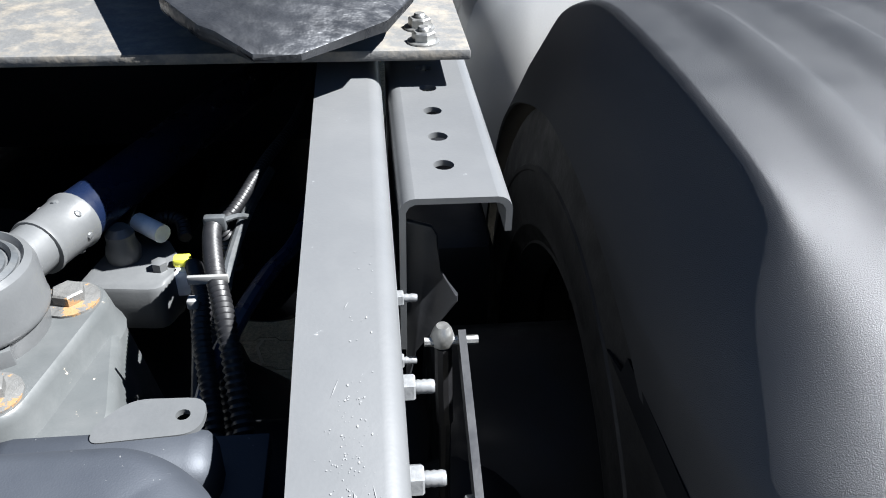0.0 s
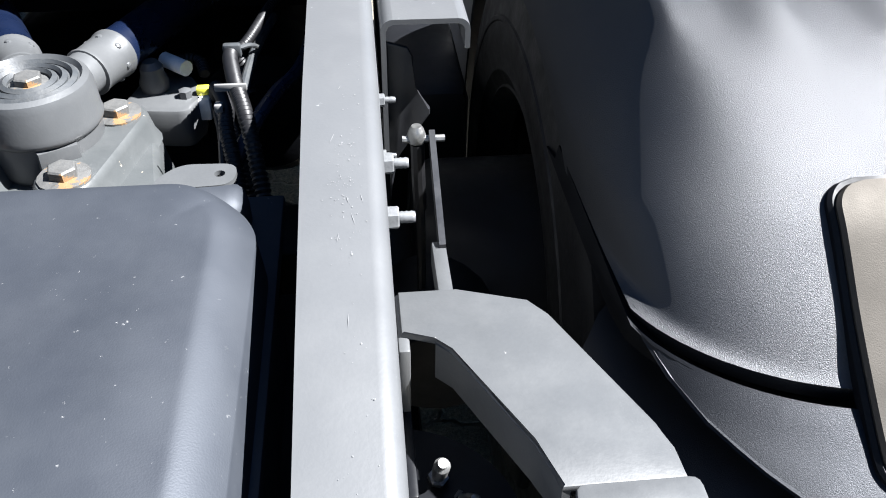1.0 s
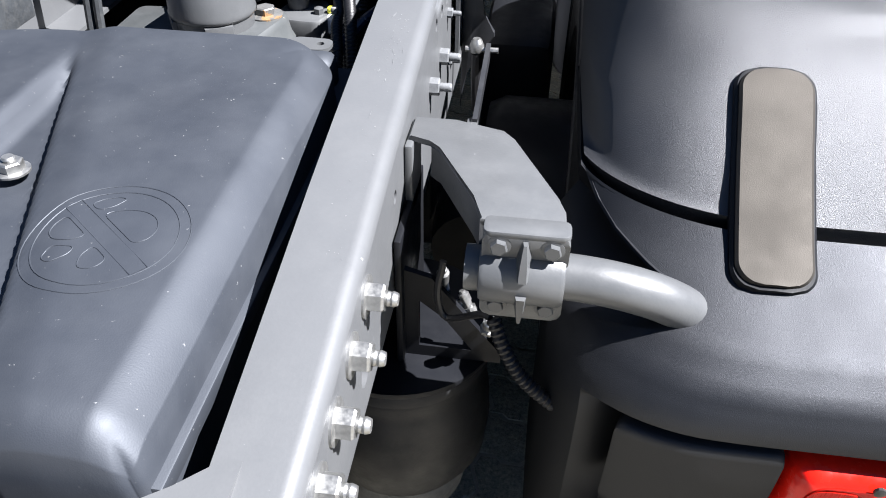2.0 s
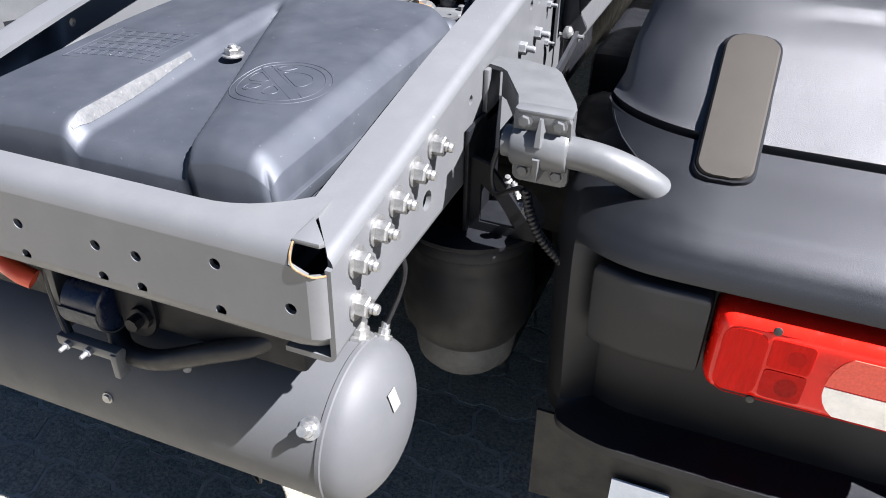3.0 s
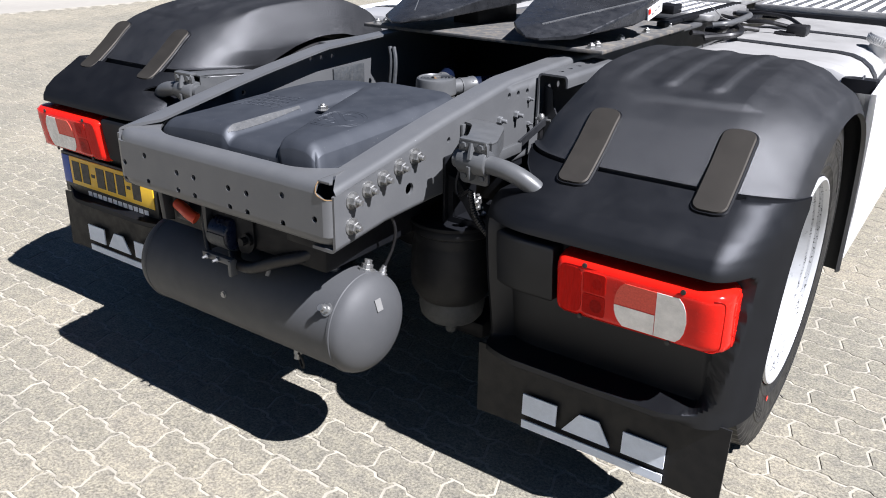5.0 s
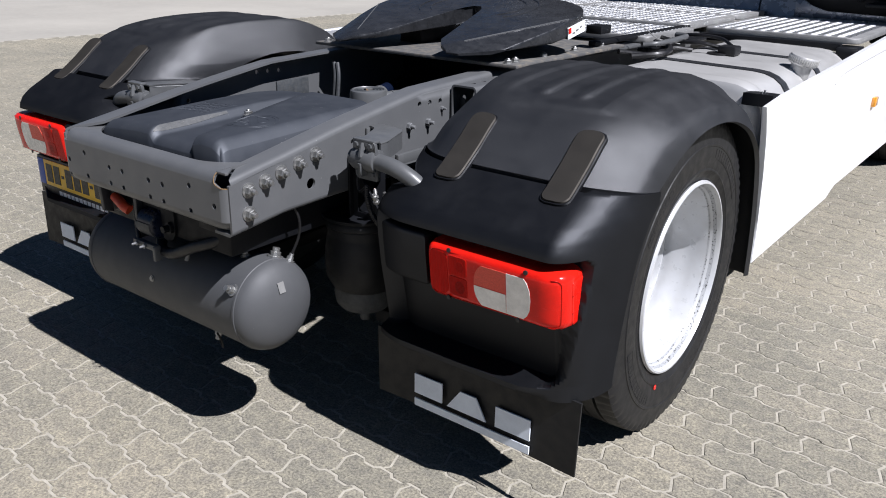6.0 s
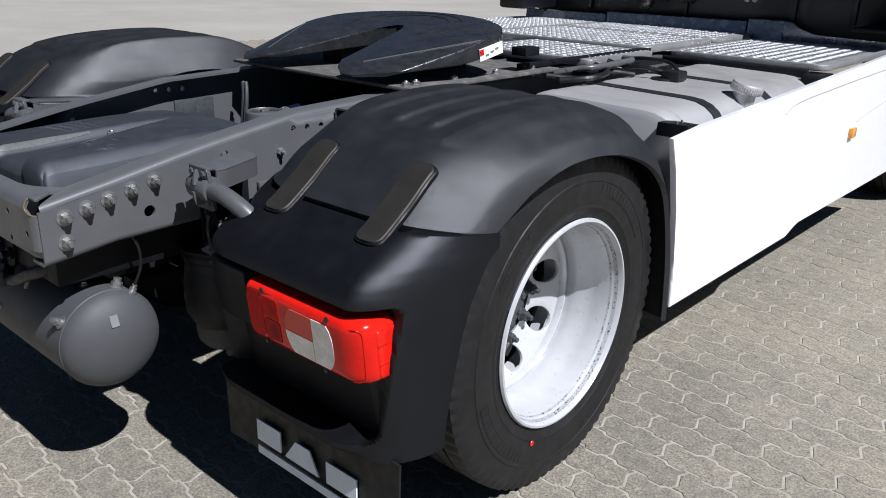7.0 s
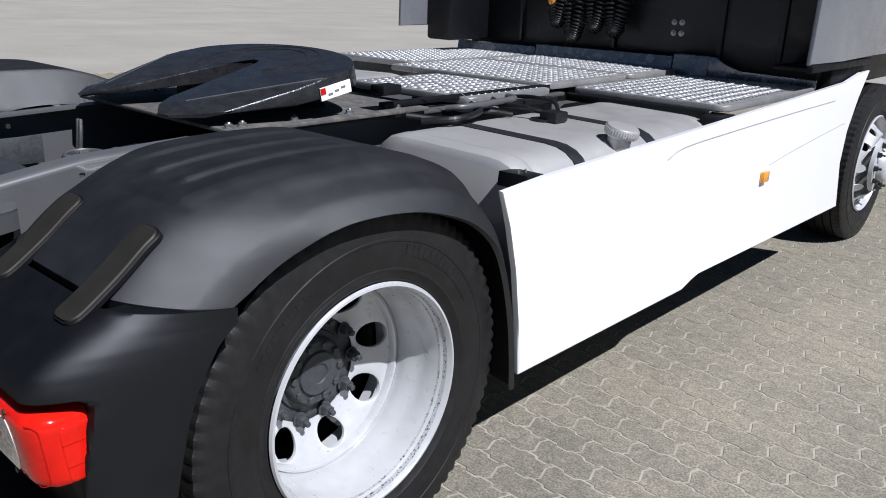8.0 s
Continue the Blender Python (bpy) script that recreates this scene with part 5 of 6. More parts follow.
def build_cab():
    bm = bmesh.new()
    box(bm, (-1.19, 4.26, 1.02), (1.19, 6.3, 3.6), 0.05)
    cab = part("cab", bm, CABBACK, truck, "rear wall of the cab in dark plastic")
    for s in (1, -1):
        bm = bmesh.new()
        prism(bm, [(3.88 if s > 0 else 3.62, 1.185 if s > 0 else 1.235), (4.30, 1.19 if s > 0 else 1.24), (4.84, 1.20 if s > 0 else 1.25), (6.3, 1.20 if s > 0 else 1.25), (6.3, 3.6), (4.02, 3.6), (3.90 if s > 0 else 3.63, 1.75)], lambda u, v, w: V((w - 0.02 * smooth01(4.2, 3.88, u)) * s, u, v), 1.25, 1.272, 0.006)
        f = part("side_fairing", bm, CABSIDE, cab, "light grey cab side fairing")
        bm = bmesh.new()
        box(bm, (1.236, 3.875, 1.15) if s > 0 else (-1.268, 4.0, 1.15), (1.268, 4.84, 1.186) if s > 0 else (-1.236, 4.84, 1.186), 0.006)
        part("fairing_edge", bm, BLACK, cab, "black rubber edge under the fairing")
        if s < 0:
            bm = bmesh.new()
            box(bm, (-1.235, 3.87, 1.15), (-1.02, 4.27, 2.6), 0.02)
            part("corner_panel", bm, CABBACK, cab, "dark corner panel behind the cab")
            continue
        bm = bmesh.new()
        box(bm, (1.15 * s - 0.10, 3.95, 1.15), (1.15 * s + 0.09, 4.26, 1.17), 0.004)
        part("fairing_stay", bm, BLACK, cab)
        bm = bmesh.new()
        box(bm, (1.04, 4.30, 0.92), (1.235, 4.86, 1.148), 0.02)
        part("arch_liner", bm, BLACK, cab, "black plastic liner above the front wheel")
    # ribs and fixings on the back wall
    for x, z in ((0.350, 1.275), (0.398, 1.275), (0.348, 1.335), (0.396, 1.335)):
        bm = bmesh.new()
        lathe(bm, [(0.018, 0), (0.017, 0.005), (0.009, 0.006), (0.008, 0.012), (0.002, 0.013)], (x, 4.26, z), (0, -1, 0), 16)
        part("fixing", bm, ZINC, cab)
    for x in (-0.75, -0.05, 0.62, 0.95):
        bm = bmesh.new()
        box(bm, (x, 4.235, 1.16), (x + 0.035, 4.262, 2.4), 0.008)
        part("rib", bm, CABBACK, cab)
    return cab


cab = build_cab()


def coil(x, bottom, r, turns, width, name_label, mat_=HOSE):
    """A coiled line that hangs in a long loop."""
    bm = bmesh.new()
    pts = []
    n = turns * 12
    for k in range(n + 1):
        f = k / n
        a = f * math.pi
        c = V(x + width * math.cos(a) * 0.5, 4.17 - 0.03 * math.sin(a), bottom + 0.55 - 0.55 * math.sin(a))
        t = 2 * math.pi * turns * f
        ta = V(-width * 0.5 * math.sin(a), 0, -0.55 * math.cos(a)).normalized()
        rad = ta.cross(V(0, 1, 0)) * math.cos(t) + V(0, 1, 0) * math.sin(t)
        pts.append(c + rad * r)
    tube(bm, pts, 0.0065, 6, 0)
    return part("coiled_line", bm, mat_, truck, name_label)


coil(-0.375, 1.30, 0.036, 46, 0.10, "black coiled air line on the back of the cab")
coil(-0.255, 1.215, 0.038, 46, 0.11, "black coiled air line on the back of the cab")
coil(-0.105, 1.285, 0.037, 44, 0.11, "black coiled air line on the back of the cab")
coil(0.035, 1.27, 0.040, 44, 0.11, "black coiled electric line on the back of the cab")
bm = bmesh.new()
lathe(bm, [(0.022, 0), (0.026, 0.01), (0.026, 0.03), (0.018, 0.035)], (-0.41, 4.14, 1.425), (0, -1, 0), 14)
part("coupling_cap", bm, AMBER, truck, "yellow coupling cap on the cab wall")


# ---- hangers and mudguard brackets on both sides ----
def build_arm(s):
    bm = bmesh.new()
    out = [(0.402, 0.583), (0.450, 0.583), (0.506, 0.565), (0.520, 0.547), (0.571, 0.432), (0.578, 0.412), (0.579, 0.388), (0.496, 0.388), (0.494, 0.408), (0.486, 0.427), (0.441, 0.517), (0.428, 0.530), (0.402, 0.535)]

    def top(u, v):
        return 0.936 + 0.02 * (0.58 - v)
    prism(bm, out, lambda u, v, w: V(u * s, v, top(u, v) + w), -0.007, 0.0, 0.002)
    # turned-down edges
    for edge, deep in ((out[2:7], 0.050), (out[7:12], 0.045)):
        rings = []
        for i, a in enumerate(edge):
            p0, p1 = V(*edge[max(i - 1, 0)], 0), V(*edge[min(i + 1, len(edge) - 1)], 0)
            n = (p1 - p0).cross(V(0, 0, 1)).normalized() * 0.006
            A = V(*a, 0)
            h = top(*a) - 0.003
            rings.append([V(q.x * s, q.y, z) for q, z in ((A, h), (A + n, h), (A + n, h - deep), (A, h - deep))])
        loft(bm, rings)
    box(bm, (min(0.399 * s, 0.408 * s), 0.520, 0.84), (max(0.399 * s, 0.408 * s), 0.584, 0.932), 0.002)
    arm = part("guard_arm", bm, CHASSIS_PLAIN, truck, "grey bracket arm that carries the mudguard tube")
    bm = bmesh.new()
    lathe(bm, [(0.024, 0.499), (0.0305, 0.500), (0.0325, 0.504), (0.0325, 0.577), (0.0305, 0.581), (0.024, 0.582)], (0, 0.376, 0.889), (s, 0, 0), 36)
    for za, zb, ya in ((0.903, 0.947, 0.364), (0.832, 0.874, 0.364)):
        pl = rounded([(0.501, za), (0.583, za), (0.583, zb), (0.501, zb)], 0.010, 4)
        prism(bm, pl, lambda u, v, w: V(u * s, w - 0.12 * (v - 0.89), v), ya, ya + 0.011, 0.002)
    lip = rounded([(0.501, 0.357), (0.583, 0.357), (0.583, 0.384), (0.501, 0.384)], 0.008, 3)
    prism(bm, lip, lambda u, v, w: V(u * s, v, w), 0.941, 0.9485, 0.002)
    # pointed webs between the bolts, above and below the barrel
    for zt_, zb_, yo in ((0.940, 0.902, 0.341), (0.846, 0.884, 0.338)):
        loft(bm, [[V((0.5415 + dx) * s, y, z) for dx, y in ((-0.011 * f, 0.368), (0.011 * f, 0.368), (0.004 * f, yo + 0.014 * (1 - f)), (-0.004 * f, yo + 0.014 * (1 - f)))] for z, f in ((zt_, 0.35), (zt_ + (zb_ - zt_) * 0.5, 0.8), (zb_, 1.0))])
    cl = part("tube_clamp", bm, CHASSIS_PLAIN, truck, "grey cast clamp round the mudguard tube")
    for x, z in ((0.517, 0.932), (0.567, 0.932), (0.517, 0.851), (0.567, 0.851)):
        place("bolt_head", CLAMP_BOLT, Matrix.Translation((x * s, 0.364 - 0.12 * (z - 0.89), z)) @ Matrix.Rotation(radians(90), 4, "X"), cl)
    bm = bmesh.new()
    tube(bm, [(0.485 * s, 0.376, 0.889), (0.53 * s, 0.376, 0.889), (0.585 * s, 0.376, 0.888), (0.625 * s, 0.375, 0.885), (0.660 * s, 0.377, 0.876), (0.688 * s, 0.383, 0.862), (0.712 * s, 0.393, 0.842), (0.730 * s, 0.405, 0.818)], 0.0232, 24, 6)
    tb = part("guard_tube", bm, CHASSIS_PLAIN, truck, "bent grey steel tube into the mudguard")
    if s < 0:
        for ob in (arm, cl, tb):
            ob.location = (0, 0, 0.030)


build_arm(1)
build_arm(-1)


def build_air_spring(s):
    x = 0.39 * s
    bm = bmesh.new()
    lathe(bm, [(0.06, 0.665), (0.116, 0.662), (0.122, 0.652), (0.122, 0.640), (0.114, 0.634), (0.116, 0.628), (0.112, 0.612), (0.115, 0.600), (0.121, 0.56), (0.124, 0.51), (0.120, 0.465), (0.104, 0.435), (0.094, 0.425)], (x, 0.515, 0), (0, 0, 1), 40)
    sp = part("air_spring", bm, FLAP, truck, "black rubber air spring bellows under the frame rail")
    bm = bmesh.new()
    lathe(bm, [(0.096, 0.428), (0.097, 0.40), (0.092, 0.372), (0.078, 0.355), (0.022, 0.350), (0.018, 0.345), (0.017, 0.305), (0.013, 0.30)], (x, 0.515, 0), (0, 0, 1), 36)
    part("piston", bm, HUBGREY, sp, "dusty grey piston with a stub below")
    bm = bmesh.new()
    lathe(bm, [(0.128, 0.664), (0.130, 0.668), (0.130, 0.674), (0.02, 0.676)], (x, 0.515, 0), (0, 0, 1), 40)
    gus = [(0.405, 0.675), (0.525, 0.675), (0.525, 0.69), (0.44, 0.80), (0.405, 0.81)]
    plate(bm, gus, [[(0.425, 0.692), (0.490, 0.692), (0.455, 0.740), (0.425, 0.765)]], lambda u, v, w: V(u * s, w, v), 0.455, 0.463)
    box(bm, (min(0.400 * s, 0.408 * s), 0.44, 0.674), (max(0.400 * s, 0.408 * s), 0.60, 0.86), 0.002)
    part("spring_bracket", bm, BLACK, truck, "dark gusseted bracket over the air spring")


build_air_spring(1)
build_air_spring(-1)


def build_channel(s):
    bm = bmesh.new()
    x0, x1, y0, y1, zt, t = 0.405, 0.506, 0.937, 1.30, 1.012, 0.006
    hs = [(0.450, y, 0.010) for y in (0.999, 1.060, 1.123, 1.186, 1.248)]
    plate(bm, [(x0 + 0.014, y0), (x1 - 0.014, y0), (x1 - 0.014, y1), (x0 + 0.014, y1)], hs, lambda u, v, w: V(u * s, v, w), zt - t, zt)
    for a, sg, deep in ((x0, 1, 0.17), (x1, -1, 0.036)):
        prof = []
        for k in range(6):
            th = math.pi / 2 * k / 5
            prof.append((a + sg * (0.014 - 0.014 * math.sin(th)), zt - (0.014 - 0.014 * math.cos(th))))
        prof = prof + [(a, zt - deep), (a + sg * t, zt - deep), (a + sg * t, zt - 0.014), (a + sg * 0.009, zt - 0.0085), (a + sg * 0.014, zt - t)]
        loft(bm, [[V(x * s, y, z) for x, z in prof] for y in (y0, y1)])
    ch = part("plate_bracket", bm, CHASSIS, truck, "grey folded steel bracket with a row of holes beside the rail")
    bm = bmesh.new()
    prism(bm, [(0.412, 0.74), (0.420, 0.81), (0.464, 0.872), (0.464, 0.880), (0.444, 0.909), (0.443, 0.950), (0.437, 0.962), (0.412, 0.970)], lambda u, v, w: V(u * s, w, v), 0.970, 0.977, 0.002)
    part("stop_plate", bm, DARKPAINT, ch, "dark grey profiled stop plate under the bracket")
    # levelling valve linkage
    bm = bmesh.new()
    lathe(bm, [(0.004, 0), (0.010, 0.003), (0.012, 0.010), (0.009, 0.019), (0.006, 0.024)], (0.442 * s, 0.905, 0.872), (0, 0, 1), 14)
    tube(bm, [(0.425 * s, 0.902, 0.880), (0.475 * s, 0.902, 0.880)], 0.0045, 8, 1)
    lv = part("link_ball", bm, ZINC, truck, "small ball joint of a levelling link")
    bm = bmesh.new()
    tube(bm, [(0.443 * s, 0.904, 0.872), (0.444 * s, 0.900, 0.82), (0.446 * s, 0.90, 0.78)], 0.0085, 10, 2)
    tube(bm, [(0.446 * s, 0.90, 0.78), (0.448 * s, 0.90, 0.60)], 0.006, 8, 1)
    part("link_rod", bm, HOSE, lv, "black link rod")
    bm = bmesh.new()
    a, b = V(0.460 * s, 0.905, 0.880), V(0.457 * s, 0.745, 0.838)
    loft(bm, [[p + q for q in (V(-0.0035, 0, -0.012), V(0.0035, 0, -0.012), V(0.0035, 0, 0.010), V(-0.0035, 0, 0.010))] for p in (a, b)])
    part("link_arm", bm, DARKPAINT, lv, "flat dark steel arm")
    bm = bmesh.new()
    box(bm, (min(0.446 * s, 0.461 * s), 0.600, 0.812), (max(0.446 * s, 0.461 * s), 0.757, 0.843), 0.002)
    part("link_mount", bm, CHASSIS_PLAIN, lv, "pale grey mount plate")


build_channel(1)
build_channel(-1)

for s in (1, -1):
    for x, y in ((0.446, 1.262), (0.447, 1.213), (0.445, 1.46), (0.445, 1.70), (0.445, 1.93)):
        place("plate_bolt", BIGHEAD, Matrix.Translation((x * s, y, 1.056)), truck, "pale painted hexagon bolt")


# ---- inside the frame ----
def build_inside():
    # stay with its rubber bush, arms spread forward to the rails
    bm = bmesh.new()
    c = V(0.006, 0.962, -0.012)
    lathe(bm, [(0.052, 0.845), (0.060, 0.848), (0.064, 0.856), (0.065, 0.898), (0.069, 0.902), (0.070, 0.906), (0.069, 0.910), (0.068, 0.944), (0.065, 0.953), (0.059, 0.957), (0.055, 0.951), (0.0, 0.947)], c, (0, 0, 1), 48)
    # flat pads pressed into the side of the eye
    for a in (-62, -150):
        prism(bm, [(-0.024, 0.862), (0.024, 0.862), (0.022, 0.898), (-0.022, 0.898)], lambda u, v, w, a=a: c + V(math.cos(radians(a)) * w - math.sin(radians(a)) * u, math.sin(radians(a)) * w + math.cos(radians(a)) * u, v), 0.055, 0.0685, 0.003)
    for a in (70, 116):
        d = V(math.cos(radians(a)), math.sin(radians(a)), 0.0)
        p = c + V(0, 0, 0.915)
        tube(bm, [p + d * 0.05, p + d * 0.070, p + d * 0.090, p + d * 0.125], 0.027, 20, 3)
    stay = part("axle_stay", bm, CHASSIS_PLAIN, truck, "grey cast stay eye over the axle with rubber bush")
    bm = bmesh.new()
    for r in (0.053, 0.042, 0.031):
        ring_lathe(bm, [(r, 0.946), (r, 0.953), (r - 0.005, 0.956), (r - 0.008, 0.952), (r - 0.008, 0.946)], c, (0, 0, 1), 40)
    part("bush", bm, HUBGREY, stay, "dusty ringed rubber bush")
    place("bolt_head", hex_bolt(0.016, 0.012, 0.021, 0, RUST, "rusty_bolt"), Matrix.Translation((c.x, c.y, 0.936)), stay, "rusty hexagon bolt")
    for a in (70, 116):
        d = V(math.cos(radians(a)), math.sin(radians(a)), -0.02)
        p = c + V(0, 0, 0.915)
        bm = bmesh.new()
        lathe(bm, [(0.0270, 0.096), (0.0310, 0.097), (0.0315, 0.101), (0.0300, 0.104), (0.0305, 0.128), (0.0315, 0.150), (0.0330, 0.153), (0.0330, 0.158), (0.0305, 0.160)], p, d, 28)
        for k in range(7):
            t = math.tau * k / 7
            u, v = d.orthogonal().normalized(), d.cross(d.orthogonal()).normalized()
            q = p + d * 0.140 + (u * math.cos(t) + v * math.sin(t)) * 0.0302
            lathe(bm, [(0.0045, 0.0), (0.0035, 0.0022), (0.001, 0.003)], q, u * math.cos(t) + v * math.sin(t), 8)
        part("clamp_band", bm, CHASSIS_PLAIN, stay, "grey crimped collar with dimples")
        bm = bmesh.new()
        tube(bm, [p + d * 0.12, p + d * 0.40, p + d * 0.95], 0.0298, 20, 2)
        part("stay_arm", bm, NAVY, stay, "dark blue-black tube arm")
    # casting under it
    bm = bmesh.new()
    out = rounded([(-0.19, 0.78), (0.112, 0.795), (0.146, 0.862), (0.131, 0.935), (0.112, 1.035), (0.07, 1.062), (-0.04, 1.10), (-0.19, 1.09)], 0.018, 4)
    rings = []
    for z, f in ((0.70, 1.16), (0.79, 1.06), (0.822, 1.02), (0.832, 1.0), (0.837, 0.965)):
        rings.append([V(-0.02 + (u + 0.02) * f, 0.95 + (v - 0.95) * f, z) for u, v in out])
    loft(bm, rings)
    # raised bars with round ends under the bolts
    for (xa, ya), (xb, yb) in (((0.078, 1.006), (0.048, 0.872)), ((-0.055, 1.015), (-0.075, 0.875))):
        ang = math.atan2(yb - ya, xb - xa)
        cap = [(xa, ya, ang + math.pi / 2 + math.pi * k / 10) for k in range(11)] + [(xb, yb, ang - math.pi / 2 + math.pi * k / 10) for k in range(11)]
        loft(bm, [[V(x + r_ * math.cos(t), y + r_ * math.sin(t), z) for x, y, t in cap] for z, r_ in ((0.828, 0.046), (0.840, 0.040), (0.858, 0.036), (0.865, 0.034), (0.868, 0.031))])
    cast = part("axle_casting", bm, material("chipped_casting", (0.057, 0.061, 0.062), 0.42, 0, 0.1, 9, 200, 0.08, 0.2, (0.12, 0.12, 0.12), chips=(34, 0.035, (0.34, 0.30, 0.24))), truck, "grey painted axle casting with chipped paint")
    rb = hex_bolt(0.0165, 0.015, 0.029, 0, RUST, "rusty_bolt")
    for x, y in ((0.078, 1.006), (0.048, 0.872), (-0.055, 1.015), (-0.075, 0.875)):
        place("bolt_head", rb, Matrix.Translation((x, y, 0.868)), cast, "large rusty hexagon bolt")
    # smaller casting with a knob
    bm = bmesh.new()
    prism(bm, rounded([(0.055, 1.07), (0.150, 1.06), (0.165, 1.11), (0.135, 1.17), (0.08, 1.18)], 0.015, 3), lambda u, v, w: V(u, v, w), 0.78, 0.838, 0.006)
    lathe(bm, [(0.018, 0.835), (0.020, 0.850), (0.016, 0.862), (0.016, 0.872), (0.010, 0.880)], (0.098, 1.125, 0), (0, 0, 1), 18)
    lathe(bm, [(0.009, 0.836), (0.009, 0.848), (0.005, 0.85)], (0.142, 1.10, 0), (0, 0, 1), 6)
    part("side_casting", bm, CHASSIS_PLAIN, truck, "small grey casting with a knob")
    # wiring
    for pts, r in (([(0.250, 0.76, 0.82), (0.243, 0.83, 0.87), (0.226, 0.905, 0.900), (0.222, 0.95, 0.902), (0.202, 1.015, 0.895), (0.190, 1.06, 0.86)], 0.0072),
                   ([(0.275, 0.79, 0.86), (0.259, 0.862, 0.915), (0.249, 0.903, 0.930), (0.237, 0.948, 0.935), (0.224, 1.016, 0.932), (0.224, 1.042, 0.928), (0.232, 1.050, 0.905), (0.236, 1.045, 0.87)], 0.0076),
                   ([(0.226, 1.040, 0.930), (0.241, 1.071, 0.932), (0.261, 1.178, 0.930), (0.290, 1.299, 0.928), (0.310, 1.50, 0.92)], 0.0055),
                   ([(0.265, 0.80, 0.80), (0.240, 0.90, 0.865), (0.215, 0.98, 0.875), (0.198, 1.03, 0.85)], 0.0068),
                   ([(0.105, 1.19, 0.835), (0.128, 1.20, 0.845), (0.150, 1.19, 0.845), (0.160, 1.16, 0.84)], 0.007)):
        bm = bmesh.new()
        corrugated(bm, pts, r)
        part("conduit", bm, HOSE, truck, "black ribbed cable conduit")
    for pts, r in (([(0.212, 0.78, 0.80), (0.232, 0.865, 0.868), (0.254, 0.930, 0.892), (0.276, 0.998, 0.896), (0.303, 1.075, 0.892), (0.320, 1.25, 0.885)], 0.0085),
                   ([(0.235, 0.86, 0.80), (0.225, 0.97, 0.85), (0.205, 1.05, 0.86), (0.180, 1.10, 0.84)], 0.005),
                   ([(0.215, 0.85, 0.80), (0.212, 0.94, 0.86), (0.200, 1.00, 0.87)], 0.006)):
        bm = bmesh.new()
        tube(bm, pts, r, 10, 6)
        blue = r > 0.008
        part("hose", bm, BLUEHOSE if blue else HOSE, truck, "smooth dark blue air hose" if blue else "smooth black hose")
    bm = bmesh.new()
    tube(bm, [(0.240, 0.965, 0.905), (0.241, 0.995, 0.912), (0.245, 1.05, 0.915), (0.250, 1.108, 0.912), (0.262, 1.20, 0.905)], 0.0062, 10, 4)
    part("grey_pipe", bm, HUBGREY, truck, "pale grey pipe beside the conduits")
    bm = bmesh.new()
    box(bm, (0.214, 1.030, 0.926), (0.236, 1.040, 0.944), 0.003)
    tube(bm, [(0.232, 1.034, 0.938), (0.246, 1.046, 0.936), (0.254, 1.062, 0.925)], 0.003, 8, 4)
    part("pipe_clip", bm, HUBGREY, truck, "dusty clip round conduit and pipe")
    bm = bmesh.new()
    box(bm, (0.216, 0.929, 0.936), (0.252, 0.933, 0.9445), 0.001)
    box(bm, (0.212, 0.926, 0.910), (0.222, 0.937, 0.920), 0.002)
    part("cable_tie", bm, GREYTIE, truck, "grey cable tie round the conduits")
    bm = bmesh.new()
    box(bm, (0.156, 1.100, 0.838), (0.176, 1.114, 0.849), 0.003)
    part("connector", bm, YCONN, truck, "yellow plug connector")
    bm = bmesh.new()
    box(bm, (0.155, 1.09, 0.805), (0.174, 1.105, 0.838), 0.003)
    part("connector", bm, STICKER, truck, "white plug connector")
    bm = bmesh.new()
    tube(bm, [(0.108, 1.165, 0.862), (0.142, 1.135, 0.862)], 0.011, 12, 1)
    part("plug", bm, STICKER, truck, "white cylindrical plug")
    # cables and plate on the far rail
    for dx in (0.0, 0.018):
        bm = bmesh.new()
        tube(bm, [(-0.27 + dx, 1.05, 0.80), (-0.265 + dx, 1.06, 0.90), (-0.27 + dx, 1.07, 0.96), (-0.285 + dx, 1.08, 1.0)], 0.008, 8, 5)
        part("cable", bm, HUBGREY, truck, "grey sheathed cable on the far rail")
    bm = bmesh.new()
    box(bm, (-0.315, 0.80, 0.86), (-0.306, 0.96, 0.955), 0.002)
    part("bracket_plate", bm, HUBGREY, truck, "grey bracket plate on the far rail")
    # axle head and shaft, cross beams
    bm = bmesh.new()
    lathe(bm, [(0.05, -0.30), (0.13, -0.27), (0.20, -0.16), (0.225, 0.0), (0.20, 0.16), (0.12, 0.30), (0.07, 0.36), (0.06, 1.6)], (0, AXLE_Y, 0.52), (0, 1, 0.05), 28)
    part("differential", bm, BLACK, truck, "black axle head and propeller shaft")
    for y, z0, z1, d in ((0.80, 0.62, 0.80, 0.10), (1.62, 0.74, 1.0, 0.10), (2.3, 0.74, 1.0, 0.10), (3.2, 0.74, 1.0, 0.10)):
        bm = bmesh.new()
        box(bm, (-0.39, y, z0), (0.39, y + d, z1), 0.01)
        part("cross_beam", bm, BLACK, truck, "dark cross beam between the rails")
    bm = bmesh.new()
    sec = rounded([(-0.30, 0.40), (0.30, 0.40), (0.30, 0.96), (-0.30, 0.96)], 0.12, 5)
    loft(bm, [[V(x * f, y, 0.68 + (z - 0.68) * f) for x, z in sec] for y, f in ((1.80, 0.55), (1.88, 0.8), (2.2, 0.9), (2.25, 1.0), (3.4, 1.0), (3.5, 0.9), (4.2, 0.9))])
    part("gearbox", bm, BLACK, truck, "black gearbox between the rails")
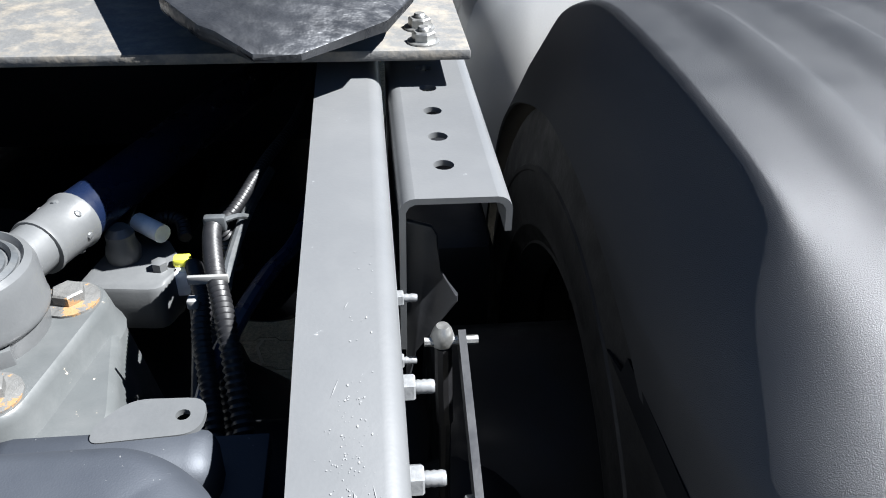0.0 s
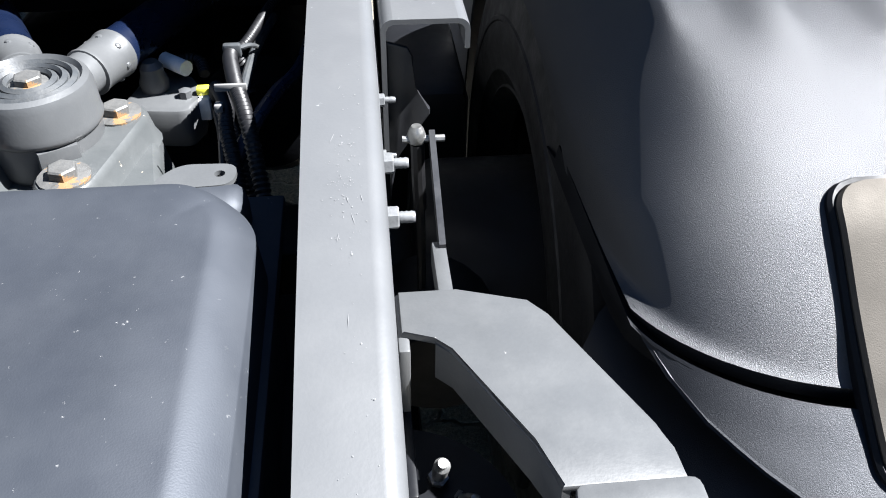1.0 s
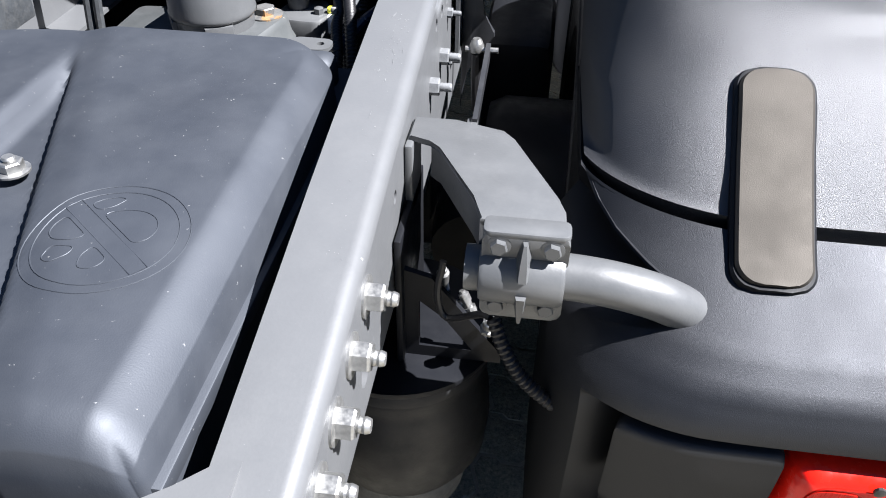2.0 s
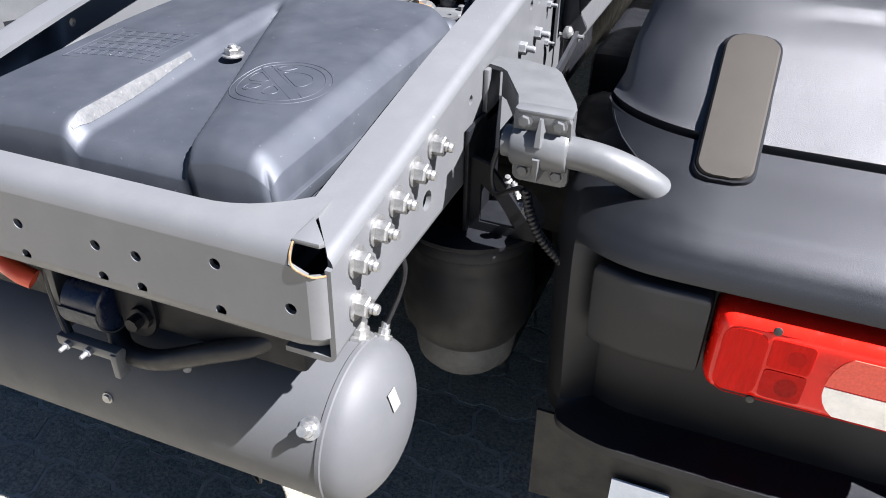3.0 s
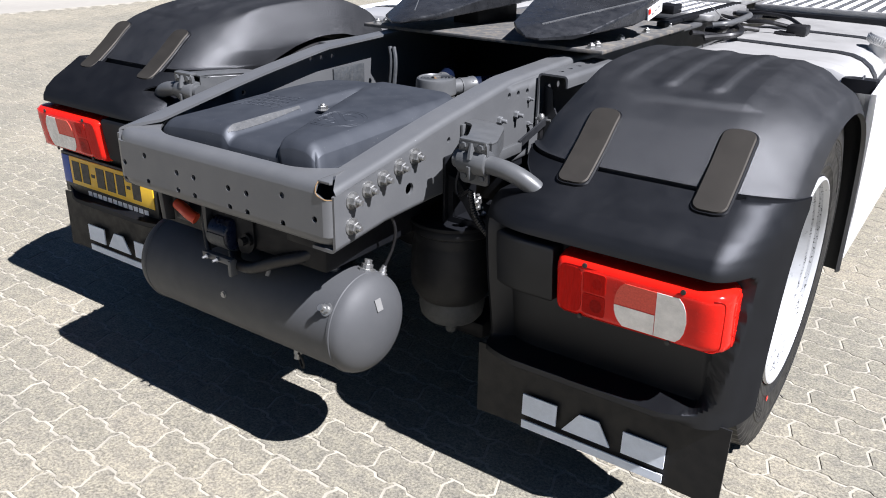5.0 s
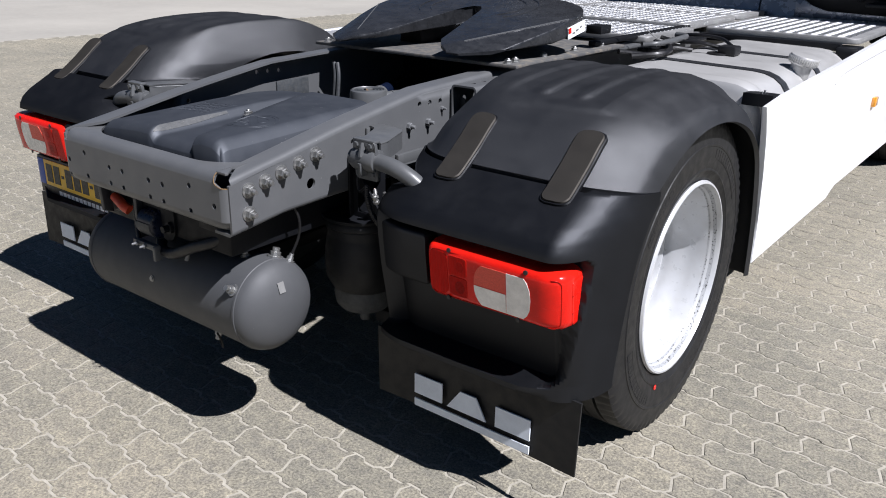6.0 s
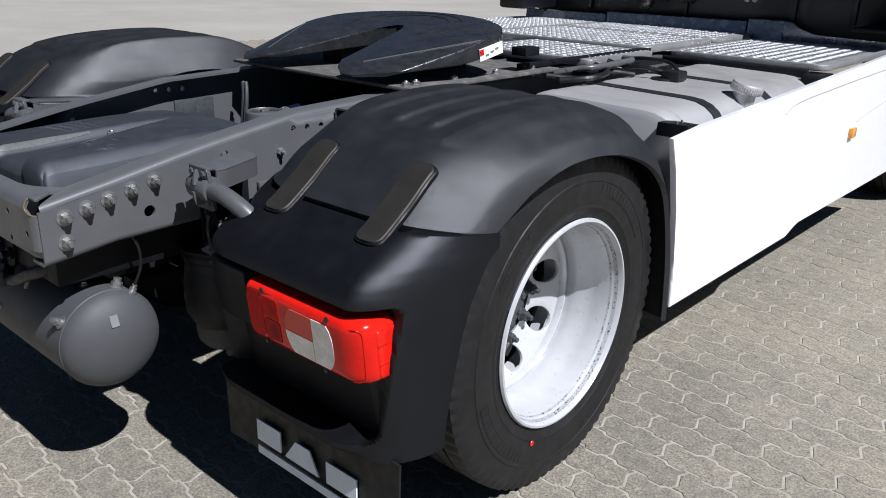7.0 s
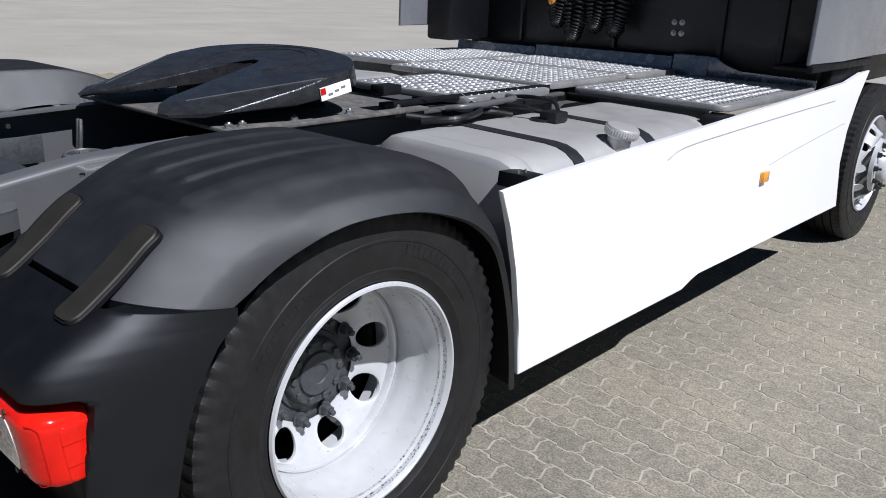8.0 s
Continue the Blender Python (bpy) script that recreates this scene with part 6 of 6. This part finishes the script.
    for s in (1, -1):
        bm = bmesh.new()
        lathe(bm, [(0.02, 0), (0.09, 0.01), (0.125, 0.05), (0.13, 0.10), (0.13, 0.80), (0.125, 0.85), (0.09, 0.89), (0.02, 0.90)], (0.20 * s, 1.40, 0.60), (0, 1, 0), 24)
        part("air_reservoir", bm, BLACK, truck, "dark air reservoir between the rails")
        bm = bmesh.new()
        box(bm, (0.40 * s - 0.05, 0.60, 0.245), (0.40 * s + 0.05, 1.75, 0.30), 0.012)
        part("spring_beam", bm, BLACK, truck, "black spring beam under the axle")
        # added box, no known part: hides lit paving between tyre and rail
        bm = bmesh.new()
        box(bm, (0.49 * s - 0.075, 1.30, 0.30), (0.49 * s + 0.075, 1.85, 0.72), 0.03)
        part("gap_filler", bm, BLACK, truck, "black box added to keep the gap ahead of the axle dark")
        bm = bmesh.new()
        lathe(bm, [(0.02, 0), (0.085, 0.005), (0.09, 0.03), (0.09, 0.12), (0.08, 0.16), (0.03, 0.17), (0.03, 0.24)], (0.47 * s, 0.82, 0.55), (0, 1, 0.1), 24)
        part("brake_chamber", bm, BLACK, truck, "black brake chamber")
    bm = bmesh.new()
    box(bm, (-0.315, 0.066, 0.63), (0.315, 0.74, 0.80), 0.01)
    part("equipment_box", bm, BLACK, truck, "dark body of the box under its cover")


build_inside()

# things under the rear crossmember
bm = bmesh.new()
lathe(bm, [(0.036, -0.080), (0.043, -0.076), (0.043, -0.010), (0.036, -0.006)], (0, 0.070, 0.657), (1, 0, 0), 36)
rb_ = part("rubber_block", bm, NAVY, truck, "dark round rubber mount under the crossmember")
bm = bmesh.new()
loft(bm, [[V(x, 0.070 + r * math.cos(a), 0.657 + r * math.sin(a)) for r, x in ((0.0435, -0.079), (0.0465, -0.079), (0.0465, -0.009), (0.0435, -0.009))] for a in (radians(172 + 150 * k / 24) for k in range(25))])
part("mount_band", bm, HUBGREY, rb_, "grey steel band round the mount")
bm = bmesh.new()
prism(bm, rounded([(-0.108, 0.595), (-0.100, 0.595), (-0.096, 0.735), (-0.112, 0.735)], 0.003, 2), lambda u, v, w: V(u, w, v), 0.045, 0.085, 0.001)
part("hanger", bm, DARKPAINT, truck, "thin dark hanger strap under the crossmember")
bm = bmesh.new()
prism(bm, rounded([(0.006, 0.612), (0.055, 0.620), (0.072, 0.650), (0.068, 0.735), (0.010, 0.735)], 0.02, 4), lambda u, v, w: V(u, w, v), 0.058, 0.068, 0.002)
part("hanger", bm, BLACK, truck, "dark rounded hanger plate beside the mount")
bm = bmesh.new()
box(bm, (-0.10, 0.022, 0.585), (0.015, 0.040, 0.603), 0.003)
box(bm, (0.004, 0.018, 0.555), (0.016, 0.042, 0.60), 0.003)
part("clamp_strip", bm, CHASSIS_PLAIN, truck, "shiny steel clamp strip")
for x in (-0.075, -0.035):
    place("small_nut", SMALL_NUT, Matrix.Translation((x, 0.022, 0.594)) @ Matrix.Rotation(radians(90), 4, "X"), truck)
bm = bmesh.new()
tube(bm, [(-0.03, 0.075, 0.600), (0.0, 0.055, 0.582), (0.064, 0.05, 0.586), (0.159, 0.055, 0.628), (0.247, 0.075, 0.664), (0.30, 0.13, 0.71)], 0.0165, 14, 6)
part("hose", bm, HOSE, truck, "thick black hose under the crossmember")
bm = bmesh.new()
tube(bm, [(-0.115, 0.06, 0.735), (-0.12, 0.055, 0.68), (-0.105, 0.045, 0.625), (-0.085, 0.035, 0.597)], 0.007, 10, 5)
part("hose", bm, HOSE, truck, "thin black hose under the crossmember")
bm = bmesh.new()
tube(bm, [(0.115, 0.07, 0.610), (0.108, 0.06, 0.572)], 0.006, 8, 1)
part("drain_stub", bm, GREYTIE, truck, "grey stub pipe")
bm = bmesh.new()
tube(bm, [(-0.225, 0.055, 0.70), (-0.20, 0.05, 0.695), (-0.165, 0.045, 0.685), (-0.145, 0.05, 0.675)], 0.016, 12, 4)
part("red_coupling", bm, ORANGE, truck, "orange-red plug coupling")
bm = bmesh.new()
prism(bm, [(0.03, 0.655), (0.06, 0.645), (0.06, 0.735), (0.025, 0.735)], lambda u, v, w: V(w, u, v), -0.268, -0.250, 0.002)
box(bm, (-0.25, 0.06, 0.65), (-0.19, 0.13, 0.735), 0.006)
part("socket_bracket", bm, DARKPAINT, truck, "dark grey socket bracket")
bm = bmesh.new()
lathe(bm, [(0.018, 0), (0.018, 0.012), (0.011, 0.013), (0.011, 0.03)], (0.050, 0.060, 0.661), (0, -1, 0), 8)
part("pivot_bolt", bm, BLACK, truck)
bm = bmesh.new()
box(bm, (0.20, 0.05, 0.70), (0.30, 0.06, 0.735), 0.002)
part("hook_plate", bm, BLACK, truck)

# cable from the spring bracket to the guard
bm = bmesh.new()
corrugated(bm, [(0.515, 0.40, 0.80), (0.530, 0.385, 0.77), (0.555, 0.375, 0.735), (0.60, 0.37, 0.70), (0.64, 0.38, 0.675)], 0.007)
part("conduit", bm, HOSE, truck, "black ribbed lamp cable")
bm = bmesh.new()
tube(bm, [(0.455, 0.44, 0.84), (0.450, 0.43, 0.80), (0.462, 0.425, 0.77), (0.50, 0.41, 0.795), (0.512, 0.40, 0.80)], 0.0042, 8, 4)
part("pipe_fitting", bm, HOSE, truck, "black air pipe with its fitting")

for p, d, r, h in (((0.437, 0.578, 0.672), (0.05, -0.35, 1.0), 0.0085, 0.062), ((0.455, 0.560, 0.664), (0.5, -0.6, 0.7), 0.0075, 0.040), ((0.508, 0.446, 0.738), (0.1, -0.5, 1.0), 0.0080, 0.034), ((0.486, 0.470, 0.742), (-0.4, 0.2, 0.8), 0.0065, 0.030)):
    bm = bmesh.new()
    lathe(bm, [(r * 1.25, 0), (r * 1.25, h * 0.25)], p, d, 6)
    lathe(bm, [(r * 0.8, h * 0.22), (r * 0.8, h * 0.5), (r, h * 0.52), (r, h * 0.85), (r * 0.6, h * 0.9), (r * 0.6, h)], p, d, 12)
    part("air_fitting", bm, ZINC, truck, "shiny metal air fitting over the spring")

# ---- number plate on the far guard ----
bm = bmesh.new()
box(bm, (-1.245, 0.312, 0.455), (-0.690, 0.322, 0.612), 0.004)
holder = part("plate_holder", bm, INK, truck, "black number plate holder")
bm = bmesh.new()
box(bm, (-1.190, 0.308, 0.495), (-0.705, 0.3125, 0.602), 0.002)
part("number_plate", bm, YELLOW, holder, "yellow number plate")
bm = bmesh.new()
box(bm, (-1.238, 0.308, 0.495), (-1.192, 0.3125, 0.602), 0.002)
part("country_strip", bm, BLUE, holder, "blue country strip")
x = -1.172
for w in (0.045, 0.045, 0.020, 0.048, 0.048, 0.045, 0.020, 0.045):
    hgt = 0.012 if w < 0.03 else 0.075
    part("plate_mark", rect_bm(x, x + w, 0.549 - hgt / 2, 0.549 + hgt / 2, 0.3065, 0.002), INK, holder)
    x += w + 0.012
for k in range(12):
    part("advert_mark", rect_bm(-1.10 + k * 0.030, -1.078 + k * 0.030, 0.465, 0.482, 0.3105, 0.002), STICKER, holder)

# ---- brackets and hoses by the fuel tank ----
bm = bmesh.new()
prism(bm, [(1.655, 0.94), (1.78, 0.955), (1.74, 0.978), (1.66, 0.982)], lambda u, v, w: V(w, u, v), 1.14, 1.245, 0.003)
sk = part("skirt_bracket", bm, BLACK, truck, "black bracket at the rear corner of the skirt")
for y in (1.675, 1.71):
    place("small_nut", SMALL_NUT, Matrix.Translation((1.20, y, 0.970)), sk)
bm = bmesh.new()
prism(bm, rounded([(2.98, 0.93), (3.12, 0.93), (3.14, 0.99), (3.12, 1.025), (2.98, 1.02)], 0.02, 3), lambda u, v, w: V(w, u, v), 1.14, 1.235, 0.004)
dk = part("deck_bracket", bm, BLACK, truck, "black bracket under the walkway corner")
for y, z in ((3.03, 0.965), (3.09, 0.965), (3.09, 1.005)):
    place("small_nut", SMALL_NUT, out_x(y, z, 1.235), dk)
bm = bmesh.new()
box(bm, (0.46, 3.02, 1.0), (1.15, 3.05, 1.035), 0.004)
part("deck_beam", bm, BLACK, truck, "black beam under the walkway")
bm = bmesh.new()
box(bm, (0.80, 2.33, 1.015), (0.88, 2.41, 1.055), 0.008)
lathe(bm, [(0.05, 1.012), (0.05, 1.022), (0.03, 1.024)], (0.80, 2.36, 0), (0, 0, 1), 20)
part("level_sender", bm, HOSE, truck, "black tank level sender")
for pts, r, mt, lab in (([(0.80, 2.36, 1.045), (0.72, 2.33, 1.060), (0.62, 2.34, 1.055), (0.50, 2.42, 1.06)], 0.009, HOSE, "black fuel line"),
                        ([(0.84, 2.40, 1.05), (0.76, 2.48, 1.07), (0.64, 2.50, 1.075), (0.52, 2.55, 1.06)], 0.008, HOSE, "black fuel line"),
                        ([(0.60, 1.90, 1.03), (0.70, 1.98, 1.045), (0.66, 2.15, 1.05), (0.56, 2.22, 1.06)], 0.012, HOSE, "black looped hose"),
                        ([(0.56, 1.86, 1.05), (0.64, 2.02, 1.03), (0.62, 2.22, 1.04), (0.70, 2.30, 1.03)], 0.010, HOSE, "black looped hose"),
                        ([(0.47, 1.90, 1.135), (0.50, 2.02, 1.150), (0.54, 2.14, 1.120), (0.58, 2.20, 1.075), (0.66, 2.26, 1.055)], 0.0018, GREYTIE, "thin pale cable")):
    bm = bmesh.new()
    tube(bm, pts, r, 8, 6)
    part("hose", bm, mt, truck, lab)
# bars and lever beside the coupling
for x0, x1, y0, y1, z0, z1, mt, nm, lab in ((0.40, 0.47, 1.90, 3.0, 1.024, 1.040, CHASSIS_PLAIN, "rail_strip", "grey strip on top of the rail"),
                                            (0.42, 0.455, 1.86, 2.9, 1.060, 1.080, BLACK, "release_bar", "black release bar beside the walkway"),
                                            (0.43, 0.50, 1.81, 1.90, 1.115, 1.148, BLACK, "release_handle", "black release handle of the coupling"),
                                            (0.55, 0.60, 2.06, 2.75, 1.03, 1.05, BLACK, "cable_tray", "black cable tray")):
    bm = bmesh.new()
    box(bm, (x0, y0, z0), (x1, y1, z1), 0.004)
    part(nm, bm, mt, truck, lab)
bm = bmesh.new()
tube(bm, [(0.58, 2.05, 1.06), (0.625, 2.08, 1.067), (0.64, 2.15, 1.07), (0.64, 2.34, 1.075), (0.62, 2.41, 1.075), (0.57, 2.43, 1.075)], 0.0125, 12, 5)
part("grab_handle", bm, CHASSIS_PLAIN, truck, "dark grey tubular handle loop")


# ---- paving blocks, laid in wavy rows ----
def build_paving():
    L, W, gap = 0.226, 0.113, 0.0080
    ang = radians(-2.5)
    ca, sa = math.cos(ang), math.sin(ang)
    g = gap / 2

    def wave(p, table):
        return lerp_list(table, p % 1.0)
    side = [(0.0, 0.0065), (0.30, 0.0065), (0.42, -0.0065), (0.80, -0.0065), (0.92, 0.0065), (1.0, 0.0065)]
    end = [(0.0, 0.0), (0.22, 0.011), (0.78, -0.011), (1.0, 0.0)]
    # zigzag outline: opposite edges run parallel, so that neighbours lock into one another
    us = [-0.5, -0.35, -0.29, -0.10, -0.04, 0.15, 0.21, 0.40, 0.46, 0.5]
    vs_ = [-0.28, 0.28]
    base = []
    for u in us:
        base.append((u * (L - gap), -W / 2 + g + wave(2 * u, side)))
    for v in vs_:
        base.append((L / 2 - g + wave(v + 0.5, end), v * (W - gap)))
    for u in us[::-1]:
        base.append((u * (L - gap), W / 2 - g + wave(2 * u, side)))
    for v in vs_[::-1]:
        base.append((-L / 2 + g + wave(v + 0.5, end), v * (W - gap)))
    n = len(base)
    top = [(u * 0.986, v * 0.972) for u, v in base]
    verts = [(u, v, -0.012) for u, v in base] + [(u, v, -0.0022) for u, v in base] + [(u, v, 0.0) for u, v in top]
    faces = [tuple(range(2 * n, 3 * n))]
    for i in range(n):
        j = (i + 1) % n
        faces += [(i, j, n + j, n + i), (n + i, n + j, 2 * n + j, 2 * n + i)]
    mat_ = paver_material(True)
    me = bpy.data.meshes.new("paving_block")
    me.from_pydata(verts, [], faces)
    me.materials.append(mat_)
    rest_v, rest_f = [], []
    va = np.array(verts)
    rnd = random.Random(11)
    singles = 0
    for row in range(-30, 150):
        for col in range(-60, 50):
            u = (col + (0.5 if row % 2 else 0)) * L
            v = row * W
            x, y = u * ca - v * sa, u * sa + v * ca
            if not (-10.0 < x < 7.0 and -1.6 < y < 15.0):
                continue
            if x > 3.2 and y < 0.2 or x < -5.5 and y < 1.0 or x > 4.5 and y > 10:
                continue
            dz, tx, ty = rnd.uniform(-0.0015, 0.0), rnd.gauss(0, 0.006), rnd.gauss(0, 0.005)
            rot = ang + rnd.gauss(0, 0.006)
            if 1.24 < x < 2.55 and 1.55 < y < 7.0 and singles < 300:
                place("paving_block", me, Matrix.Translation((x, y, dz)) @ Euler((tx, ty, rot)).to_matrix().to_4x4(), ground)
                singles += 1
                continue
            c, s_ = math.cos(rot), math.sin(rot)
            w = np.empty_like(va)
            w[:, 0] = x + va[:, 0] * c - va[:, 1] * s_
            w[:, 1] = y + va[:, 0] * s_ + va[:, 1] * c
            w[:, 2] = va[:, 2] + dz + va[:, 0] * -ty + va[:, 1] * tx
            b = len(rest_v) * n * 3
            rest_v.append(w)
            rest_f += [tuple(b + i for i in f) for f in faces]
    me2 = bpy.data.meshes.new("paving_field")
    me2.from_pydata(np.concatenate(rest_v).tolist(), [], rest_f)
    me2.materials.append(paver_material(False))
    ob = new("paving_field", me2)
    ob.parent = ground
    tagged(ob, "wavy-edged grey concrete paving blocks with sandy joints", kind="stuff")


def paver_material(single):
    m = bpy.data.materials.new("paver_concrete")
    m.use_nodes = True
    nt = m.node_tree
    link = nt.links.new
    b = nt.nodes["Principled BSDF"]
    geo = nt.nodes.new("ShaderNodeNewGeometry")
    info = nt.nodes.new("ShaderNodeObjectInfo")
    rnd_out = info.outputs["Random"] if single else geo.outputs["Random Per Island"]

    def tex(scale, detail, ro=0.6):
        t = nt.nodes.new("ShaderNodeTexNoise")
        t.inputs["Scale"].default_value, t.inputs["Detail"].default_value, t.inputs["Roughness"].default_value = scale, detail, ro
        link(geo.outputs["Position"], t.inputs["Vector"])
        return t.outputs["Fac"]

    def ramp(fac, stops):
        r = nt.nodes.new("ShaderNodeValToRGB")
        el = r.color_ramp.elements
        el[0].position, el[0].color = stops[0][0], (*stops[0][1], 1)
        el[1].position, el[1].color = stops[-1][0], (*stops[-1][1], 1)
        for p, c in stops[1:-1]:
            e = el.new(p)
            e.color = (*c, 1)
        link(fac, r.inputs[0])
        return r.outputs[0]

    def mix(f, a, c, mode="MIX"):
        x = nt.nodes.new("ShaderNodeMix")
        x.data_type, x.blend_type = "RGBA", mode
        if isinstance(f, float):
            x.inputs["Factor"].default_value = f
        else:
            link(f, x.inputs["Factor"])
        link(a, x.inputs["A"])
        link(c, x.inputs["B"])
        return x.outputs["Result"]
    tone = ramp(rnd_out, [(0.0, (0.203, 0.190, 0.154)), (0.5, (0.216, 0.202, 0.164)), (1.0, (0.232, 0.214, 0.173))])
    stain = ramp(tex(0.9, 6), [(0.35, (0.84, 0.85, 0.85)), (0.65, (1.10, 1.08, 1.04))])
    grain = ramp(tex(120, 3, 0.75), [(0.33, (0.52, 0.51, 0.50)), (0.50, (1.0, 1.0, 1.0)), (0.66, (1.50, 1.48, 1.42))])
    spots = ramp(tex(26, 5, 0.7), [(0.36, (0.78, 0.78, 0.80)), (0.64, (1.16, 1.15, 1.10))])
    c = mix(1.0, tone, stain, "MULTIPLY")
    c = mix(1.0, c, grain, "MULTIPLY")
    c = mix(1.0, c, spots, "MULTIPLY")
    link(c, b.inputs["Base Color"])
    b.inputs["Roughness"].default_value = 0.88
    bp = nt.nodes.new("ShaderNodeBump")
    bp.inputs["Strength"].default_value, bp.inputs["Distance"].default_value = 0.9, 0.004
    link(tex(110, 4, 0.75), bp.inputs["Height"])
    link(bp.outputs[0], b.inputs["Normal"])
    return m


build_paving()
